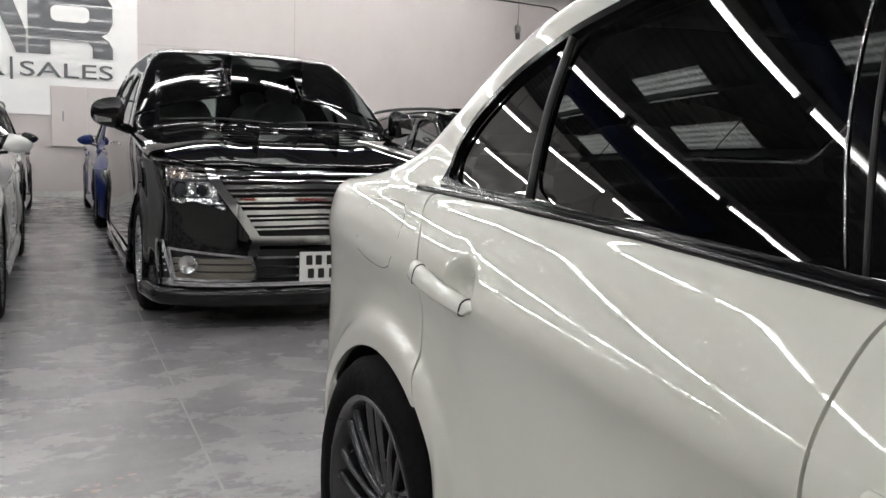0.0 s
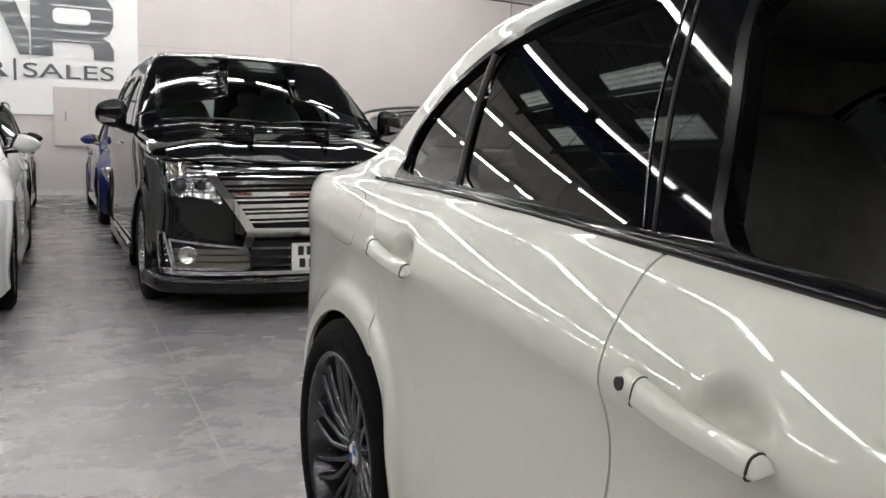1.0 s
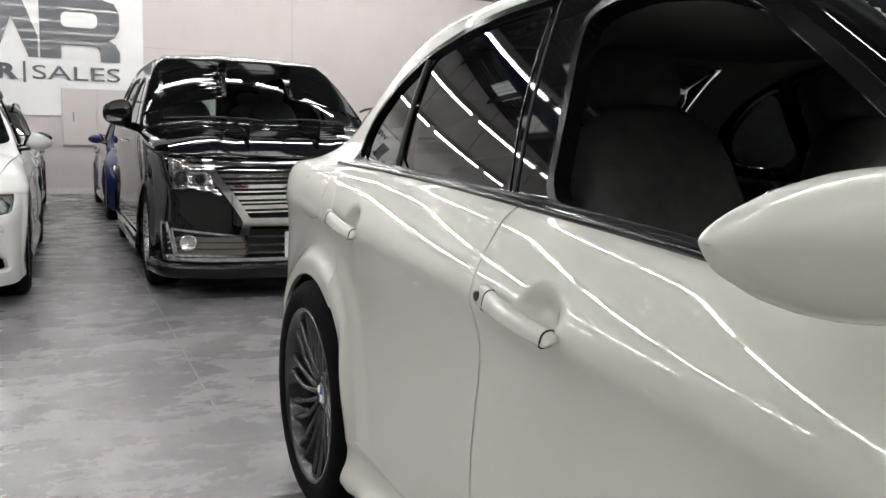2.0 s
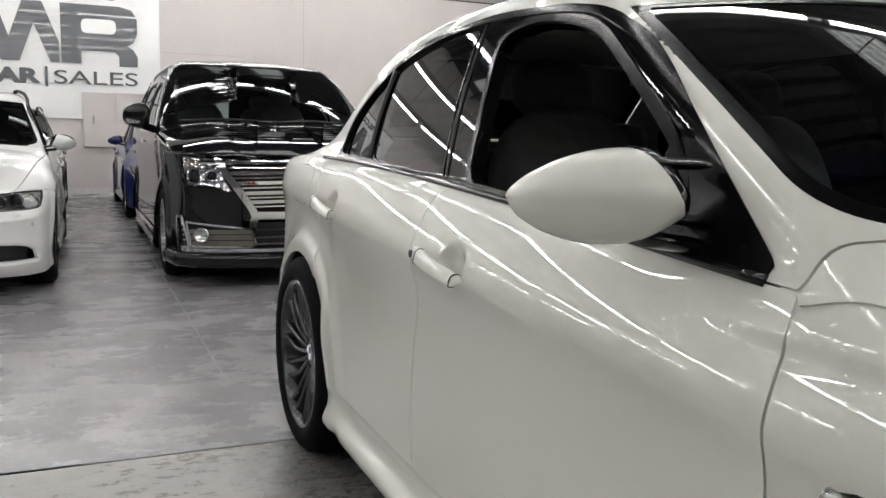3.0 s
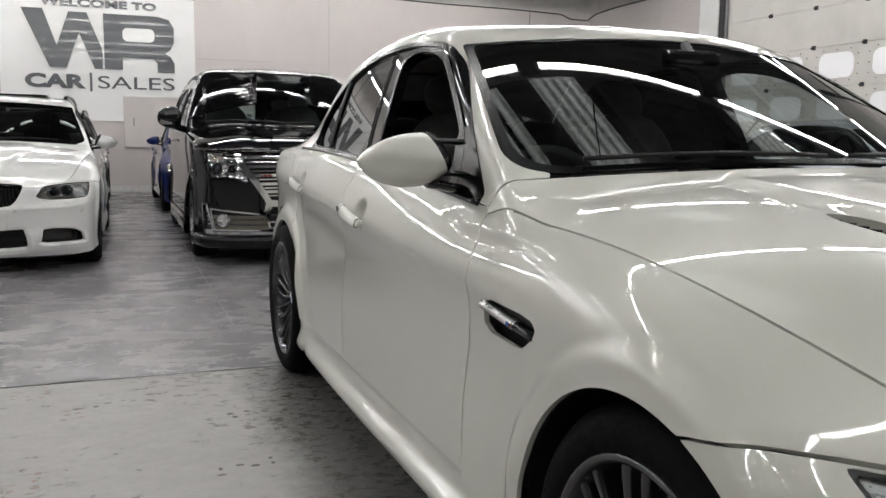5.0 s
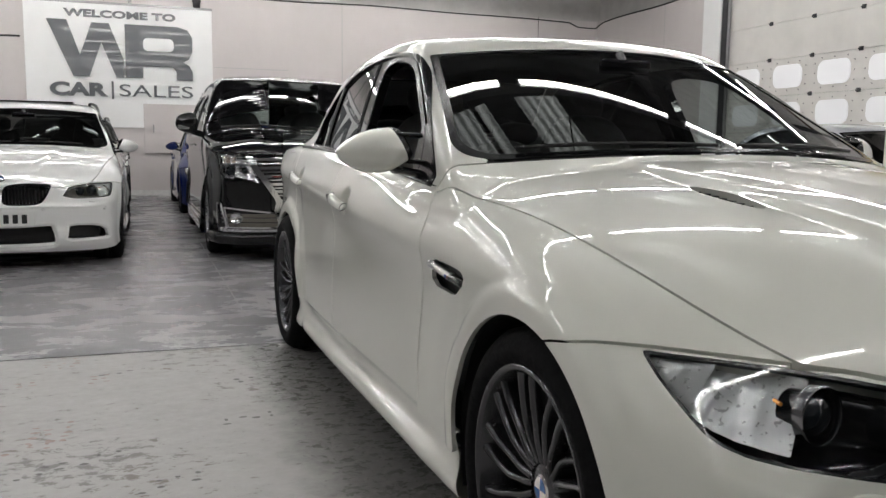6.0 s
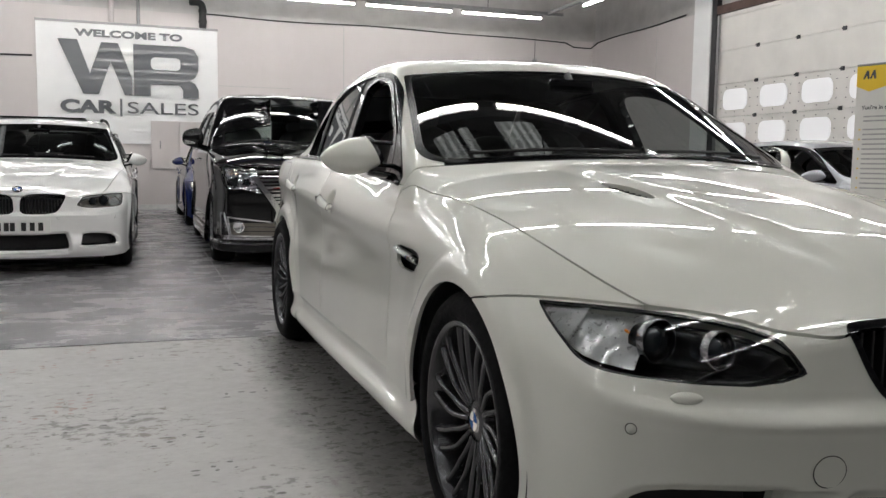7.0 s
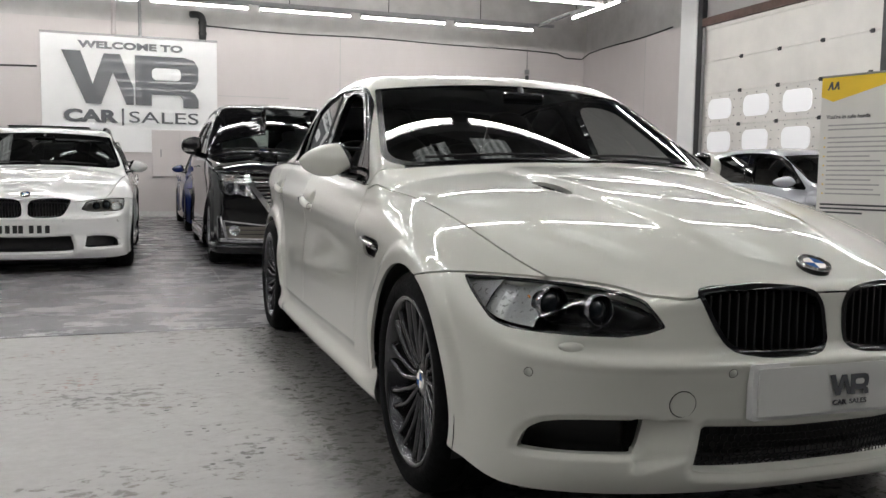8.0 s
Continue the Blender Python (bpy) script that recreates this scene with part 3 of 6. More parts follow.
M_TYRE.node_tree.nodes["Principled BSDF"].inputs["Specular IOR Level"].default_value = 0.06
M_PILLAR = Nodes("gloss_pillar", (0.004, 0.004, 0.0045), 0.03, 0, 0, 0.5).m
M_FRAME = Nodes("black_window_frame", (0.004, 0.004, 0.0045), 0.16, 0, 0, 0.10).m
M_SATIN = plain("satin_black_trim", (0.014, 0.014, 0.015), 0.34, 0, 0, 0.15, 18)
M_RUBBER = plain("window_rubber", (0.012, 0.012, 0.012), 0.5)
M_HEADLINER = plain("pale_headliner", (0.42, 0.42, 0.40), 0.8, 0, 0, 0.05, 8)
M_CABIN = plain("dark_cabin_trim", (0.12, 0.12, 0.123), 0.6, 0, 0, 0.2, 12, 0.1)
M_SEAT = plain("black_leather", (0.11, 0.109, 0.106), 0.42, 0, 0, 0.2, 22, 0.2)
M_TINT = glass("tinted_glass", (0.10, 0.105, 0.11), 0.0, ior=1.85)
M_SCREEN = glass("windscreen_glass", (0.38, 0.42, 0.41), 0.0, ior=1.66)
M_DARKSCREEN = glass("dark_windscreen", (0.085, 0.095, 0.092), 0.0, ior=1.62)
M_LENS = glass("lamp_lens", (0.9, 0.91, 0.92), 0.0, ior=1.45)
M_REFLECT = Nodes("lamp_reflector", (0.82, 0.82, 0.82), 0.2, 1.0).m
M_LAMPGREY = Nodes("lamp_grey", (0.50, 0.47, 0.42), 0.35, 0.7).m
M_LAMPMIRROR = plain("satin_reflector", (0.78, 0.78, 0.78), 0.30, 0.5, 0, 0.06, 30)
M_RING = Nodes("lamp_ring", (0.30, 0.30, 0.31), 0.2, 1.0).m
M_LAMPDARK = Nodes("lamp_bezel", (0.012, 0.012, 0.013), 0.25, 0.0, 0.3).m
M_PROJECTOR = Nodes("projector_lens", (0.03, 0.035, 0.04), 0.03, 0.0, 1.0).m
M_AMBER = Nodes("amber_lens", (0.7, 0.25, 0.04), 0.2).m
M_RED = Nodes("tail_red", (0.14, 0.008, 0.008), 0.12, 0, 0.8).m
M_BADGE_BLUE = Nodes("badge_blue", (0.02, 0.10, 0.36), 0.25, 0, 0.5).m
M_PLATE = Nodes("plate_white", (0.72, 0.72, 0.70), 0.35).m
M_PLATE_INK = Nodes("plate_ink", (0.012, 0.012, 0.012), 0.4).m


def arc_wall(name, pts2, x_in, x_out, material, parent):
    """A wheel-well lining: a strip following an arch of (y, z) points between two depths."""
    rings = [[(x_in, y, z), (x_out, y, z)] for y, z in pts2]
    return part(name, ringmesh(name, rings, material, False, True), material, parent)


def make_wheel(rim_r, tyre_r, width, rim_mat, pairs=10, style="curved"):
    """A road wheel about the x axis, outer face towards -x. Returns its root."""
    root = new("wheel")
    h = width / 2
    tp = [(-h * 0.86, rim_r - 0.004), (-h * 0.98, rim_r + 0.012), (-h * 1.02, (rim_r + tyre_r) / 2), (-h * 0.93, tyre_r - 0.018), (-h * 0.78, tyre_r - 0.003), (-h * 0.4, tyre_r)]
    for x in (-0.27, -0.1):
        tp += [(h * (x - 0.02), tyre_r), (h * (x - 0.015), tyre_r - 0.008), (h * (x + 0.035), tyre_r - 0.008), (h * (x + 0.04), tyre_r)]
    tp += [(h * 0.1, tyre_r), (h * 0.78, tyre_r - 0.003), (h * 0.95, tyre_r - 0.02), (h, (rim_r + tyre_r) / 2), (h * 0.9, rim_r)]
    part("tyre", turned("tyre", tp, M_TYRE, 64), M_TYRE, root, "black low-profile rubber tyre")
    rp = [(-h * 0.90, rim_r + 0.004), (-h * 0.95, rim_r + 0.002), (-h * 0.95, rim_r - 0.006), (-h * 0.88, rim_r - 0.014), (-h * 0.70, rim_r - 0.020), (-h * 0.3, rim_r - 0.045), (h * 0.5, rim_r - 0.035), (h * 0.9, rim_r)]
    part("rim", turned("rim", rp, rim_mat, 64), rim_mat, root)
    # spokes in pairs, each swept along a gentle curve from hub to rim
    for p in range(pairs):
        a0 = 2 * math.pi * p / pairs
        for s in (-1, 1):
            rings = []
            n = 9
            for i in range(n + 1):
                t = i / n
                r = 0.052 + (rim_r - 0.012 - 0.052) * t
                spread = (0.0075 + 0.0155 * min(1.0, 2.2 * t) ** 1.4 + 0.004 * t ** 4) if style == "curved" else (0.008 + 0.02 * t)
                bend = 0.050 * t * t - 0.012 * t if style == "curved" else 0.0
                ang = a0 + (s * spread + bend) / max(r, 0.06)
                wd = 0.0078 + 0.0050 * t ** 5 + 0.002 * (1 - t) ** 3
                top = -h * (0.60 + 0.24 * t ** 0.8)
                dp = 0.030 + 0.012 * t
                tang = (-math.sin(ang), math.cos(ang))
                rad = (math.cos(ang), math.sin(ang))
                sec = []
                for u, w in ((-1, 1), (-0.97, 0.3), (-0.7, 0.06), (0, 0), (0.7, 0.06), (0.97, 0.3), (1, 1)):
                    sec.append((top + dp * w, rad[0] * r + tang[0] * wd * u, rad[1] * r + tang[1] * wd * u))
                rings.append(sec)
            part("spoke", ringmesh("spoke", rings, rim_mat, False, True), rim_mat, root)
    hub = part("hub", turned("hub", [(-h * 0.60, 0.0005), (-h * 0.60, 0.036), (-h * 0.585, 0.040), (-h * 0.55, 0.062), (-h * 0.40, 0.075), (h * 0.1, 0.08)], rim_mat, 32), rim_mat, root)
    cap = part("hub_cap", turned("hub_cap", [(-h * 0.625, 0.0005), (-h * 0.625, 0.026), (-h * 0.60, 0.031)], M_CHROME, 28), M_CHROME, hub)
    for q in range(4):
        bm = bmesh.new()
        vs = [bm.verts.new((-h * 0.632, 0, 0))]
        for k in range(7):
            a = math.pi / 2 * q + math.pi / 2 * k / 6
            vs.append(bm.verts.new((-h * 0.632, 0.024 * math.cos(a), 0.024 * math.sin(a))))
        bm.faces.new(vs)
        part("cap_quarter", bm, M_BADGE_BLUE if q % 2 else M_WHITE, hub)
    for k in range(5):
        a = 2 * math.pi * (k + 0.5) / 5
        c, s = math.cos(a) * 0.056, math.sin(a) * 0.056
        part("wheel_bolt", rod((-h * 0.56, c, s), (-h * 0.42, c, s), 0.0085, seg=8), M_BLACK, hub)
    part("brake_disc", turned("brake_disc", [(-h * 0.05, 0.09), (-h * 0.05, rim_r - 0.055), (h * 0.12, rim_r - 0.055), (h * 0.12, 0.09)], M_DISC, 40), M_DISC, root)
    part("barrel_back", turned("barrel_back", [(h * 0.55, 0.03), (h * 0.55, rim_r - 0.03)], M_BLACK, 32), M_BLACK, root)
    return root


def place_wheel(root, parent, x, y, z, side, steer=0.0):
    root.parent = parent
    root.matrix_basis = Matrix.Translation((side * x, y, z)) @ Matrix.Rotation(radians(steer), 4, "Z") @ (Matrix.Rotation(math.pi, 4, "Z") if side > 0 else Matrix.Identity(4))
    return root

# ---- the saloon's body field: car faces -y, front axle at y = 0, half-width X ----
HALF = fair(6, (-0.6, 0.80), (-0.38, 0.846), (0, 0.876), (0.5, 0.886), (0.8, 0.893), (1.2, 0.899), (1.75, 0.902), (2.4, 0.896), (2.8, 0.888), (3.2, 0.862), (3.6, 0.79))
SHOULDER = curve((-0.4, 2.2), (0.2, 1.1), (0.62, 0.55), (0.95, 0.40), (1.8, 0.40), (2.3, 0.55), (2.8, 1.3), (3.5, 1.5))
CREASE_ON = curve((-0.45, 0.0), (0.1, 0.02), (0.35, 0.22), (0.6, 0.66), (0.85, 0.96), (1.1, 1.0), (2.4, 1.0), (3.6, 0.8))
CREASE_Z = fair(3, (-0.5, 0.700), (0.4, 0.737), (0.62, 0.746), (1.05, 0.765), (1.47, 0.786), (1.75, 0.802), (2.0, 0.815), (2.33, 0.832), (3.02, 0.872), (3.6, 0.89))
BELT = curve((0.3, 0.892), (0.69, 0.906), (1.4, 0.952), (1.76, 0.971), (2.4, 0.996), (2.8, 1.003), (3.2, 1.0), (3.6, 0.97))
HOOD_MID = fair(5, (-0.78, 0.66), (-0.735, 0.697), (-0.665, 0.722), (-0.55, 0.768), (-0.4, 0.820), (-0.2, 0.874), (0, 0.915), (0.2, 0.948), (0.42, 0.975), (0.65, 0.99))
HOOD_EDGE_Z = fair(4, (-0.62, 0.655), (-0.477, 0.690), (-0.40, 0.714), (-0.28, 0.750), (-0.12, 0.798), (0.06, 0.842), (0.2, 0.866), (0.55, 0.900), (0.7, 0.908))
HOOD_EDGE_X = fair(6, (-0.72, 0.42), (-0.66, 0.505), (-0.6, 0.575), (-0.48, 0.648), (-0.3, 0.700), (-0.1, 0.738), (0.15, 0.772), (0.3, 0.789), (0.4, 0.800), (0.5, 0.814), (0.6, 0.830), (0.7, 0.846))
NOSE = curve((0.14, 0.70), (0.20, 0.765), (0.25, 0.788), (0.30, 0.785), (0.36, 0.772), (0.44, 0.778), (0.490, 0.788), (0.514, 0.790), (0.520, 0.784), (0.528, 0.768), (0.540, 0.757), (0.565, 0.750), (0.62, 0.742), (0.66, 0.738), (0.70, 0.730), (0.74, 0.70))
ROOF_MID = curve((0.9, 1.30), (1.18, 1.380), (1.5, 1.430), (1.9, 1.453), (2.3, 1.440), (2.6, 1.406), (2.9, 1.335), (3.2, 1.23))
SHAPE = {"roof": ROOF_MID, "back": 3.24, "slope": 1.55}
WAGON_ROOF = curve((0.9, 1.30), (1.18, 1.380), (1.5, 1.430), (1.9, 1.448), (2.6, 1.440), (3.2, 1.415), (3.6, 1.38))


def lower_field(P):
    X, y, z = np.abs(P[..., 0]), P[..., 1], P[..., 2]
    dz = z - CREASE_Z(y)
    up = np.logaddexp(0, dz / 0.006) * 0.006
    dn = np.logaddexp(0, -dz / 0.006) * 0.006
    c = CREASE_ON(y)
    w = HALF(y) - ((0.20 * step(y, -0.2, 0.4) + 0.26 * step(y, 0.0, 0.80) - 0.20 * step(y, 2.4, 3.0)) * (up - 0.028 * (1 - np.exp(-up / 0.028))) + SHOULDER(y) * up * up)
    w = w - c * 0.034 * (1 - np.exp(-dn / 0.07)) + (0.3 + 0.7 * c) * 0.0020 * (np.logaddexp(0, (dn - 0.05) / 0.02) - 1.5 * np.logaddexp(0, (dn - 0.30) / 0.03))
    # wheel-arch flares: a flat band round the opening that drops to the flank
    rf = np.hypot(y - 0.005, z - 0.335)
    rr = np.hypot(y - 2.775, z - 0.325)
    low = 0.30 + 0.70 * step(z, 0.26, 0.56)
    w = w + low * (0.022 * (1 - step(rf, 0.380, 0.425)) + 0.014 * (1 - step(rf, 0.36, 0.56)))
    w = w + low * (0.036 * (1 - step(rr, 0.392, 0.440)) + 0.020 * (1 - step(rr, 0.38, 0.52)))
    side = X - w
    hm, he, hx = HOOD_MID(y), HOOD_EDGE_Z(y), HOOD_EDGE_X(y)
    bulge = 0.012 * (1 - step(X, 0.17 + 0.15 * step(y, -0.7, 0.3), 0.23 + 0.17 * step(y, -0.7, 0.3))) * step(y, -0.68, -0.35)
    hood = hm - (hm - he) * (X / hx) ** 2.7 + bulge
    deck = BELT(y) + 0.004 + 0.055 * step(y, 2.7, 3.1) * (1 - (X / 0.8) ** 2)
    m = step(y, 0.45, 0.72)
    top = (z - (hood * (1 - m) + deck * m)) * 0.9
    f = smax(side, top, 0.035 + 0.030 * (1 - step(y, 0.2, 0.5)))
    ph = np.degrees(np.arctan2(X, -np.minimum(y, -0.05)))
    b = NOSE(z - 0.055 * step(ph, 38, 74) * np.exp(-((z - 0.55) / 0.07) ** 2))
    fy = np.clip((-0.25 - y) / (b - 0.25), 0, None)
    front = (((X / (0.905 + 0.2 * step(y, 0.32, 0.55))) ** 2.5 + fy ** 2.5) ** 0.4 - 1) * 0.6
    ry = np.clip((y - 3.0) / 0.60, 0, None)
    rear = (((X / (0.90 + 0.2 * (1 - step(y, 2.15, 2.5)))) ** 2.6 + ry ** 2.6) ** (1 / 2.6) - 1) * 0.6
    return smax(smax(f, front, 0.022), rear, 0.04)


def cabin_field(P):
    X, y, z = np.abs(P[..., 0]), P[..., 1], P[..., 2]
    taper = 0.055 * np.clip((y - 1.6) / 1.2, 0, 2) ** 2
    up = z - 0.95
    side = (X - (0.808 - 0.305 * up - 0.20 * up * np.abs(up) - taper)) * 0.9
    roof = z - (SHAPE["roof"](y) - 0.085 * X * X)
    ws = (0.40 + (z - 0.975) * 2.0 + 0.43 * X * X - y) * 0.45
    bk = (y - (SHAPE["back"] - (z - 1.05) * SHAPE["slope"] - 0.25 * X * X)) * 0.5
    return smax(smax(smax(smax(side, roof, 0.07), ws, 0.028), bk, 0.06), 0.87 - z, 0.01)


def saloon_field(P):
    X, y = np.abs(P[..., 0]), P[..., 1]
    k = 0.014 + 0.075 * step(y, 2.55, 3.0) + 0.030 * step(X, 0.66, 0.80) * step(y, 0.30, 0.5) * (1 - step(y, 0.62, 0.95))
    return smin(lower_field(P), cabin_field(P), k)


DLO = soften([(2.794, 1.004), (2.821, 1.076), (2.783, 1.149), (2.675, 1.229), (2.5, 1.303), (2.291, 1.345), (2.099, 1.365), (1.806, 1.373), (1.491, 1.354), (1.307, 1.324), (1.16, 1.258), (1.041, 1.183), (0.908, 1.086), (0.773, 0.978), (0.694, 0.912), (0.894, 0.923), (1.386, 0.955), (1.751, 0.974), (2.392, 0.997)], 2)
OPEN_F = soften([(1.630, 0.966), (1.668, 1.129), (1.72, 1.29), (1.68, 1.316), (1.572, 1.326), (1.427, 1.309), (1.31, 1.274), (1.205, 1.213), (1.076, 1.131), (0.985, 1.069), (0.935, 1.011), (0.92, 0.937), (1.186, 0.954)], 2)
GLASS_R = soften([(1.788, 0.986), (1.842, 1.12), (1.879, 1.344), (2.117, 1.338), (2.309, 1.32), (2.463, 1.286), (2.454, 1.149), (2.415, 1.009), (2.084, 0.998)], 2)
GLASS_Q = soften([(2.442, 1.013), (2.482, 1.149), (2.495, 1.276), (2.622, 1.226), (2.745, 1.134), (2.784, 1.071), (2.751, 1.021)], 2)
LEAD = curve((0.2, 0.664), (0.38, 0.668), (0.5, 0.668), (0.62, 0.656), (0.75, 0.652), (0.83, 0.657), (0.90, 0.664), (0.95, 0.67))
SPLIT = curve((0.2, 1.705), (0.35, 1.712), (0.6, 1.724), (0.72, 1.716), (0.806, 1.724), (0.86, 1.728), (0.92, 1.722), (0.99, 1.705))
TRAIL = curve((0.2, 2.36), (0.32, 2.415), (0.42, 2.462), (0.52, 2.515), (0.66, 2.578), (0.75, 2.594), (0.82, 2.602), (0.92, 2.640), (1.01, 2.72))
SILL_TOP = 0.318
SEAM = curve((0, 0.702), (24, 0.700), (27, 0.670), (34, 0.664), (36.5, 0.666), (41.7, 0.679), (48, 0.688), (57, 0.692), (66, 0.693), (71, 0.691), (78, 0.678), (84.7, 0.652), (90, 0.60))
LAMP = [(69.4, 0.686), (69.2, 0.682), (66.5, 0.655), (63.6, 0.628), (60.2, 0.597), (58.3, 0.587), (56.1, 0.581), (52, 0.577), (48.4, 0.575), (43.7, 0.573), (39.7, 0.572), (36, 0.580), (33.6, 0.592), (33.2, 0.597), (33.5, 0.605), (34.9, 0.633), (36.3, 0.653), (37.4, 0.660), (41, 0.671), (44.8, 0.678), (50.9, 0.684), (57, 0.687), (63, 0.688), (69, 0.687)]
KIDNEY = soften([(0.376, 0.668), (0.368, 0.680), (0.331, 0.687), (0.202, 0.693), (0.092, 0.685), (0.050, 0.672), (0.030, 0.640), (0.026, 0.590), (0.026, 0.550), (0.045, 0.530), (0.09, 0.523), (0.215, 0.523), (0.290, 0.533), (0.318, 0.555), (0.345, 0.600)], 1)
LOWER = [(26.0, 0.359), (26.6, 0.354), (27.4, 0.300), (28.0, 0.262), (27.6, 0.252), (26, 0.247), (20, 0.240), (8, 0.236), (-8, 0.236), (-20, 0.240), (-26, 0.247), (-27.6, 0.252), (-28.0, 0.262), (-27.4, 0.300), (-26.6, 0.354), (-26.0, 0.359), (-10, 0.350), (10, 0.350)]
CORNER = [(53.6, 0.297), (53.6, 0.303), (53.0, 0.333), (51.8, 0.352), (50.3, 0.364), (47.7, 0.372), (44, 0.3755), (38, 0.3765), (35.4, 0.376), (34.9, 0.374), (35.2, 0.360), (36.4, 0.306), (36.9, 0.299), (43.6, 0.297), (49.7, 0.296)]


def angle_of(P):
    return np.degrees(np.arctan2(P[..., 0], -P[..., 1]))


def grid(a, b, n, c, d, m):
    return np.meshgrid(np.linspace(a, b, n), np.linspace(c, d, m), indexing="ij")


class Panel:
    """A patch of rays cast out of the body; d() gives each panel its outline."""

    def __init__(self, field, O, D, far=1.6, off=0.0):
        self.P = shoot(field, O, D, far, off)
        self.N = normals(field, self.P)
        self.X, self.y, self.z = np.abs(self.P[..., 0]), self.P[..., 1], self.P[..., 2]
        self.phi = angle_of(self.P)

    def cut(self, name, d, material, parent, side=1, thick=0.012, lift=0.0, label=""):
        me = skin(name, self.P, d, material, self.N, side, thick, lift)
        if me is None:
            return None
        return part(name, me, material, parent, label)


def side_rays(field, y0, y1, z0, z1, h=0.011, off=0.0):
    y, z = grid(y0, y1, int((y1 - y0) / h) + 2, z0, z1, int((z1 - z0) / h) + 2)
    O = np.stack([np.full_like(y, 0.25), y, z], -1)
    D = np.broadcast_to(np.array([1.0, 0, 0]), O.shape)
    return Panel(field, O, D, 1.2, off)


def hoop_rays(field, y0, y1, a0, a1, ny, na, x=0.0, z=0.72, off=0.0):
    y, a = grid(y0, y1, ny, radians(a0), radians(a1), na)
    O = np.stack([np.full_like(y, x), y, np.full_like(y, z)], -1)
    D = np.stack([np.cos(a), np.zeros_like(y), np.sin(a)], -1)
    return Panel(field, O, D, 1.4, off)


def nose_rays(field, p0, p1, z0, z1, n, m, off=0.0):
    p, z = grid(radians(p0), radians(p1), n, z0, z1, m)
    O = np.stack([np.zeros_like(p), np.zeros_like(p), z], -1)
    D = np.stack([np.sin(p), -np.cos(p), np.zeros_like(p)], -1)
    return Panel(field, O, D, 1.3, off)


def lid_rays(field, x0, x1, y0, y1, n, m, off=0.0, z=0.45):
    x, y = grid(x0, x1, n, y0, y1, m)
    O = np.stack([x, y, np.full_like(x, z)], -1)
    D = np.broadcast_to(np.array([0, 0, 1.0]), O.shape)
    return Panel(field, O, D, 1.4, off)


def arch_front(p):
    return 0.349 - np.hypot(p.y - 0.005, p.z - 0.335)


def arch_rear(p):
    return 0.362 - np.hypot(p.y - 2.775, p.z - 0.325)


def hull(*ds):
    out = ds[0]
    for d in ds[1:]:
        out = np.maximum(out, d)
    return out


def bonnet_shape(p):
    """Inside the bonnet's outline, seen from above."""
    edge = (p.X - HOOD_EDGE_X(p.y)) * 0.95
    rear = p.y - (0.453 + 0.31 * p.X ** 2)
    front = (SEAM(np.abs(p.phi)) - p.z) * 0.8
    front = np.where(p.y > -0.2, -1.0, front)
    return hull(edge, rear, front)


GAP = 0.0024


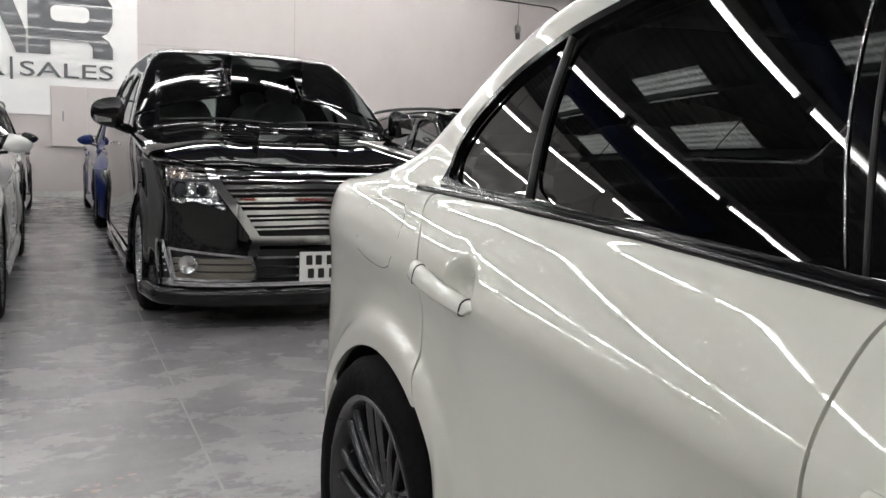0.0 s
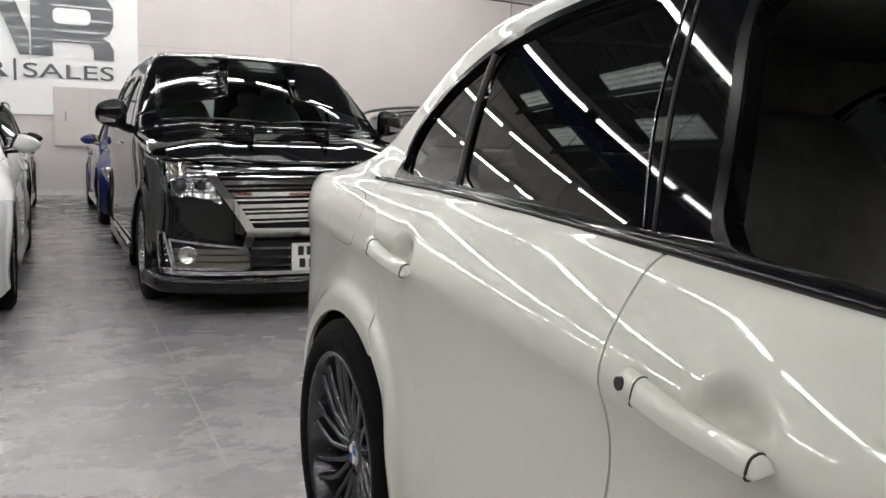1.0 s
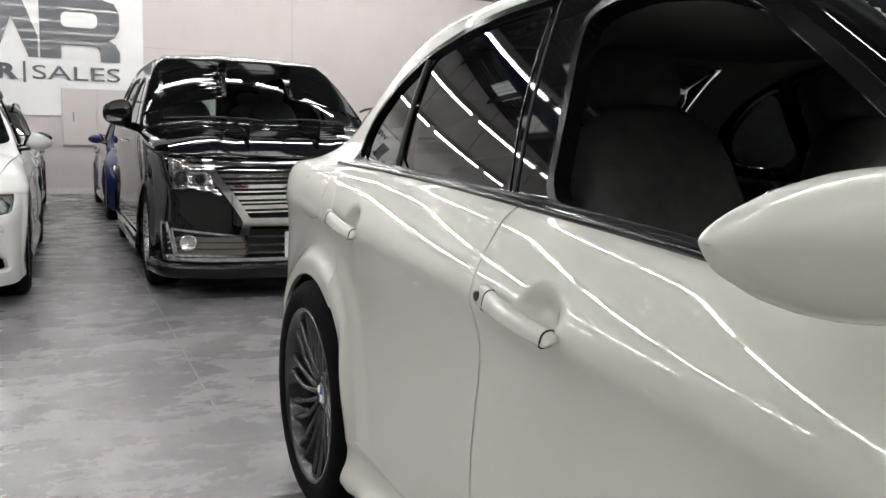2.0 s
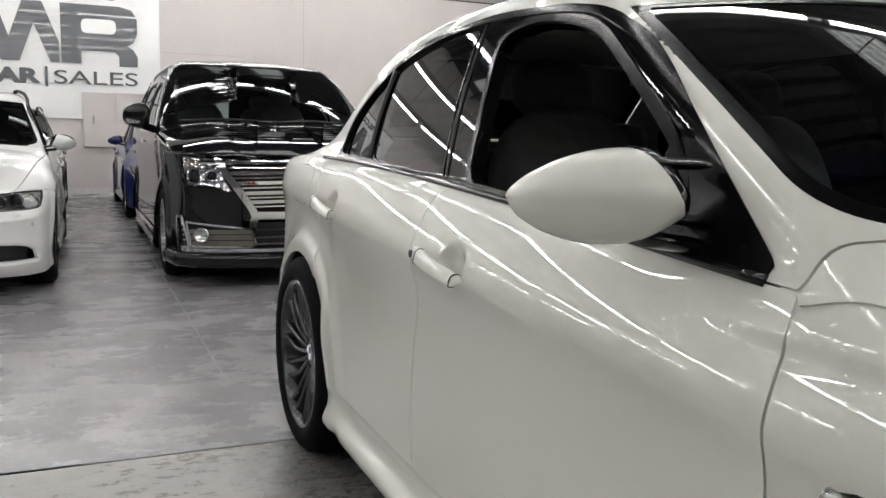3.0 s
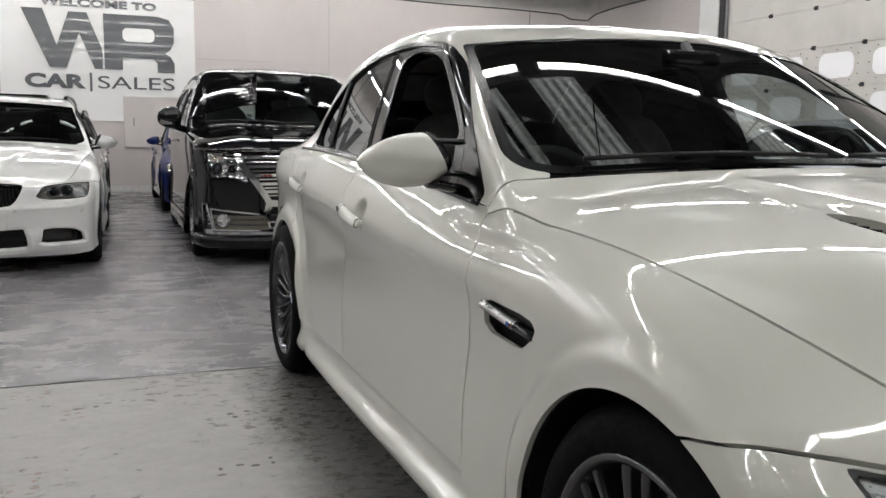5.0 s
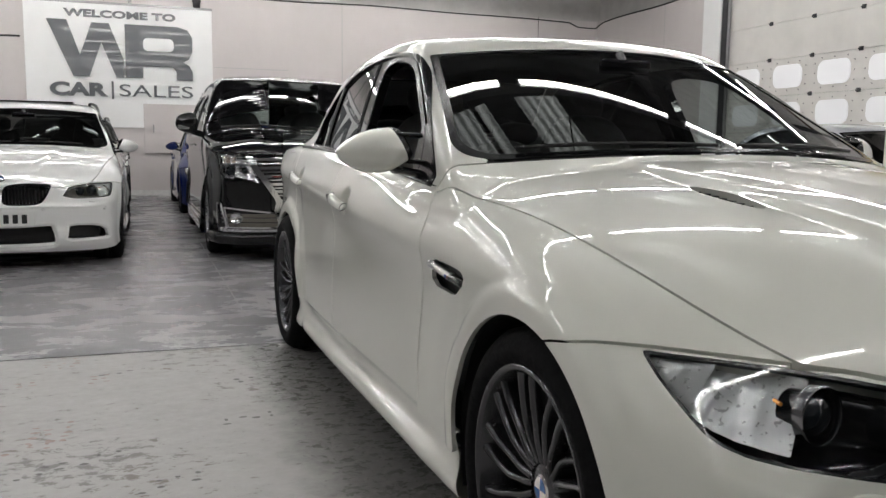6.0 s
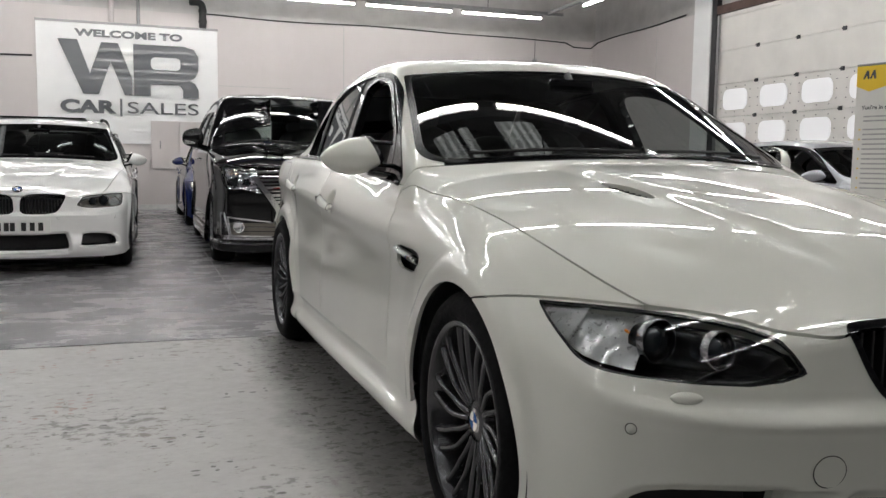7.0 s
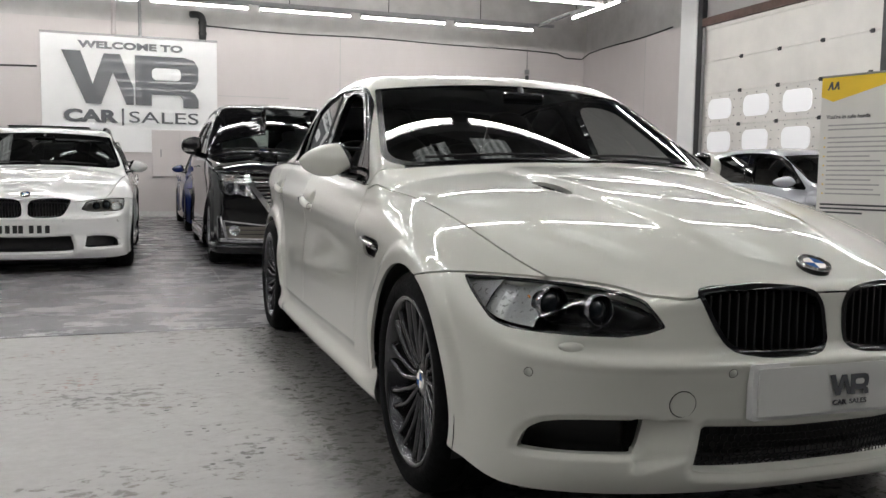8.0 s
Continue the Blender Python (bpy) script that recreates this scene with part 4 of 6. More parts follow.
def build_saloon(root, paint_mat, rim_mat, bumper="sport", touring=False, open_window=True, vents=True, fine=0.0065):
    F = saloon_field
    B = paint_mat
    # bonnet
    p = lid_rays(F, -0.84, 0.84, -0.80, 0.80, 170, 160)
    vent = np.minimum(*[np.hypot((p.P[..., 0] - s * (0.375 + 0.16 * (p.y - 0.055))) / 0.024, (p.y - 0.055) / 0.100) - 1 for s in (-1, 1)]) * 0.05
    bd = bonnet_shape(p) + GAP
    bon = p.cut("bonnet", hull(bd, -vent) if vents else bd, B, root, 1, 0.02)
    if vents:
        for s in (-1, 1):
            bm = bmesh.new()
            for r in range(4):
                for k in range(9):
                    cy = -0.035 + 0.0225 * k + 0.010 * (r % 2)
                    x = s * (0.375 + 0.012 * (r - 1.5) + 0.16 * (cy - 0.055))
                    zz = float(HOOD_MID(cy) - (HOOD_MID(cy) - HOOD_EDGE_Z(cy)) * (abs(x) / HOOD_EDGE_X(cy)) ** 2.7) - 0.012
                    box(x - 0.004, cy - 0.008, zz - 0.004, x + 0.004, cy + 0.008, zz + 0.002, bm)
            part("bonnet_vent", bm, M_SATIN, bon, "black meshed bonnet vent")
            part("vent_well", box(s * 0.33, -0.06, 0.878, s * 0.42, 0.17, 0.884), M_BLACK, bon)
    # front wings, with the louvre behind the wheel
    vent_poly = soften([(0.568, 0.733), (0.350, 0.727), (0.326, 0.710), (0.342, 0.688), (0.392, 0.658), (0.574, 0.662)], 1)
    p = hoop_rays(F, -0.52, 0.80, -46, 78, 150, 150, 0.40, 0.52)
    seam = np.where(p.y < 0.02, SEAM(np.abs(p.phi)) - p.z, -1.0)
    b = bonnet_shape(p)
    lead = np.where(p.z < 0.93, p.y - LEAD(p.z), p.y - 0.60 - 0.9 * (p.z - 0.93))
    screen = np.where(p.y > 0.42, HOOD_EDGE_X(p.y) - p.X + GAP, -1.0)
    wing = hull(GAP - b, arch_front(p), seam + GAP, lead + GAP, SILL_TOP - 0.03 - p.z, screen)
    if vents:
        wing = hull(wing, -within(vent_poly, p.y, p.z))
    for s in (-1, 1):
        wg = p.cut("front_wing", wing, B, root, s)
        p.cut("pillar_foot", hull(0.56 - p.y, p.y - 0.70, 0.85 - p.z, p.z - 0.935, 0.70 - p.X), B, root, s, 0.0, -0.005)
        if vents:
            q = side_rays(F, 0.29, 0.61, 0.63, 0.76, 0.006, -0.035)
            part("louvre_well", skin("louvre_well", q.P, within(vent_poly, q.y, q.z) - 0.01, M_BLACK, q.N, s, 0), M_BLACK, wg)
            sec = []
            for t in np.linspace(0, 1, 14):
                y, z = 0.560 - 0.222 * t, 0.7165 - 0.022 * t
                x = 0.893 - 0.006 * t - 0.012 * max(0.0, t - 0.8) * 5 * (t - 0.8)
                hh = 0.0098 - 0.0015 * t
                sec.append([(s * (x - 0.004), y, z + hh), (s * x, y, z + hh * 0.8), (s * (x + 0.005), y, z + hh * 0.1), (s * (x + 0.003), y, z - hh * 0.7), (s * (x - 0.002), y, z - hh), (s * (x - 0.016), y, z - hh), (s * (x - 0.016), y, z + hh)])
            blade = part("louvre_blade", ringmesh("louvre_blade", sec[:10], M_LOUVRE, True, True, True), M_LOUVRE, wg, "satin chrome blade across the wing louvre")
            part("louvre_tip", ringmesh("louvre_tip", sec[9:], M_GLOSS, True, True, True), M_GLOSS, wg, "black end of the louvre blade")
            for k, mt in enumerate((M_BADGE_BLUE, M_RED, M_RING)):
                t = 0.60 + 0.045 * k
                part("badge_stripe", box(s * 0.8935, 0.560 - 0.222 * t - 0.004, 0.7165 - 0.022 * t - 0.005, s * 0.8965, 0.560 - 0.222 * t + 0.004, 0.7165 - 0.022 * t + 0.004), mt, wg)
    # door skins
    for s in (-1, 1):
        for nm, a, bb, y0, y1 in (("front_door", LEAD, SPLIT, 0.55, 1.80), ("rear_door", SPLIT, TRAIL, 1.64, 2.86)):
            if s < 0 and nm == "front_door":
                p = side_rays(F, y0, y1, 0.24, 1.03, fine)
                pf = p
            elif nm == "front_door":
                p = pf
            elif s < 0:
                p = side_rays(F, y0, y1, 0.24, 1.03, fine)
                pr = p
            else:
                p = pr
            top = p.z - BELT(p.y) - 0.001
            dd = hull(a(p.z) - p.y + GAP, p.y - bb(p.z) + GAP, SILL_TOP + GAP - p.z, top, arch_rear(p) + 0.012)
            hy = 1.645 if nm == "front_door" else 2.575
            hz = float(CREASE_Z(hy)) + 0.030
            cup = np.hypot((p.y - hy + 0.138) / 0.066, (p.z - hz + 0.006) / 0.050) - 1
            P0 = p.P.copy()
            dip = 0.024 * (1 - step(cup, -0.75, 0.03))
            p.P = p.P - p.N * dip[..., None]
            door = p.cut(nm, dd, B, root, s)
            p.P = P0
            # pull handle: a tapered bar bridging the cup, its rear cap split off
            base_x = float(shoot(F, np.array([[0.25, hy - 0.1, hz - 0.012]]), np.array([[1.0, 0, 0]]), 1.2)[0, 0])
            sec = []
            for t in np.linspace(0, 1, 29):
                e = min(1.0, t / 0.06, (1 - t) / 0.10)
                e = math.sqrt(max(0.0, 1 - (1 - e) ** 2)) * 0.92 + 0.08
                y = hy + 0.016 - 0.230 * t
                x = base_x + 0.002 + 0.024 * math.sin(math.pi * min(1, 0.16 + 0.74 * t)) ** 0.7
                z = hz + 0.004 - 0.034 * t
                hh = (0.0172 - 0.0050 * t) * e
                sec.append([(s * (x + 0.0105 * (0.3 + 0.7 * e) * math.copysign(abs(math.cos(c)) ** 0.8, math.cos(c)) - 0.006 * math.sin(c)), y, z + hh * math.copysign(abs(math.sin(c)) ** 0.62, math.sin(c))) for c in np.linspace(0, 2 * math.pi, 20, endpoint=False)])
            hd = part("door_handle", ringmesh("door_handle", sec, B, True, True, True), B, door, "body-coloured pull handle")
            for k, thick in ((5, 0.0012), (26, 0.0018)):
                mid = sum((Vector(v) for v in sec[k]), Vector()) / 20
                part("handle_seal", sweep([mid + (Vector(v) - mid) * 1.02 for v in sec[k]], thick, 6, True), M_RUBBER, hd, smooth=True)
            if nm == "front_door":
                part("door_lock", rod((s * (base_x + 0.010), hy + 0.001, hz + 0.001), (s * (base_x + 0.0325), hy + 0.001, hz + 0.001), 0.0085, seg=18), M_SATIN, hd, "round dark key lock")
    # roof, pillars and rear quarters in one shell
    p = hoop_rays(F, 0.48, SHAPE["back"] + 0.48, -42, 90, 320, 200, 0.0, 0.72)
    dlo = within(DLO, p.y, p.z)
    dlo = np.where(p.X > 0.45, dlo, 1.0)
    ws_edge = hull(smax(p.X - (0.781 - 0.40 * (p.z - 0.975)), 0.468 + 0.31 * p.X ** 2 - p.y, 0.13), p.z - (1.352 - 0.075 * p.X ** 2), p.y - 1.5)
    bk_edge = hull(p.X - (0.66 - 0.35 * (p.z - 1.05)), 1.085 - p.z, 2.45 - p.y, p.z - (1.375 - 0.10 * p.X ** 2))
    door_zone = hull(p.z - BELT(p.y) - 0.004, LEAD(p.z) - 0.02 - p.y, p.y - TRAIL(p.z) - GAP, SILL_TOP - p.z, 0.5 - p.X)
    low = SILL_TOP - 0.12 - p.z
    flap = soften([(2.96, 0.980), (2.83, 0.980), (2.765, 0.974), (2.735, 0.935), (2.752, 0.858), (2.80, 0.846), (2.90, 0.852), (2.97, 0.87)], 1)
    shell = hull(-dlo, -ws_edge, -bk_edge, -door_zone, arch_rear(p), low, 0.50 - p.y, GAP - bonnet_shape(p), np.minimum(0.9 - p.y, 0.885 - p.z), np.minimum(0.75 - p.y, 0.7 - p.X), np.where(p.y < 0.67, p.X - HOOD_EDGE_X(p.y) + GAP, -1.0), np.minimum(2.60 - p.y, 0.330 - p.z))
    tail = hull(within(soften([(3.34, 0.965), (3.30, 0.80), (3.75, 0.76), (3.75, 0.98)], 1), p.y, p.z), 0.36 - p.X)
    for s in (-1, 1):
        sh = p.cut("roof_shell", hull(shell, -tail), B, root, s)
        O = np.array([[0.25, a_, b_] for a_, b_ in flap])
        Pp = shoot(F, O, np.broadcast_to(np.array([1.0, 0, 0]), O.shape), 1.2, -0.0006)
        part("fuel_flap_seam", sweep([(s * a_[0], a_[1], a_[2]) for a_ in Pp], 0.0013, 6, True), M_RUBBER, sh, smooth=True)
        p.cut("tail_lamp", tail + 0.003, M_RED, root, s, 0.01, 0, "red tail lamp")
        p.cut("window_frame", hull(dlo + 0.001, -within(OPEN_F, p.y, p.z), -within(GLASS_R, p.y, p.z), -within(GLASS_Q, p.y, p.z), np.where(p.X > 0.45, -1, 1)), M_PILLAR, root, s, 0.03, -0.006, "gloss black window frame and pillar")
        # frame step, belt strip
        d2 = within(DLO, p.y, p.z)
        p.cut("window_seal", hull(np.abs(d2 + 0.008) - 0.008, np.where(p.X > 0.45, -1, 1)), M_FRAME, root, s, 0.012, 0.003, "black rubber window surround")
        o2 = within(OPEN_F, p.y, p.z)
        p.cut("window_channel", hull(np.abs(o2 - 0.012) - 0.010, np.where(p.X > 0.45, -1, 1)), M_FRAME, root, s, 0.03, -0.001, "black rubber window channel")
    for s in (-1, 1):
        g = hoop_rays(F, 1.7, 2.95, 5, 72, 110, 70, 0.0, 0.72, -0.010)
        on = np.where(g.X > 0.45, -1, 1)
        g.cut("side_glass", hull(within(GLASS_R, g.y, g.z) - 0.006, on), M_TINT, root, s, 0, 0, "dark tinted rear door glass")
        g.cut("quarter_glass", hull(within(GLASS_Q, g.y, g.z) - 0.006, on), M_TINT, root, s, 0, 0, "dark tinted quarter glass")
        if not open_window:
            g2 = hoop_rays(F, 0.85, 1.9, 5, 72, 90, 70, 0.0, 0.72, -0.012)
            g2.cut("side_glass", hull(within(OPEN_F, g2.y, g2.z) - 0.012, np.where(g2.X > 0.45, -1, 1)), M_TINT, root, s, 0, 0, "dark front door glass")
        # pillar joint and bright lip lines
        for knots, rr, mt in ((((1.762, 0.982), (1.812, 1.15), (1.852, 1.355)), 0.003, M_RUBBER), (((1.785, 0.985), (1.838, 1.13), (1.878, 1.345)), 0.0016, M_RING), (((2.429, 1.010), (2.468, 1.15), (2.482, 1.285)), 0.008, M_SATIN)):
            pts = []
            zz = np.linspace(knots[0][1], knots[2][1], 12)
            cy = curve(*[(b_, a_) for a_, b_ in knots])(zz)
            O = np.stack([np.zeros(12), cy, zz], -1)
            Pp = shoot(F, O, np.broadcast_to(np.array([1.0, 0, 0]), O.shape), 1.2, -0.004)
            part("pillar_strip", sweep([(s * a_[0], a_[1], a_[2]) for a_ in Pp], rr, 6), mt, root, smooth=True)
        zz = BELT(np.linspace(0.72, 2.80, 50))
        O = np.stack([np.full(50, 0.2), np.linspace(0.72, 2.80, 50), zz + 0.004], -1)
        Pp = shoot(F, O, np.broadcast_to(np.array([1.0, 0, 0]), O.shape), 1.2, 0.001)
        part("belt_strip", sweep([(s * a_[0], a_[1], a_[2]) for a_ in Pp], 0.0085, 8), M_GLOSS, root, "gloss black belt strip", smooth=True)
    # windscreen and rear window
    w = lid_rays(F, -0.80, 0.80, 0.38, 1.45, 120, 110, 0.0, 0.75)
    we = hull(smax(w.X - (0.781 - 0.40 * (w.z - 0.975)), 0.468 + 0.31 * w.X ** 2 - w.y, 0.13), w.z - (1.352 - 0.075 * w.X ** 2), w.y - 1.5, 0.423 + 0.31 * w.X ** 2 - w.y)
    wi = hull(smax(w.X - (0.781 - 0.40 * (w.z - 0.975)), 0.468 + 0.31 * w.X ** 2 - w.y, 0.13) + 0.024, w.z - (1.352 - 0.075 * w.X ** 2) + 0.007)
    w.cut("windscreen", we + 0.004, M_SCREEN if open_window else M_DARKSCREEN, root, 1, 0.004, -0.004, "clear windscreen")
    w.cut("windscreen_border", hull(we, -wi), M_FRAME, root, 1, 0.004, -0.001, "black windscreen border")
    r = lid_rays(F, -0.72, 0.72, 2.3, 3.2, 90, 80, 0.0, 0.85)
    re_ = hull(r.X - (0.66 - 0.35 * (r.z - 1.05)), 1.085 - r.z, 2.45 - r.y, r.z - (1.375 - 0.10 * r.X ** 2))
    r.cut("rear_window", re_ + 0.004, M_TINT, root, 1, 0.004, -0.004, "dark tinted rear window")
    # boot and rear bumper
    a, z = grid(radians(-64), radians(64), 80, 0.24, 1.02, 50)
    O = np.stack([np.zeros_like(a), np.full_like(a, 2.6), z], -1)
    q = Panel(F, O, np.stack([np.sin(a), np.cos(a), np.zeros_like(a)], -1), 1.3)
    q.cut("boot_panel", np.full(a.shape, -1.0), B, root, 1, 0, -0.006)
    # bumper with its openings
    p = nose_rays(F, -92, 92, 0.125 if touring else 0.165, 0.735, 330, 150)
    ph = np.abs(p.phi)
    lamp = within([(a_ * 0.0145, z_) for a_, z_ in LAMP], ph * 0.0145, p.z)
    kid = np.where(p.y < -0.4, within(KIDNEY, p.X, p.z), 1.0)
    drop = 0.055 if touring else 0.0
    low = np.where(p.y < -0.3, within([(a_ * 0.0135, z_ - drop * (z_ < 0.3)) for a_, z_ in LOWER], p.phi * 0.0135, p.z), 1.0)
    if bumper == "sport":
        cor = within([(a_ * 0.0145, z_) for a_, z_ in CORNER], ph * 0.0145, p.z)
    else:
        cor = within([(a_ * 0.0145, z_) for a_, z_ in [(33.5, 0.255), (36, 0.238), (53.5, 0.250), (54.3, 0.262), (53.6, 0.312), (51, 0.340), (47, 0.352), (39, 0.358), (35, 0.350)]], ph * 0.0145, p.z)
    # the surface is drawn in round the lower openings, so that their edges roll inwards
    for dd, amt, wd in ((cor, 0.012, 0.016), (low, 0.016, 0.022)):
        p.P = p.P - p.N * (amt * (1 - step(dd, 0, wd)))[..., None]
    if bumper == "sport":
        cheek = np.clip((ph - 28.2) / 7.0, 0, 1) * (1 - step(ph, 36.5, 37.5)) * (1 - step(p.z, 0.372, 0.379)) * step(p.z, 0.285 - 0.004 * (ph - 28), 0.305 - 0.004 * (ph - 28))
        p.P = p.P - p.N * (0.045 * cheek)[..., None]
    body = hull(p.z - np.minimum(SEAM(ph), np.where(ph < 27, 0.670, 9)) + GAP, -lamp, -kid, -low, -cor, arch_front(p), 0.20 - drop + 0.05 * step(ph, 50, 80) - p.z)
    bump = p.cut("front_bumper", body, B, root, 1, 0.03)
    lip = hull(0.670 + GAP - p.z, p.z - SEAM(ph) - 0.003, -kid, ph - 26.6)
    p.cut("bonnet_edge", lip, B, bon, 1, 0.03)
    part("bumper_fill", skin("bumper_fill", p.P - p.N * 0.10, hull(p.z - 0.66, arch_front(p) + 0.06, ph - 70), M_BLACK, p.N, 1, 0), M_BLACK, root)
    # kidney grilles
    q = nose_rays(F, -32, 32, 0.50, 0.72, 130, 60)
    for s in (-1, 1):
        kd = np.where(q.P[..., 0] * s > 0, within(KIDNEY, q.X, q.z), 1.0)
        kg = part("kidney_grille", skin("kidney_grille", q.P, hull(np.abs(kd + 0.005) - 0.006), M_GLOSS, q.N, 1, 0.04, 0.003), M_GLOSS, root, "gloss black kidney grille surround")
        for k in range(13):
            x = s * (0.040 + 0.0245 * k)
            zt = 0.692 - 0.002 * k
            zb = 0.528 if k < 8 else 0.528 + 0.011 * (k - 8) ** 1.5
            yf = -float(NOSE(0.62)) + 0.25 * abs(x) ** 2.3 + 0.028
            part("grille_slat", box(x - 0.003, yf - 0.008, zb, x + 0.003, yf + 0.04, zt), M_SATIN, kg, bevel=0.0015)
    # lower mesh
    for nm, p0, p1, z0, z1 in (("lower_mesh", -30, 30, 0.225, 0.37),):
        bm = bmesh.new()
        for r_ in range(8):
            for k in range(44):
                ph_ = radians(p0 + (p1 - p0) * (k + 0.5 * (r_ % 2)) / 44)
                z = z0 + 0.010 + 0.0175 * r_
                rr = float(NOSE(z)) - 0.055 + 0.05 * ph_ ** 2
                c = Vector((rr * math.sin(ph_) * 1.02, -rr * math.cos(ph_) * 0.985, z))
                for a in (30, 90, 150):
                    dx, dz = 0.011 * math.cos(radians(a)), 0.0105 * math.sin(radians(a))
                    rod(c + Vector((dx * math.cos(ph_), dx * math.sin(ph_), dz)), c + Vector((0.011 * math.cos(radians(a + 60)) * math.cos(ph_), 0.011 * math.cos(radians(a + 60)) * math.sin(ph_), 0.0105 * math.sin(radians(a + 60)))), 0.0022, bm, 4)
        part(nm, bm, M_SATIN, root, "black honeycomb mesh in the lower intake")
    # lamps
    lp = nose_rays(F, 28, 74, 0.555, 0.72, 150, 64)
    ld = within([(a_ * 0.0145, z_) for a_, z_ in LAMP], lp.phi * 0.0145, lp.z)
    for s in (-1, 1):
        hl = part("headlamp", skin("headlamp", lp.P, ld + 0.003, M_LENS, lp.N, s, 0.006, -0.001), M_LENS, root, "clear headlamp with two round projectors")
        part("lamp_rim", skin("lamp_rim", lp.P, hull(ld, -0.0040 - ld), M_LAMPDARK, lp.N, s, 0.007, 0.0), M_LAMPDARK, hl)
        Pb = lp.P - lp.N * (0.045 + 0.05 * (1 - step(ld, -0.03, 0.0)))[..., None]
        part("lamp_bowl", skin("lamp_bowl", Pb, ld - 0.004, M_LAMPDARK if bumper == "sport" else M_LAMPGREY, lp.N, s, 0), M_LAMPDARK if bumper == "sport" else M_LAMPGREY, hl)
        for nm, a0, a1, dp in (("side_reflector", 61.6, 75.0, 0.010), ("main_reflector", 52.0, 61.0, 0.034)):
            refl = hull(ld + 0.005, (a0 - lp.phi) * 0.0145, (lp.phi - a1) * 0.0145)
            u = (lp.phi - a0) / (min(a1, 70.0) - a0)
            hollow = dp + 0.030 * np.sin(np.pi * np.clip(u, 0, 1)) * np.sin(np.pi * np.clip((lp.z - 0.57) / 0.12, 0, 1)) + 0.003 * np.floor(u * 4)
            part(nm, skin(nm, lp.P + np.array([-0.33, 0.94, 0.0]) * hollow[..., None], refl, M_LAMPMIRROR, lp.N, s, 0), M_LAMPMIRROR, hl, "bright hollow reflector")
        part("indicator_bulb", rod((s * 0.722, -0.50, 0.652), (s * 0.728, -0.52, 0.652), 0.003, seg=10), M_AMBER, hl)
        for ph_, zc, rr in ((50.3, 0.634, 0.043), (42.6, 0.628, 0.037)):
            O = np.array([[0, 0, zc]], float)
            D = np.array([[math.sin(radians(ph_)), -math.cos(radians(ph_)), 0]])
            hp = shoot(F, O, D, 1.3)[0]
            aim = Vector((-0.16, -1, 0.05)).normalized()
            c = Vector(hp) - aim * 0.022 - Vector((D[0][0], D[0][1], 0)) * 0.012
            qm = Matrix.Translation((s * c.x, c.y, c.z)) @ Vector((s * aim.x, aim.y, aim.z)).to_track_quat("-X", "Z").to_matrix().to_4x4()
            ring = part("projector_ring", turned("projector_ring", [(0.012, rr * 1.02), (-0.004, rr * 1.03), (-0.007, rr * 1.0), (-0.004, rr * 0.965), (0.004, rr * 0.95)], M_RING, 36), M_RING, hl, "bright ring round a projector")
            ring.matrix_basis = qm
            part("projector_shroud", turned("projector_shroud", [(0.003, rr * 0.94), (0.022, rr * 0.74), (0.05, rr * 0.72)], M_LAMPDARK, 32), M_LAMPDARK, ring)
            dome = [(0.012 - 0.020 * math.cos(a_), rr * 0.74 * math.sin(a_) + 1e-4) for a_ in np.linspace(0, math.pi / 2, 8)]
            lens = part("projector", turned("projector", dome, M_PROJECTOR, 32), M_PROJECTOR, hl, "dark glass projector lens")
            lens.matrix_basis = qm
        # washer cover, parking sensors, towing cover
        for nm, ph_, zc, rr, mt in (("washer_cover", 46.5, 0.548, 0.0, B), ("parking_sensor", 51.9, 0.486, 0.0108, B), ("parking_sensor", 22.3, 0.492, 0.0108, B)):
            O = np.array([[0, 0, zc]], float)
            D = np.array([[math.sin(radians(ph_)), -math.cos(radians(ph_)), 0]])
            hp = shoot(F, O, D, 1.3)
            nn = normals(F, hp)[0]
            c, nv = Vector((s * hp[0][0], hp[0][1], hp[0][2])), Vector((s * nn[0], nn[1], nn[2]))
            qm = Matrix.Translation(c) @ nv.to_track_quat("-X", "Z").to_matrix().to_4x4()
            if rr:
                o = part(nm, turned(nm, [(-0.002, 1e-4), (-0.002, rr * 0.82), (0.004, rr * 0.9)], mt, 24), mt, bump)
                o.matrix_basis = qm
                o = part("sensor_ring", turned("sensor_ring", [(-0.0006, rr * 0.92), (-0.0012, rr), (-0.0006, rr * 1.07)], M_RUBBER, 24), M_RUBBER, bump)
                o.matrix_basis = qm
            else:
                bm = bmesh.new()
                bmesh.ops.create_uvsphere(bm, u_segments=18, v_segments=10, radius=1, matrix=Matrix.Diagonal((0.008, 0.030, 0.012, 1)))
                o = part(nm, bm, mt, bump, smooth=True)
                o.matrix_basis = qm
    hp = shoot(F, np.array([[0, 0, 0.418]], float), np.array([[-math.sin(radians(30.2)), -math.cos(radians(30.2)), 0]]), 1.3)
    nn = normals(F, hp)[0]
    qm = Matrix.Translation(hp[0]) @ Vector(nn).to_track_quat("-X", "Z").to_matrix().to_4x4()
    o = part("towing_cover", turned("towing_cover", [(-0.0008, 0.0305), (-0.0014, 0.0315), (-0.0008, 0.0328)], M_RUBBER, 36), M_RUBBER, bump)
    o.matrix_basis = qm
    # roundel on the bonnet
    c = Vector((0, -0.668, float(HOOD_MID(-0.668)) + 0.006))
    qm = Matrix.Translation(c) @ Vector((0, -0.42, 1)).normalized().to_track_quat("-X", "Z").to_matrix().to_4x4()
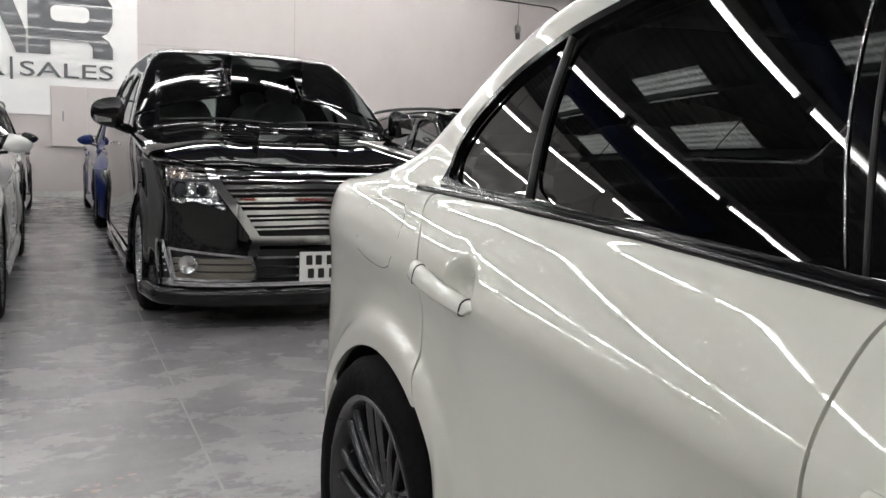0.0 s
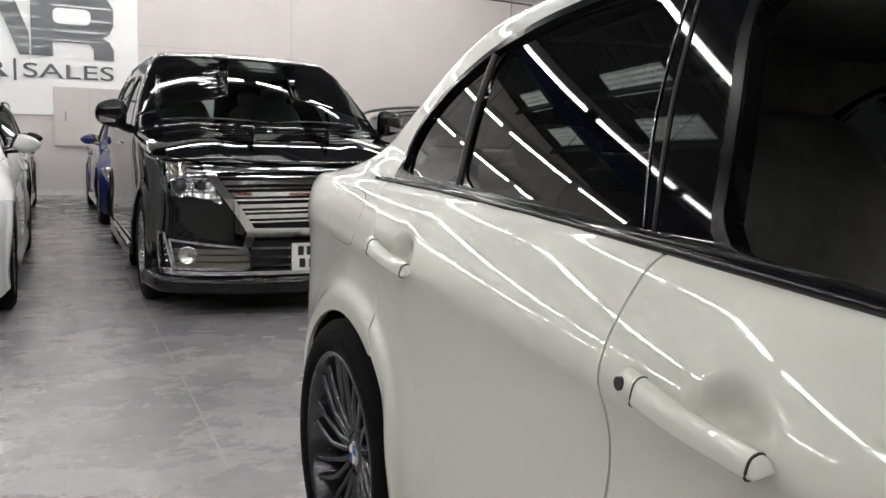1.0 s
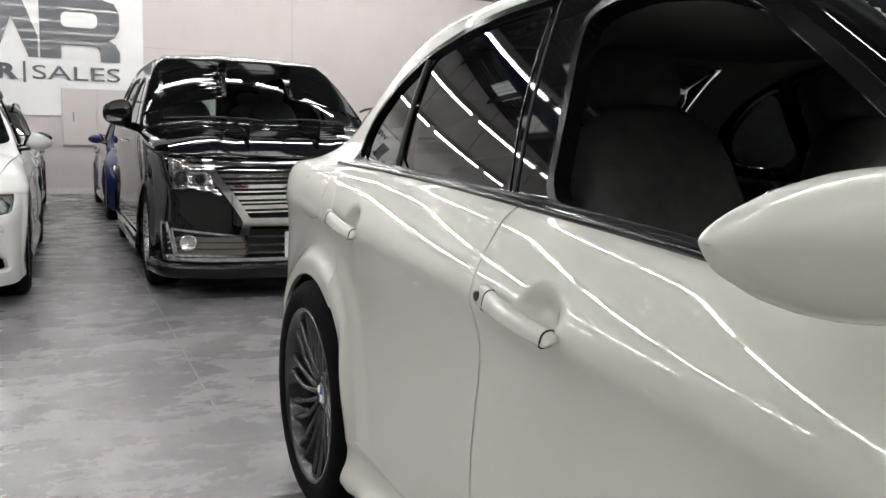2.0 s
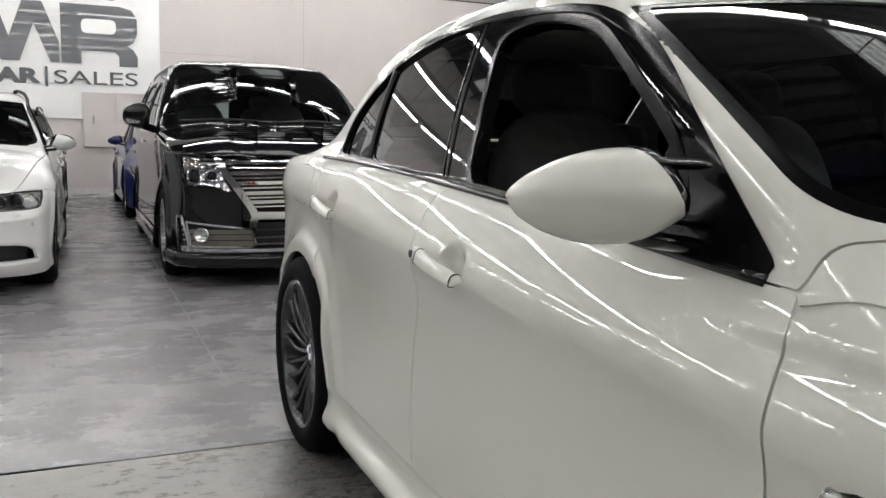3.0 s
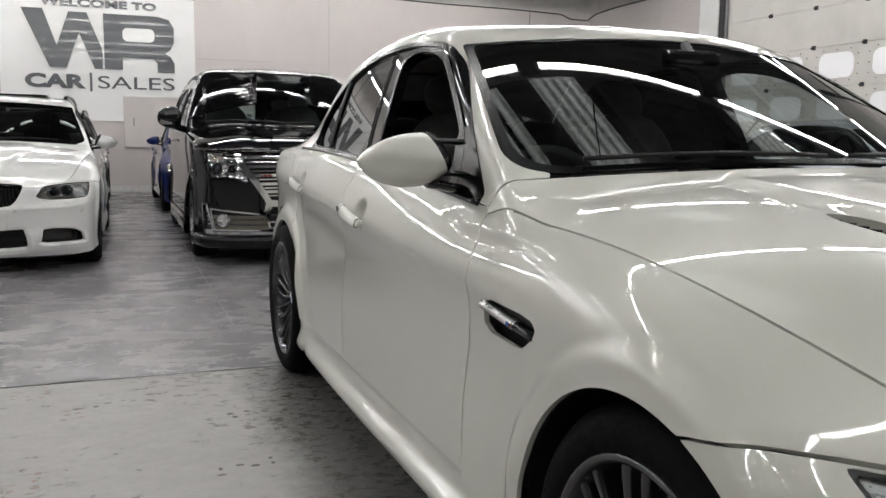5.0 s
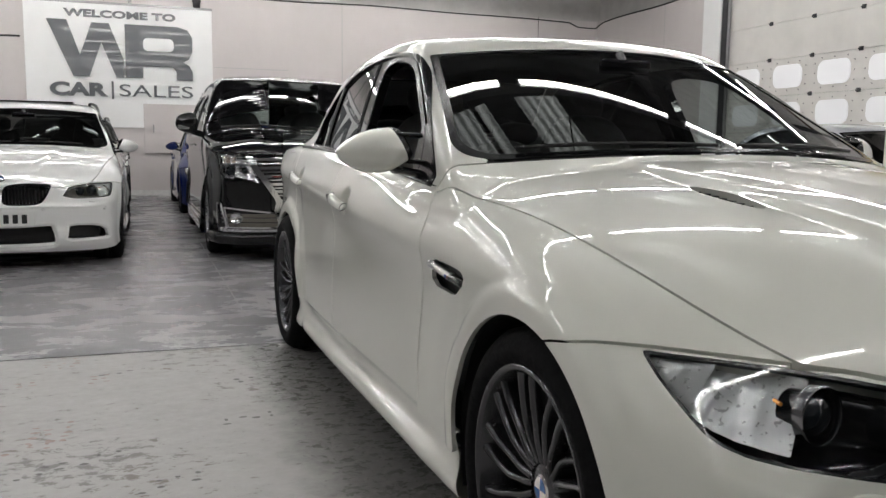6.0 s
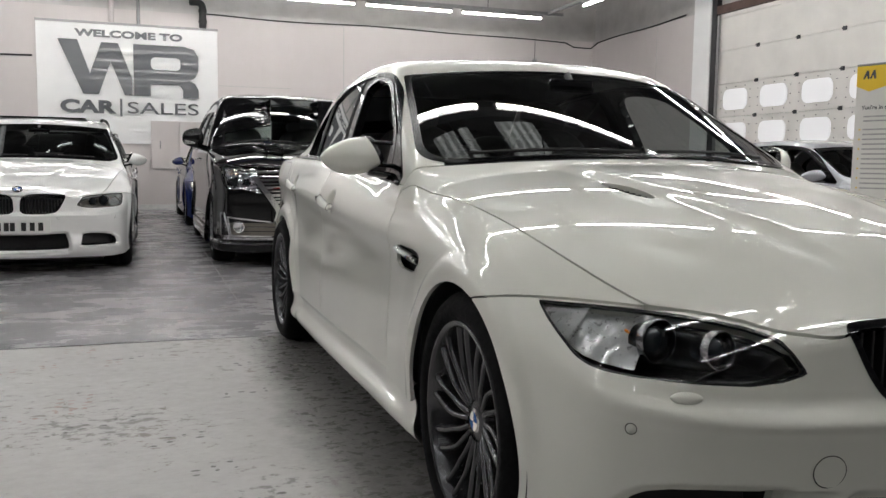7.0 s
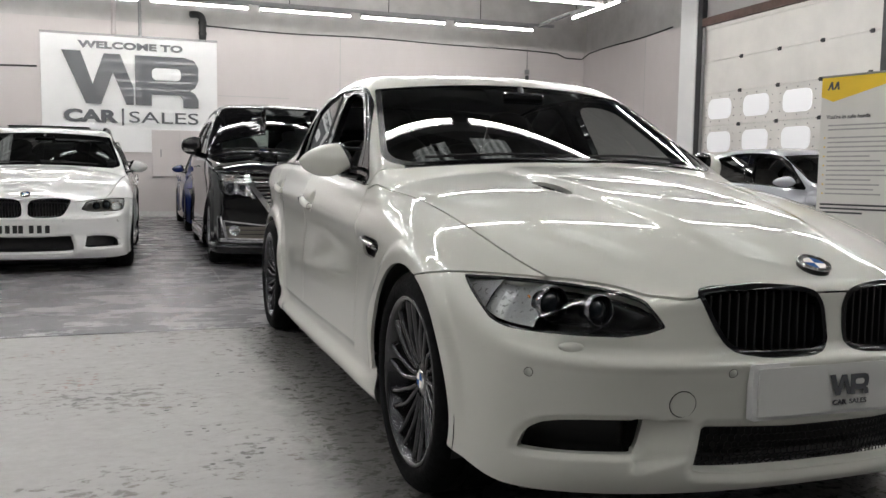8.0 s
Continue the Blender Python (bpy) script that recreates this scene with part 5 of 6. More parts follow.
    o = part("bonnet_badge", turned("bonnet_badge", [(-0.007, 1e-4), (-0.007, 0.029), (-0.010, 0.031), (-0.010, 0.039), (-0.006, 0.041), (0.01, 0.041)], M_LAMPDARK, 36), M_LAMPDARK, root, "round bonnet badge with blue and white quarters")
    o.matrix_basis = qm
    o2 = part("badge_ring", turned("badge_ring", [(-0.006, 0.0385), (-0.0115, 0.040), (-0.006, 0.0425)], M_CHROME, 36), M_CHROME, o)
    for q_ in range(4):
        bm = bmesh.new()
        vs = [bm.verts.new((-0.0085, 0, 0))]
        for k in range(7):
            a = math.pi / 2 * (q_ + k / 6) + 0.2
            vs.append(bm.verts.new((-0.0085, 0.0275 * math.cos(a), 0.0275 * math.sin(a))))
        bm.faces.new(vs)
        part("badge_quarter", bm, M_BADGE_BLUE if q_ % 2 else M_WHITE, o)
    # sills, running from one wheel opening to the other
    for s in (-1, 1):
        sec = []
        for t in np.linspace(0, 1, 80):
            row = []
            y_ = 0.35 + 2.07 * t
            e = float(step(np.array(y_), 0.36, 0.62) * (1 - step(np.array(y_), 2.22, 2.36)))
            flat = shoot(F, np.array([[0.25, min(y_, 2.36), 0.335]]), np.array([[1.0, 0, 0]]), 1.2)[0, 0]
            w0 = float(min(flat, HALF(y_) + 0.006))
            prof = [(w0 - 0.012, 0.342), (w0 - 0.001, 0.334), (w0 - 0.002, 0.318), (w0 - 0.008 - 0.006 * e, 0.288), (w0 - 0.006 - 0.004 * e, 0.256), (w0 + 0.004 + 0.014 * e, 0.226), (w0 + 0.006 + 0.016 * e, 0.205), (w0 - 0.004 + 0.012 * e, 0.182), (w0 - 0.045, 0.162), (w0 - 0.14, 0.158)]
            cx = curve(*[(i, a_[0]) for i, a_ in enumerate(prof)])
            cz = curve(*[(i, a_[1]) for i, a_ in enumerate(prof)])
            tt = np.linspace(0, 9, 37)
            for x_, z_ in zip(cx(tt), cz(tt)):
                ya = 0.005 + math.sqrt(0.349 ** 2 - (z_ - 0.335) ** 2) - 0.004
                yb = 2.775 - math.sqrt(0.362 ** 2 - (z_ - 0.325) ** 2) + 0.004
                row.append((s * x_, ya + (yb - ya) * t, z_))
            sec.append(row)
        part("side_sill", ringmesh("side_sill", sec, B, False, True), B, root, "flared side sill")
    # door mirrors
    for s in (-1, 1):
        top_z = curve((0.80, 1.062), (0.86, 1.066), (0.92, 1.066), (0.96, 1.058), (1.00, 1.040), (1.025, 1.021), (1.037, 1.007), (1.042, 0.9985))
        low_z = curve((0.80, 1.000), (0.83, 0.985), (0.86, 0.967), (0.90, 0.944), (0.945, 0.936), (0.985, 0.942), (1.015, 0.958), (1.034, 0.978), (1.042, 0.9975))
        bm = bmesh.new()
        rows = []
        for x in list(np.linspace(0.80, 1.0, 22)) + [1.008, 1.016, 1.023, 1.029, 1.034, 1.0375, 1.040, 1.0415, 1.042]:
            u = min(1.0, max(0.0, (x - 0.86) / 0.182))
            zt, zb = float(top_z(x)), float(low_z(x))
            hyf = 0.080 * max(0.0, 1 - u ** 2.6) ** 0.55 + 0.001
            yc = 0.905 + 0.098 * u ** 2
            waist = 0.996
            row = []
            for c in np.linspace(0, 2 * math.pi, 44, endpoint=False):
                cy, cz = math.cos(c), math.sin(c)
                z = waist + (zt - waist) * max(cz, 0) ** 0.86 - (waist - zb) * max(-cz, 0) ** 0.92
                tuck = 1.0 if cz >= 0 else 0.955
                y = yc - hyf * tuck * math.copysign(abs(cy) ** 0.80, cy) * (1.0 if cy > 0 else 0.62) + 0.18 * (z - waist) * (1 - u)
                row.append(bm.verts.new((s * x, y, z)))
            rows.append(row)
        for r0, r1 in zip(rows, rows[1:]):
            for k in range(44):
                bm.faces.new((r0[k], r0[(k + 1) % 44], r1[(k + 1) % 44], r1[k]))
        bm.faces.new(rows[-1])
        bmesh.ops.recalc_face_normals(bm, faces=bm.faces)
        nrm = Vector((s * 0.91, 0, -0.41)).normalized()
        cut = bmesh.ops.bisect_plane(bm, geom=bm.verts[:] + bm.edges[:] + bm.faces[:], plane_co=(s * 0.901, 0.885, 1.065), plane_no=nrm, clear_inner=True)
        rim = [v for v in cut["geom_cut"] if isinstance(v, bmesh.types.BMVert)]
        mid = sum((v.co for v in rim), Vector()) / len(rim)
        axis = nrm.cross(Vector((0, 1, 0)))
        loop = [v.co.copy() for v in sorted(rim, key=lambda v: math.atan2((v.co - mid).dot(axis), v.co.y - mid.y))]
        mi = part("door_mirror", bm, B, root, "body-coloured door mirror", smooth=True)
        inner = [[tuple(mid + (v - mid) * k - nrm * d_) for v in loop] for k, d_ in ((1.0, 0.0), (0.97, 0.010), (0.86, 0.020), (0.5, 0.024), (0.02, 0.024))]
        part("mirror_inner", ringmesh("mirror_inner", inner, M_GLOSS, True, True), M_GLOSS, mi, "gloss black inner housing")
        back = slab(rounded_rect(-0.060, -0.045, 0.060, 0.045, 0.03), 0.008, Matrix.Translation((s * 0.945, 0.972, 1.0)) @ Matrix.Rotation(radians(s * 14), 4, "Z") @ Matrix.Rotation(radians(90), 4, "X"))
        part("mirror_glass", back, M_REFLECT, mi, "mirror glass")
        for z0, z1, hh in ((0.928, 0.948, 0.013), (0.966, 0.976, 0.008), (1.045, 1.048, 0.008)):
            arm = []
            inboard = 0.812 if z0 > 1.0 else 0.775
            for t in np.linspace(0, 1, 8):
                arm.append([(s * (inboard + (0.893 - inboard) * t), 0.885 + 0.045 * math.cos(c) * (1 - 0.2 * t), z0 + (z1 - z0) * t + hh * math.sin(c)) for c in np.linspace(0, 2 * math.pi, 14, endpoint=False)])
            part("mirror_arm", ringmesh("mirror_arm", arm, M_GLOSS, True, True, True), M_GLOSS, mi, "gloss black mirror arm")
        # black sail behind the mirror
        g2 = hoop_rays(F, 0.66, 1.08, 8, 50, 50, 50, 0.0, 0.72, -0.002)
        sail = within(soften([(0.708, 0.915), (0.78, 0.972), (0.92, 1.080), (1.0, 1.085), (0.955, 0.93)], 1), g2.y, g2.z)
        part("mirror_sail", skin("mirror_sail", g2.P, hull(sail, np.where(g2.X > 0.45, -1, 1)), M_FRAME, g2.N, s, 0.02), M_FRAME, root)
    # wheels and wheel wells
    wheels = []
    for i, (y, z, r_) in enumerate(((0.0, 0.330, 0.330), (2.761, 0.335, 0.335))):
        base = make_wheel(0.252, r_, 0.245 if i == 0 else 0.265, rim_mat)
        place_wheel(base, root, 0.762 if i == 0 else 0.780, y, z, -1)
        other = copy_thing(base, Matrix.Translation((0.762 if i == 0 else 0.780, y, z)) @ Matrix.Rotation(math.pi, 4, "Z"))
        other.parent = root
        for s in (-1, 1):
            pts = [(y + 0.375 * math.cos(a), z + 0.372 * math.sin(a)) for a in np.linspace(-0.35, math.pi + 0.35, 26)]
            arc_wall("wheel_well", pts, s * 0.52, s * (0.868 if i == 0 else 0.872), M_BLACK, root)
            part("well_wall", box(s * 0.50, y - 0.38, 0.16, s * 0.52, y + 0.38, 0.72), M_BLACK, root)
    part("underbody", box(-0.74, -0.52, 0.17, 0.74, 3.35, 0.20), M_BLACK, root)
    part("engine_bay", box(-0.50, -0.50, 0.20, 0.50, 0.60, 0.62), M_BLACK, root)
    part("rear_apron", box(-0.72, 3.25, 0.22, 0.72, 3.45, 0.60), M_BLACK, root)
    # cabin: tub, dashboard, wheel, seats
    part("cabin_floor", box(-0.70, 0.55, 0.24, 0.70, 3.0, 0.30), M_CABIN, root)
    for s in (-1, 1):
        part("door_card", box(s * 0.745, 0.72, 0.30, s * 0.775, 2.60, 0.90), M_CABIN, root)
    part("parcel_shelf", box(-0.68, 2.62, 0.92, 0.68, 3.05, 0.96), M_CABIN, root)
    part("headliner", box(-0.50, 1.30, 1.335, 0.50, 2.45, 1.35), M_HEADLINER, root, bevel=0.01)
    sec = []
    for x in np.linspace(-0.72, 0.72, 25):
        hump = 0.035 * math.exp(-((x + 0.36) / 0.17) ** 2)
        y0 = 0.56 + 0.26 * x * x
        prof = [(y0, 0.91), (y0 + 0.15, 0.925 + 0.3 * hump), (0.90, 0.93 + hump), (1.02, 0.90 + hump), (1.06, 0.82), (1.03, 0.66), (1.0, 0.40)]
        sec.append([(x, a, b_) for a, b_ in prof])
    part("dashboard", ringmesh("dashboard", sec, M_CABIN, False, True), M_CABIN, root, "dark soft dashboard")
    wc = Matrix.Translation((-0.36, 1.18, 0.86)) @ Matrix.Rotation(radians(64), 4, "X")
    sw = part("steering_wheel", sweep([wc @ Vector((0.185 * math.cos(a), 0.185 * math.sin(a), 0)) for a in np.linspace(0, 2 * math.pi, 36, endpoint=False)], 0.016, 8, True), M_SEAT, root, "black leather steering wheel", smooth=True)
    bm = bmesh.new()
    for a in (0, 180, 270):
        rod(wc @ Vector((0, 0, 0)), wc @ Vector((0.18 * math.cos(radians(a)), 0.18 * math.sin(radians(a)), 0)), 0.018, bm, 8)
    part("wheel_spokes", bm, M_SEAT, sw)
    part("airbag_pad", rod(wc @ Vector((0, 0, -0.02)), wc @ Vector((0, 0, 0.025)), 0.07, seg=20), M_SEAT, sw)
    for sx in (-0.36, 0.36):
        add_seat(root, sx, 1.62)
    add_bench(root)
    part("cabin_mirror", box(-0.10, 1.03, 1.262, 0.10, 1.055, 1.312), M_GLOSS, root, bevel=0.012)
    part("mirror_stalk", rod((0, 1.05, 1.30), (0, 1.08, 1.335), 0.014, seg=8), M_CABIN, root)
    # wipers
    for x0, x1, y0 in ((-0.05, -0.62, 0.52), (0.55, 0.02, 0.56)):
        pts = []
        for t in np.linspace(0, 1, 9):
            x = x0 + (x1 - x0) * t
            y = 0.475 + 0.36 * x * x + 0.012 * math.sin(math.pi * t)
            pts.append((x, y, 0.975 + (y - 0.40 - 0.43 * x * x) / 2.0 + 0.014))
        wp = part("wiper", sweep(pts, 0.006, 6), M_SATIN, root, "black wiper blade", smooth=True)
    sec = []
    for x in np.linspace(-0.74, 0.74, 21):
        y0 = 0.44 + 0.31 * x * x
        sec.append([(x, y0 - 0.02, 0.945 - 0.03 * x * x), (x, y0 + 0.05, 0.955 - 0.03 * x * x)])
    part("cowl_panel", ringmesh("cowl_panel", sec, M_SATIN, False, True), M_SATIN, root)
    return bump


def cushion(cx, cy, cz, hx, hy, hz, tilt, power=2.6, bend=0.0):
    """A padded block: a rounded superellipsoid, tilted about x."""
    bm = bmesh.new()
    bmesh.ops.create_uvsphere(bm, u_segments=20, v_segments=12, radius=1)
    R = Matrix.Rotation(radians(tilt), 4, "X")
    for v in bm.verts:
        q = [math.copysign(abs(c) ** (2 / power), c) for c in v.co]
        q = Vector((q[0] * hx, q[1] * hy - bend * (1 - (q[0]) ** 2), q[2] * hz))
        v.co = R @ q + Vector((cx, cy, cz))
    return bm


def add_seat(root, x, y):
    st = part("seat_cushion", cushion(x, y - 0.10, 0.50, 0.25, 0.28, 0.08, 6), M_SEAT, root, "black leather front seat", smooth=True)
    part("seat_back", cushion(x, y + 0.24, 0.84, 0.25, 0.075, 0.33, -18, 2.8, 0.03), M_SEAT, st, smooth=True)
    part("headrest", cushion(x, y + 0.37, 1.215, 0.13, 0.05, 0.085, -14), M_SEAT, st, smooth=True)
    for s in (-1, 1):
        part("headrest_post", rod((x + s * 0.055, y + 0.345, 1.08), (x + s * 0.055, y + 0.36, 1.16), 0.006, seg=8), M_CHROME, st, "bright steel post")


def add_bench(root):
    part("rear_bench", cushion(0, 2.25, 0.52, 0.64, 0.26, 0.09, 5), M_SEAT, root, "black leather rear bench", smooth=True)
    part("bench_back", cushion(0, 2.56, 0.80, 0.64, 0.08, 0.26, -22, 3.2), M_SEAT, root, smooth=True)
    for x in (-0.36, 0.36):
        part("rear_headrest", cushion(x, 2.66, 1.09, 0.13, 0.05, 0.06, -15), M_SEAT, root, smooth=True)

# ---- the white saloon in the foreground ----
saloon = thing("saloon_car", "glossy white sports saloon with black window trim and dark alloys", "car", group="parked cars")
build_saloon(saloon, M_PAINT, M_GUN)
# show plate on its plinth
UPRIGHT = Matrix.Rotation(radians(90), 4, "X")
pl = part("plate_plinth", slab(rounded_rect(-0.275, -0.068, 0.275, 0.068, 0.008), 0.02, Matrix.Translation((0, -0.772, 0.445)) @ UPRIGHT), M_WHITE, saloon)
show = part("show_plate", slab(rounded_rect(-0.262, -0.058, 0.262, 0.058, 0.006), 0.006, Matrix.Translation((0, -0.793, 0.445)) @ UPRIGHT), M_PLATE, pl, "white show plate with a grey emblem")


def emblem(parent, m, size, depth, mat, name="emblem"):
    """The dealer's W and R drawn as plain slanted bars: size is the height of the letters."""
    k = size
    w = [(0, 1), (0.32, 1), (0.52, 0.38), (0.72, 0.97), (1.0, 0.97), (1.23, 0.33), (1.23, 0.0), (1.10, 0.0), (0.87, 0.62), (0.66, 0.0), (0.40, 0.0)]
    r_out = [(1.26, 0.97), (2.14, 0.97), (2.32, 0.92), (2.40, 0.78), (2.40, 0.52), (2.34, 0.38), (2.24, 0.32), (2.34, 0.26), (2.40, 0.14), (2.40, -0.02), (2.12, -0.02), (2.12, 0.14), (2.06, 0.22), (1.55, 0.22), (1.55, 0.0), (1.26, 0.0)]
    a = part(name + "_w", slab([(x * k, y * k) for x, y in w], depth, m), mat, parent)
    b = part(name + "_r", slab([(x * k, y * k) for x, y in r_out], depth, m), mat, parent)
    return a, b


M_GREYSIGN = Nodes("brushed_grey_letters", (0.085, 0.09, 0.10), 0.3, 0.0, 0.25)
M_GREYSIGN.out("Roughness", M_GREYSIGN.ramp(M_GREYSIGN.noise(0.5, 2, 0.4, (0.5, 1, 1.2)), [(0.35, 0.36), (0.7, 0.44)]))
M_GREYSIGN = M_GREYSIGN.m
M_INK = plain("dark_grey_ink", (0.045, 0.045, 0.05), 0.4)
mk = Matrix.Translation((-0.055, -0.7995, 0.425)) @ UPRIGHT
emblem(show, mk, 0.052, 0.0015, M_GREYSIGN, "plate_emblem")
part("emblem_hole", slab(rounded_rect(1.56 * 0.052, 0.48 * 0.052, 2.10 * 0.052, 0.74 * 0.052, 0.006), 0.0022, mk), M_PLATE, show)
letters("CAR", 0.012, 0.002, M_INK, "plate_lettering", show, (-0.043, -0.800, 0.402), (90, 0, 0), wide=1.25, bold=0.0006)
letters("SALES", 0.012, 0.002, M_GREYSIGN, "plate_lettering", show, (0.009, -0.800, 0.402), (90, 0, 0), wide=1.25)



def narrowed(v):
    """The body is a little narrower than its drawing and its nose a little fuller; the near flank stays where it is."""
    x, y, z = v
    a = -abs(x)
    k = 0.046 * (a + 0.88) / (a + 1.612) * float(step(np.array(-y), -0.45, 0.45))
    return Vector((x - 0.046 * (x + 0.88), y + (-2.387 - y) * k, z + (0.944 - z) * k))


def narrow(ob, done):
    for o in ob.children:
        if o.matrix_basis != Matrix.Identity(4):
            o.location = narrowed(o.location)
            continue
        if o.type == "MESH" and o.data not in done:
            done.add(o.data)
            for v in o.data.vertices:
                v.co = narrowed(v.co)
        narrow(o, done)


narrow(saloon, set())

# ---- the white estate beside the aisle ----
SHAPE.update(roof=WAGON_ROOF, back=3.55, slope=0.55)
estate = thing("estate_car", "glossy white estate car with roof rails and black kidney grilles", "car", (-2.63, 6.65, 0), group="parked cars")
build_saloon(estate, M_PAINT2, M_SILVER, "plain", True, False, False, 0.016)
SHAPE.update(roof=ROOF_MID, back=3.24, slope=1.55)
for s in (-1, 1):
    pts = [(s * (0.600 - 0.03 * abs(t - 0.5)), 1.30 + 2.0 * t, 1.405 + 0.035 * math.sin(math.pi * min(1, max(0, t))) ** 0.5) for t in np.linspace(0, 1, 14)]
    part("roof_rail", sweep(pts, 0.016, 8), M_SATIN, estate, "dark roof rail", smooth=True)
part("sunroof", slab(rounded_rect(-0.42, -0.42, 0.42, 0.42, 0.06), 0.012, Matrix.Translation((0, 1.85, 1.428))), M_GLOSS, estate, "dark glass sunroof panel")


def plate(parent, at, w, h, rows, bar):
    """A white number plate; its characters are plain bars."""
    p_ = part("number_plate", slab(rounded_rect(-w / 2, -h / 2, w / 2, h / 2, 0.008), 0.008, Matrix.Translation(at) @ UPRIGHT), M_PLATE, parent, "white number plate with plain dark bars")
    for z, xs in rows:
        for x in xs:
            part("plate_bar", slab(rounded_rect(-bar[0] / 2, -bar[1] / 2, bar[0] / 2, bar[1] / 2, 0.004), 0.002, Matrix.Translation((at[0] + x, at[1] - 0.0081, at[2] + z)) @ UPRIGHT), M_PLATE_INK, p_)
    return p_


plate(estate, (0, -0.79, 0.42), 0.52, 0.111, [(0, (-0.195, -0.135, -0.075, -0.03, 0.055, 0.12, 0.185))], (0.038, 0.070))

# ---- sign board on the wall ----
sb = thing("sign_board", "large white welcome sign with raised grey letters on the wall", "sign", (-1.856, 16.70, 0))
part("board", box(-1.73, -0.05, 1.35, 1.73, 0.0, 3.72), M_WHITE, sb, bevel=0.006)
part("top_rail", box(-1.74, -0.065, 3.72, 1.74, 0.0, 3.765), M_RAIL, sb)
letters("WELCOME TO", 0.135, 0.03, M_GREYSIGN, "lettering", sb, (-1.01, -0.066, 3.47), (90, 0, 0), "raised grey capitals", 1.68, 0.008)
up = Matrix.Translation((-1.335, -0.051, 2.33)) @ UPRIGHT @ Matrix.Diagonal((1.05, 1, 1, 1))
big = 1.06
emblem(sb, up, big, 0.05, M_GREYSIGN)
part("emblem_hole", slab(rounded_rect(1.56 * big, 0.50 * big, 2.08 * big, 0.74 * big, 0.09), 0.054, up), M_WHITE, sb)
letters("CAR", 0.245, 0.03, M_GREYSIGN, "lettering", sb, (-1.32, -0.066, 1.965), (90, 0, 0), "bold raised grey capitals", 1.50, 0.016)
part("divider_bar", box(-0.205, -0.08, 1.90, -0.165, -0.05, 2.25), M_GREYSIGN, sb)
letters("SALES", 0.245, 0.03, M_GREYSIGN, "lettering", sb, (-0.085, -0.066, 1.965), (90, 0, 0), "raised grey capitals", 1.66, 0.0)

# ---- roll-up banner ----
M_CREAM = plain("banner_cloth", (0.76, 0.74, 0.70), 0.5, 0, 0, 0.03, 3)
M_YELLOW = plain("banner_yellow", (0.82, 0.55, 0.03), 0.5, 0, 0, 0.04, 3)
M_GREYTEXT = plain("faint_print", (0.42, 0.41, 0.40), 0.6)
bn = thing("rollup_banner", "cream roll-up banner with a yellow top and printed lines", "banner", (4.95, 4.60, 0), turn=-76.9)
part("sheet", box(0, -0.004, 0.06, 0.85, 0.004, 1.995), M_CREAM, bn)
part("cassette", box(-0.01, -0.08, 0, 0.86, 0.08, 0.06), M_RAIL, bn, bevel=0.012)
part("top_rail", rod((0, 0, 2.0), (0.85, 0, 2.0), 0.012, seg=8), M_RAIL, bn)
part("pole", rod((0.42, 0.03, 0.05), (0.42, 0.03, 2.0), 0.01, seg=8), M_RAIL, bn)
face = Matrix.Translation((0, -0.0042, 0)) @ UPRIGHT
part("yellow_field", slab([(0.0, 1.80), (0.13, 1.745), (0.85, 1.93), (0.85, 1.99), (0.0, 1.99)], 0.002, face), M_YELLOW, bn, "yellow printed field")
for x in (0.10, 0.165):
    part("logo_mark", slab([(x - 0.035, 1.865), (x - 0.018, 1.865), (x + 0.004, 1.90), (x + 0.010, 1.865), (x + 0.030, 1.865), (x + 0.020, 1.945), (x, 1.945)], 0.004, face), M_INK, bn, "dark logo shape")
letters("You're in safe hands", 0.040, 0.002, M_INK, "heading", bn, (0.065, -0.006, 1.575), (90, 0, 0), "dark printed heading", 1.05, 0.0008)
random.seed(5)
for i in range(15):
    z = 1.50 - 0.042 * i if i < 2 else 1.47 - 0.047 * i
    ln = random.uniform(0.45, 0.70)
    part("printed_line", slab([(0.09, z), (0.09 + ln, z), (0.09 + ln, z + 0.014), (0.09, z + 0.014)], 0.002, face), M_GREYTEXT, bn)
    if i > 1 and i % 2 == 0:
        part("bullet", slab(rounded_rect(0.05, z, 0.066, z + 0.016, 0.006), 0.002, face), M_YELLOW, bn)
for i in range(3):
    part("printed_line", slab([(0.04, 0.70 - 0.04 * i), (0.80 - 0.3 * (i == 2), 0.70 - 0.04 * i), (0.80 - 0.3 * (i == 2), 0.718 - 0.04 * i), (0.04, 0.718 - 0.04 * i)], 0.002, face), M_INK, bn)

# ---- the black people carrier: faces -y, front axle at y = 0 ----


def smooth_fit(*knots):
    c = np.polyfit([k[0] for k in knots], [k[1] for k in knots], 3)
    return lambda y: np.polyval(c, np.clip(y, -1.0, 0.55))


V_HALF = curve((-0.7, 0.86), (-0.3, 0.905), (0.2, 0.918), (1.0, 0.922), (3.0, 0.922), (3.6, 0.905), (4.1, 0.86))
V_HOOD = smooth_fit((-0.95, 0.90), (-0.86, 0.945), (-0.70, 1.005), (-0.4, 1.072), (0.0, 1.135), (0.2, 1.172), (0.5, 1.21))
V_ROOF = curve((0.7, 1.60), (1.0, 1.715), (1.3, 1.772), (1.7, 1.800), (2.6, 1.808), (3.4, 1.79), (4.0, 1.74))
V_NOSE = curve((0.14, 0.52), (0.22, 0.548), (0.40, 0.554), (0.60, 0.556), (0.80, 0.552), (0.90, 0.533), (0.96, 0.50), (1.05, 0.42))
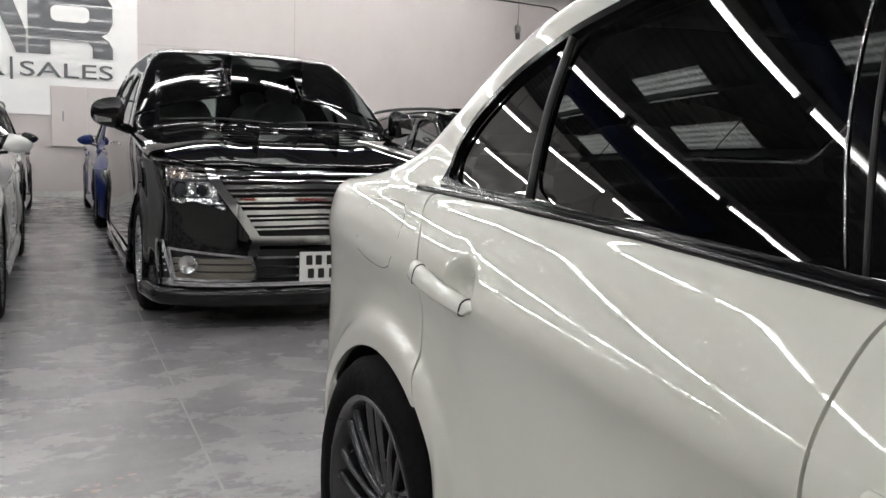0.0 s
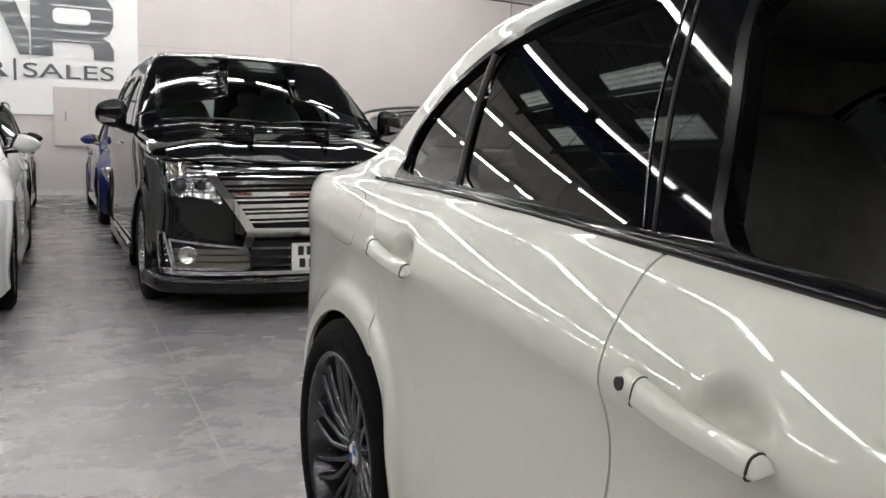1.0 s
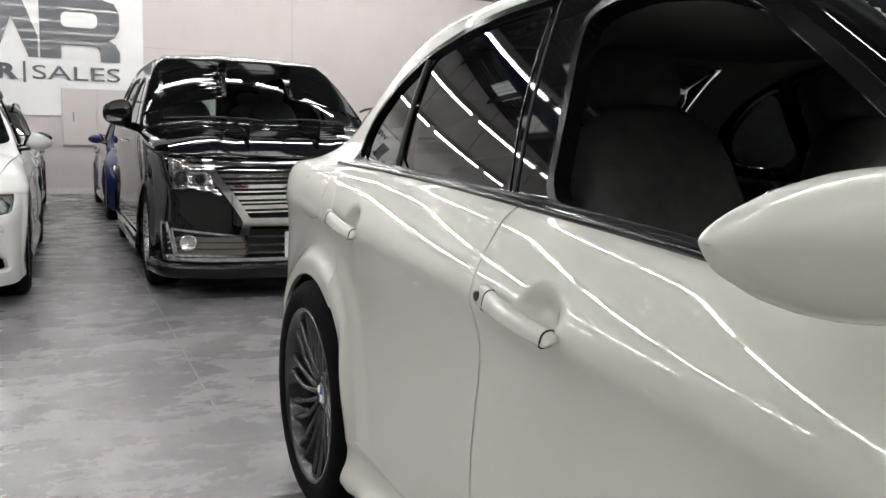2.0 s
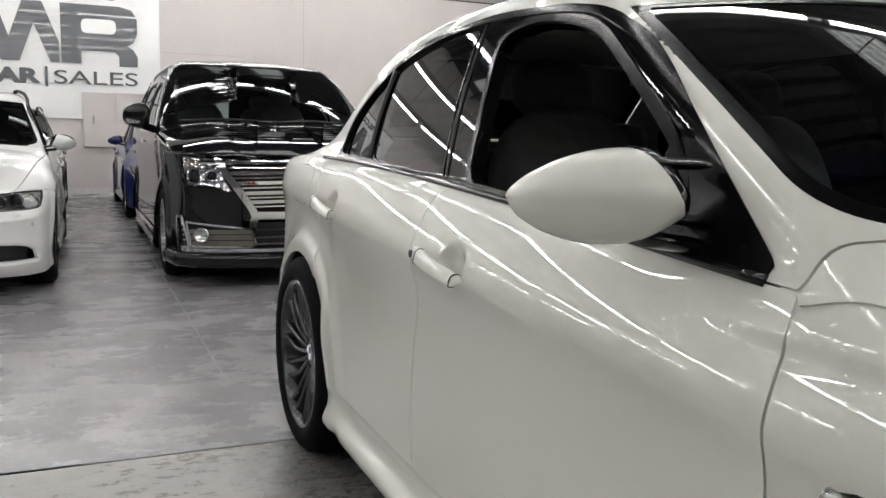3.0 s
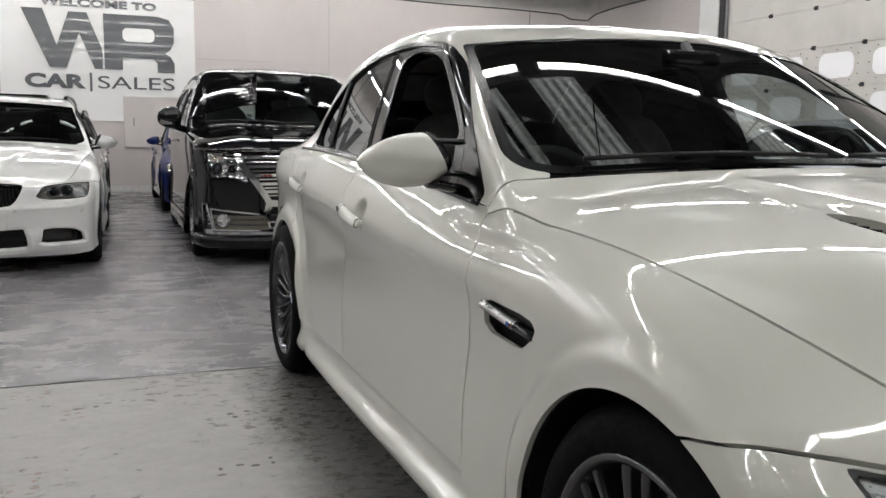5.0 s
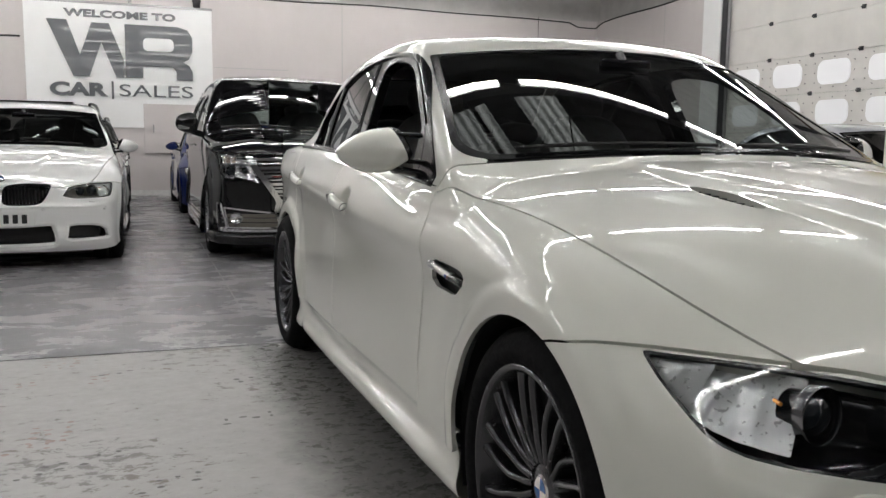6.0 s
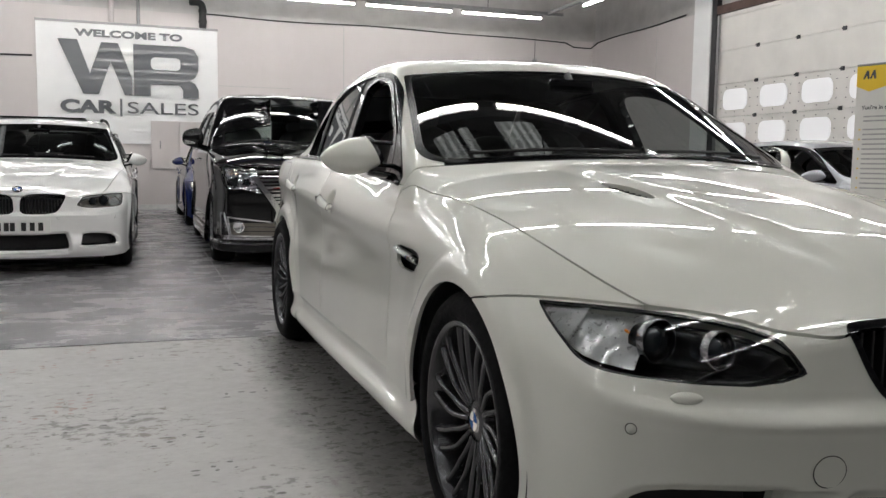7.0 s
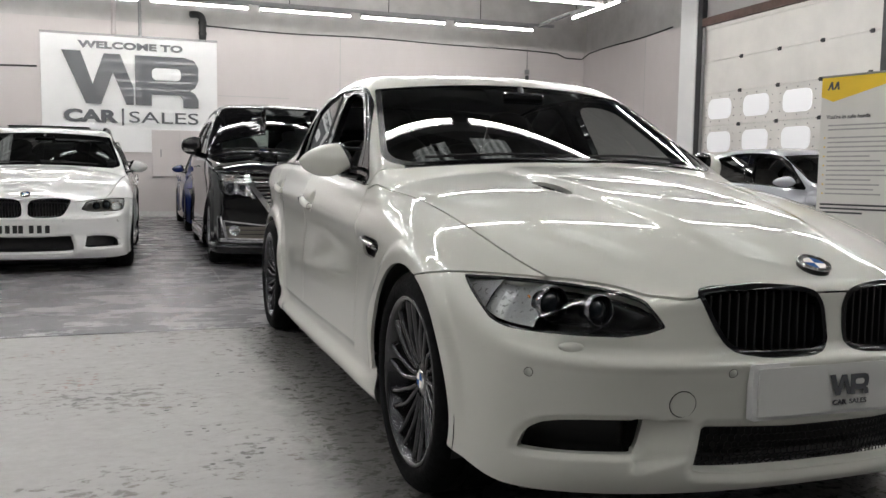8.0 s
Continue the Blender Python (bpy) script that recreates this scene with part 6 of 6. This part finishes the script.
V_LAMP = [(57, 0.966), (54.5, 0.86), (52, 0.789), (48, 0.735), (43.5, 0.720), (41, 0.738), (30, 0.686), (33, 0.786), (35.5, 0.856), (38, 0.918), (44, 0.948)]
V_GRILLE = [(34.2, 0.912), (31, 0.817), (26, 0.698), (22, 0.589), (20.5, 0.545), (-20.5, 0.545), (-22, 0.589), (-26, 0.698), (-31, 0.817), (-34.2, 0.912), (-15, 0.922), (15, 0.922)]
V_EDGE = curve((0.44, 21.5), (0.545, 20.5), (0.589, 22), (0.698, 26), (0.817, 31), (0.915, 34.4))
V_INTAKE = [(21.5, 0.478), (23, 0.31), (-23, 0.31), (-21.5, 0.478)]
V_FOG = [(47.5, 0.478), (23.4, 0.432), (21.6, 0.325), (24, 0.305), (45.5, 0.308)]
V_LED = [(53, 0.512), (49.5, 0.515), (46, 0.305), (51.5, 0.295)]


def van_field(P):
    X, y, z = np.abs(P[..., 0]), P[..., 1], P[..., 2]
    up = np.clip(z - 1.02, 0, None)
    rf, rr = np.hypot(y, z - 0.34), np.hypot(y - 2.97, z - 0.34)
    w = V_HALF(y) - 0.40 * up ** 1.5 - 0.02 * np.sin(np.pi * np.clip((0.95 - z) / 0.5, 0, 1)) + 0.018 * (1 - step(rf, 0.37, 0.5)) + 0.015 * (1 - step(rr, 0.37, 0.5))
    side = X - w
    hood = z - (V_HOOD(y) - 0.06 * (X / 0.86) ** 3 + 0.012 * step(X, 0.30, 0.50) * (1 - step(X, 0.5, 0.84)))
    ny = np.clip((-0.35 - y) / V_NOSE(z), 0, None)
    nose = (((X / 0.93) ** 3 + ny ** 3) ** (1 / 3) - 1) * 0.7
    low = smax(smax(side, hood, 0.04), nose, 0.03)
    zs = np.maximum(z, 1.08) - 1.172
    ws = (0.13 + zs * 1.355 + 0.30 * zs * np.abs(zs) + 0.32 * X * X - y) * 0.5
    roof = z - (V_ROOF(y) - 0.07 * X * X)
    back = y - (3.98 - 0.12 * np.clip(z - 0.9, 0, None) - 0.12 * X * X)
    cab = smax(smax(smax(side, roof, 0.09), ws, 0.03), back, 0.06)
    cab = smax(cab, 0.15 - z, 0.01)
    return smin(smax(low, y - 1.6, 0.01), cab, 0.02)


def polar(poly, ph, z, k=0.0158):
    return within([(a * k, b) for a, b in poly], ph * k, z)


def build_van(root):
    M_CABIN, M_SEAT = M_VANTRIM, M_VANTRIM
    F, B = van_field, M_PAINT_BLACK
    # bonnet
    p = lid_rays(F, -0.92, 0.92, -0.95, 0.75, 120, 110, 0, 0.55)
    hood = hull(p.X - 0.80 - 0.06 * step(p.y, -0.6, 0.2), p.y - (0.11 + 0.30 * p.X ** 2), 0.935 + 0.035 * step(np.abs(p.phi), 36, 52) - p.z)
    p.cut("bonnet", hood + 0.003, B, root, 1, 0.02)
    # wings, doors and quarters
    p = side_rays(F, -0.75, 4.0, 0.16, 1.80, 0.016)
    arch = hull(0.385 - np.hypot(p.y, p.z - 0.345)), hull(0.385 - np.hypot(p.y - 2.97, p.z - 0.345))
    win1 = within(soften([(0.62, 1.16), (0.86, 1.36), (1.08, 1.52), (1.55, 1.56), (1.55, 1.14), (0.9, 1.12)], 1), p.y, p.z)
    win2 = within(soften([(1.64, 1.14), (1.64, 1.565), (2.62, 1.57), (2.62, 1.15)], 1), p.y, p.z)
    win3 = within(soften([(2.72, 1.15), (2.72, 1.57), (3.45, 1.55), (3.68, 1.36), (3.62, 1.18)], 1), p.y, p.z)
    door1 = hull(0.52 + 0.1 * (0.6 - p.z) - p.y, p.y - 1.595, 0.30 - p.z, p.z - 1.66)
    door2 = hull(1.602 - p.y, p.y - 2.66, 0.30 - p.z, p.z - 1.66, arch[1] + 0.02)
    for s in (-1, 1):
        glassz = hull(-win1, -win2, -win3)
        p.cut("front_wing", hull(p.y - 0.512 - 0.1 * (0.6 - p.z), arch[0], 0.24 - p.z, p.z - 1.19, -0.46 - p.y, -p.X), B, root, s)
        d1 = p.cut("front_door", hull(door1 + 0.003, glassz), B, root, s)
        d2 = p.cut("sliding_door", hull(door2 + 0.003, glassz), B, root, s)
        p.cut("rear_quarter", hull(2.664 - p.y, arch[1], 0.26 - p.z, glassz, p.z - 1.66), B, root, s)
        for nm, d in (("front_glass", win1), ("sliding_glass", win2), ("quarter_glass", win3)):
            me = skin(nm, p.P - p.N * 0.008, d - 0.01, M_VANGLASS, p.N, s, 0)
            part(nm, me, M_VANGLASS, root, "dark side window")
            part("window_seal", skin("window_seal", p.P, hull(np.abs(d) - 0.010), M_RUBBER, p.N, s, 0.01, 0.003), M_RUBBER, root)
        for y in (1.50, 1.72):
            sec = [[(s * (0.930 + 0.022 * math.sin(math.pi * t) ** 0.6 - 0.012 * (1 - math.cos(c)) / 2), y + (0.2 * t if y > 1.6 else -0.2 * t), 1.02 + 0.012 * math.sin(c)) for c in np.linspace(0, 2 * math.pi, 8, endpoint=False)] for t in np.linspace(0, 1, 9)]
            part("door_handle", ringmesh("door_handle", sec, M_CHROME, True, True, True), M_CHROME, d1 if y < 1.6 else d2, "chrome pull handle")
        sec = [[(s * 0.90, y, 0.31), (s * 0.945, y, 0.295), (s * 0.95, y, 0.20), (s * 0.93, y, 0.155), (s * 0.80, y, 0.15)] for y in np.linspace(0.42, 2.55, 30)]
        part("side_skirt", ringmesh("side_skirt", sec, B, False, True), B, root, "gloss black side skirt")
        part("skirt_strip", box(s * 0.935, 0.45, 0.30, s * 0.952, 2.5, 0.318), M_CHROME, root, "thin chrome skirt strip")
    # roof and pillars
    p = hoop_rays(F, 0.08, 4.05, 8, 90, 190, 110, 0.0, 0.95)
    ws_in = hull(p.X - (0.765 - 0.16 * (p.z - 1.2)), p.z - (1.655 - 0.05 * p.X ** 2), p.y - 1.6)
    pil = hull(0.50 + 0.1 * (0.6 - p.z) - p.y, p.z - 1.655, 0.5 - p.X)
    back = hull(3.78 - p.y, p.X - 0.70, 1.10 - p.z, p.z - 1.62)
    for s in (-1, 1):
        p.cut("roof_shell", hull(-ws_in, -pil, -back, 1.16 - p.z + 0.0 * p.y), B, root, s)
    w = lid_rays(F, -0.86, 0.86, 0.05, 1.35, 100, 100, 0, 0.95)
    we = hull(w.X - (0.765 - 0.16 * (w.z - 1.2)), w.z - (1.655 - 0.05 * w.X ** 2), (0.115 + 0.30 * w.X ** 2) - w.y)
    w.cut("windscreen", we + 0.004, M_VANGLASS, root, 1, 0.0, -0.004, "clear windscreen")
    w.cut("windscreen_border", hull(we, -0.03 - we), M_GLOSS, root, 1, 0.004, 0.0)
    p = nose_rays(lambda Q: van_field(Q * np.array([1, -1, 1]) + np.array([0, 2.4, 0])), -40, 40, 1.0, 1.7, 60, 50)
    q = skin("tailgate_glass", p.P * np.array([1, -1, 1]) + np.array([0, 2.4, 0]), hull(p.X - 0.66, 1.12 - p.z, p.z - 1.60), M_VANGLASS, p.N * np.array([1, -1, 1]), 1, 0)
    part("tailgate_glass", q, M_VANGLASS, root)
    q = skin("tailgate", p.P * np.array([1, -1, 1]) + np.array([0, 2.4, 0]), hull(-hull(p.X - 0.66, 1.12 - p.z, p.z - 1.60), p.X - 0.88), B, p.N * np.array([1, -1, 1]), 1, 0.02)
    part("tailgate", q, B, root)
    part("tailgate_lower", box(-0.86, 3.86, 0.25, 0.86, 3.94, 1.01), B, root, bevel=0.03)
    # face: bumper skin with lamps, grille and intakes
    p = nose_rays(F, -88, 88, 0.165, 0.99, 300, 130)
    ph = np.abs(p.phi)
    lamp, gril, intake = polar(V_LAMP, ph, p.z), polar(V_GRILLE, p.phi, p.z), polar(V_INTAKE, p.phi, p.z)
    fog, led = polar(V_FOG, ph, p.z), polar(V_LED, ph, p.z)
    top = p.z - (0.935 + 0.035 * step(ph, 36, 52))
    lipline = 0.262 - p.z
    archc = 0.385 - np.hypot(p.y, p.z - 0.345)
    face = p.cut("front_bumper", hull(top + 0.002, -lamp, -gril, -intake, -fog, -led, lipline, archc, p.y + 0.455), B, root, 1, 0.03)
    bulge = 0.010 + 0.034 * np.sin(np.pi * np.clip((p.z - 0.150) / 0.112, 0, 1)) ** 0.8 + 0.010 * step(p.z, 0.222, 0.232)
    lip = skin("front_lip", p.P + p.N * bulge[..., None], hull(p.z - 0.260, archc, p.y + 0.42, 0.168 - p.z), B, p.N, 1, 0.03)
    part("front_lip", lip, B, root, "gloss black sculpted lower lip")
    p.cut("lip_strip", hull(np.abs(p.z - 0.283 + 0.0 * ph) - 0.011, ph - 52), M_CHROME, root, 1, 0.01, 0.010, "chrome strip along the bumper foot")
    part("grille_backing", skin("grille_backing", p.P - p.N * 0.07, hull(polar(V_GRILLE, p.phi, p.z) - 0.03) , M_BLACK, p.N, 1, 0), M_BLACK, root)
    part("intake_backing", skin("intake_backing", p.P - p.N * 0.06, intake - 0.03, M_BLACK, p.N, 1, 0), M_BLACK, root)
    for s in (-1, 1):
        gr = p.cut("grille_frame", np.maximum(hull(ph - V_EDGE(p.z) - 3.4, V_EDGE(p.z) - ph, 0.44 - p.z, p.z - 0.918) * 0.0158, -s * p.P[..., 0]), M_CHROME, root, 1, 0.03, 0.010, "broad chrome arm of the grille's V frame")
    inside = (ph - V_EDGE(p.z)) * 0.0158
    for z in (0.895, 0.823, 0.752, 0.682, 0.619):
        part("grille_slat", skin("grille_slat", p.P, hull(np.abs(p.z - z - 0.0004 * (30 - ph)) - 0.0125, inside), M_CHROME, p.N, 1, 0.03, 0.004), M_CHROME, gr, "chrome grille slat")
        part("grille_line", skin("grille_line", p.P, hull(np.abs(p.z - z + 0.034 - 0.0004 * (30 - ph)) - 0.0055, inside), M_CHROME, p.N, 1, 0.02, -0.018), M_CHROME, gr)
    part("bumper_bar", skin("bumper_bar", p.P, hull(np.abs(p.z - 0.528) - 0.027, ph - 21.5), M_CHROME, p.N, 1, 0.03, 0.016), M_CHROME, gr, "thick chrome bar over the plate")
    for z in (0.43, 0.375, 0.325):
        part("intake_bar", skin("intake_bar", p.P, hull(np.abs(p.z - z) - 0.007, ph - 22), M_CHROME, p.N, 1, 0.02, -0.012), M_CHROME, gr)
    M_STEPS = Nodes("bright_grey_trim", (0.27, 0.25, 0.22), 0.28, 0.85).m
    for s in (-1, 1):
        on = np.where(p.P[..., 0] * s > 0, -1.0, 1.0)
        steps = part("fog_surround", skin("fog_surround", p.P, hull(np.abs(fog) - 0.007, on), M_CHROME, p.N, 1, 0.02, 0.008), M_CHROME, root, "chrome framed fog lamp surround")
        part("surround_well", skin("surround_well", p.P, hull(fog - 0.004, on), M_BLACK, p.N, 1, 0, -0.022), M_BLACK, steps)
        for z0, z1 in ((0.312, 0.346), (0.354, 0.387), (0.395, 0.424)):
            part("surround_step", skin("surround_step", p.P, hull(fog + 0.006, z0 - p.z, p.z - z1, on), M_STEPS, p.N, 1, 0.016, -0.004), M_STEPS, steps, "bright grey level bar")
        lf = part("running_lamp", skin("running_lamp", p.P, hull(np.abs(led) - 0.009, on), M_CHROME, p.N, 1, 0.02, 0.010), M_CHROME, root, "upright running lamp in a chrome frame")
        part("lamp_well", skin("lamp_well", p.P, hull(led, on), M_BLACK, p.N, 1, 0, -0.02), M_BLACK, lf)
        for z in (0.35, 0.385, 0.42, 0.455):
            O = shoot(F, np.array([[0, 0, z]], float), np.array([[s * math.sin(radians(49.8 + (z - 0.4) * 12)), -math.cos(radians(49.8 + (z - 0.4) * 12)), 0]]), 1.3, -0.012)[0]
            part("diode", cushion(O[0], O[1], O[2], 0.010, 0.006, 0.010, 0, 2), M_REFLECT, lf, smooth=True)
        O = shoot(F, np.array([[0, 0, 0.388]], float), np.array([[s * math.sin(radians(41.6)), -math.cos(radians(41.6)), 0]]), 1.3, 0.0)[0]
        qm = Matrix.Translation(O) @ Vector((s * 0.45, -1, 0)).to_track_quat("-X", "Z").to_matrix().to_4x4()
        for nm, prof, mt in (("fog_lamp", [(0.01, 1e-4), (0.0, 0.02), (-0.012, 0.040), (-0.016, 0.044)], M_REFLECT), ("fog_ring", [(-0.010, 0.043), (-0.022, 0.049), (-0.008, 0.056)], M_CHROME)):
            o = part(nm, turned(nm, prof, mt, 28), mt, steps)
            o.matrix_basis = qm
        # headlamp
        lens = part("headlamp", skin("headlamp", p.P, hull(lamp + 0.002, on), M_LENS, p.N, 1, 0.0, -0.001), M_LENS, root, "clear headlamp with chrome inside")
        part("lamp_rim", skin("lamp_rim", p.P, hull(lamp, -0.006 - lamp, on), M_LAMPDARK, p.N, 1, 0.02), M_LAMPDARK, lens)
        part("lamp_bowl", skin("lamp_bowl", p.P - p.N * (0.030 + 0.010 * np.mod(ph, 3.0) / 3.0 + 0.012 * np.mod(p.z, 0.045) / 0.045)[..., None], hull(lamp - 0.004, on), M_BOWL, p.N, 1, 0), M_BOWL, lens, "chrome lamp bowl")
        part("lamp_divider", skin("lamp_divider", p.P - p.N * 0.02, hull(lamp + 0.004, np.abs(p.z - 0.855) - 0.008, on), M_CHROME, p.N, 1, 0.02), M_CHROME, lens)
        part("indicator", skin("indicator", p.P - p.N * 0.04, hull(lamp + 0.012, 0.868 - p.z, np.abs(ph - 46.5) * 0.0158 - 0.055, on), M_AMBERGLASS, p.N, 1, 0), M_AMBERGLASS, lens, "orange indicator reflector")
        for ph_, rr in ((45.0, 0.052), (38.6, 0.034)):
            O = shoot(F, np.array([[0, 0, 0.797]], float), np.array([[s * math.sin(radians(ph_)), -math.cos(radians(ph_)), 0]]), 1.3, -0.03)[0]
            qm = Matrix.Translation(O) @ Vector((s * 0.3, -1, 0.0)).to_track_quat("-X", "Z").to_matrix().to_4x4()
            o = part("projector_ring", turned("projector_ring", [(0.02, rr * 1.1), (-0.006, rr * 1.06), (-0.008, rr * 0.98), (0.004, rr * 0.86)], M_CHROME, 32), M_CHROME, lens)
            o.matrix_basis = qm
            o = part("projector", turned("projector", [(0.012 - 0.022 * math.cos(a), rr * 0.84 * math.sin(a) + 1e-4) for a in np.linspace(0, math.pi / 2, 7)], M_PROJECTOR, 28), M_PROJECTOR, lens)
            o.matrix_basis = qm
        # mirror
        bm = bmesh.new()
        bmesh.ops.create_uvsphere(bm, u_segments=28, v_segments=16, radius=1)
        for v in bm.verts:
            x, y, z = [math.copysign(abs(c) ** 0.72, c) for c in v.co]
            v.co = (s * (1.045 + 0.105 * x), 0.52 + y * (0.085 if y < 0 else 0.04) + 0.02 * x, 1.232 + 0.098 * z - 0.02 * x * z)
        bmesh.ops.recalc_face_normals(bm, faces=bm.faces)
        mi = part("door_mirror", bm, B, root, "gloss black door mirror", smooth=True)
        part("mirror_arm", rod((s * 0.86, 0.56, 1.11), (s * 0.99, 0.52, 1.15), 0.035, seg=12, r2=0.03), M_GLOSS, mi)
        part("repeater", slab([(-0.055, 0.0), (0.05, -0.022), (0.05, -0.04), (-0.05, -0.045)], 0.006, Matrix.Translation((s * 1.075, 0.432, 1.21)) @ UPRIGHT), M_REFLECT, mi, "bright side repeater")
    plate(root, (0.02, -0.925, 0.378), 0.28, 0.17, [(0.038, (-0.085, -0.03, 0.035, 0.09)), (-0.038, (-0.075, -0.015, 0.05))], (0.036, 0.055))
    # wheels, floor, cabin
    for y in (0.0, 2.97):
        base = make_wheel(0.242, 0.345, 0.225, M_SILVER, 8, "straight")
        place_wheel(base, root, 0.795, y, 0.345, -1)
        o = copy_thing(base, Matrix.Translation((0.795, y, 0.345)) @ Matrix.Rotation(math.pi, 4, "Z"))
        o.parent = root
        for s in (-1, 1):
            arc_wall("wheel_well", [(y + 0.40 * math.cos(a), 0.345 + 0.395 * math.sin(a)) for a in np.linspace(-0.4, math.pi + 0.4, 22)], s * 0.55, s * 0.905, M_BLACK, root)
            part("well_wall", box(s * 0.53, y - 0.4, 0.16, s * 0.55, y + 0.4, 0.74), M_BLACK, root)
    part("underbody", box(-0.80, -0.70, 0.18, 0.80, 3.85, 0.24), M_BLACK, root)
    part("engine_bay", box(-0.52, -0.70, 0.24, 0.52, 0.30, 0.85), M_BLACK, root)
    sec = []
    for x in np.linspace(-0.80, 0.80, 17):
        y0 = 0.20 + 0.30 * x * x
        hmp = 0.05 * math.exp(-((x + 0.38) / 0.2) ** 2)
        sec.append([(x, y0, 1.13), (x, 0.62, 1.135 + hmp), (x, 0.85, 1.10 + hmp), (x, 0.92, 0.98), (x, 0.88, 0.60)])
    part("dashboard", ringmesh("dashboard", sec, M_CABIN, False, True), M_CABIN, root)
    part("headliner", box(-0.66, 1.15, 1.675, 0.66, 3.55, 1.69), M_HEADLINER, root, bevel=0.005)
    for x, y in ((-0.40, 1.45), (0.40, 1.45), (-0.40, 2.5), (0.40, 2.5)):
        st = part("seat_cushion", cushion(x, y - 0.12, 0.78, 0.25, 0.27, 0.09, 5), M_SEAT, root, smooth=True)
        part("seat_back", cushion(x, y + 0.20, 1.12, 0.24, 0.08, 0.30, -14, 2.8), M_SEAT, st, smooth=True)
        part("headrest", cushion(x, y + 0.30, 1.46, 0.12, 0.05, 0.075, -10), M_SEAT, st, smooth=True)
    for x0, x1 in ((-0.72, -0.02), (0.02, 0.68)):
        pts = [(x0 + (x1 - x0) * t, 0.15 + 0.32 * (x0 + (x1 - x0) * t) ** 2 + 0.05 * math.sin(math.pi * t), 1.195 + 0.02 * math.sin(math.pi * t)) for t in np.linspace(0, 1, 10)]
        part("wiper", sweep(pts, 0.010, 6), M_SATIN, root, "black wiper blade", smooth=True)


M_VANGLASS = glass("green_tinted_glass", (0.60, 0.67, 0.645), 0.0, ior=1.58)
M_VANTRIM = plain("grey_cabin_cloth", (0.24, 0.24, 0.235), 0.7, 0, 0, 0.15, 14)
M_BOWL = Nodes("bright_lamp_bowl", (0.9, 0.9, 0.91), 0.14, 1.0).m
M_AMBERGLASS = Nodes("amber_reflector", (0.80, 0.60, 0.48), 0.22, 0.8).m
van = thing("people_carrier", "glossy black people carrier with a broad chrome grille", "car", (-0.09, 6.80, 0), group="parked cars")
build_van(van)

# ---- cars parked further off ----


def repaint(src, m, name, label, new_paint, old):
    """A copy of a car in another colour."""
    c = copy_thing(src, m)
    c.name = name
    tagged(c, label)
    for o in c.children_recursive:
        for sl in o.material_slots:
            if sl.material in old:
                sl.link = "OBJECT"
                sl.material = new_paint
    return c


WHITES = (M_PAINT, M_PAINT2)
repaint(estate, pose(-0.15, 11.75, 0), "blue_hatchback", "glossy blue hatchback parked behind the people carrier", M_PAINT_BLUE, WHITES)
repaint(estate, pose(-2.66, 11.60, 0), "dark_estate", "dark car parked behind the white estate", M_PAINT_BLACK, WHITES)
repaint(saloon, pose(6.10, 4.40, 0) @ Matrix.Diagonal((1, 1, 0.93, 1)), "silver_saloon", "silver saloon parked by the sectional door", M_PAINT_SILVER, WHITES)
repaint(estate, pose(2.42, 7.10, 0), "black_estate", "black estate car parked beyond the white saloon", M_PAINT_BLACK, WHITES)
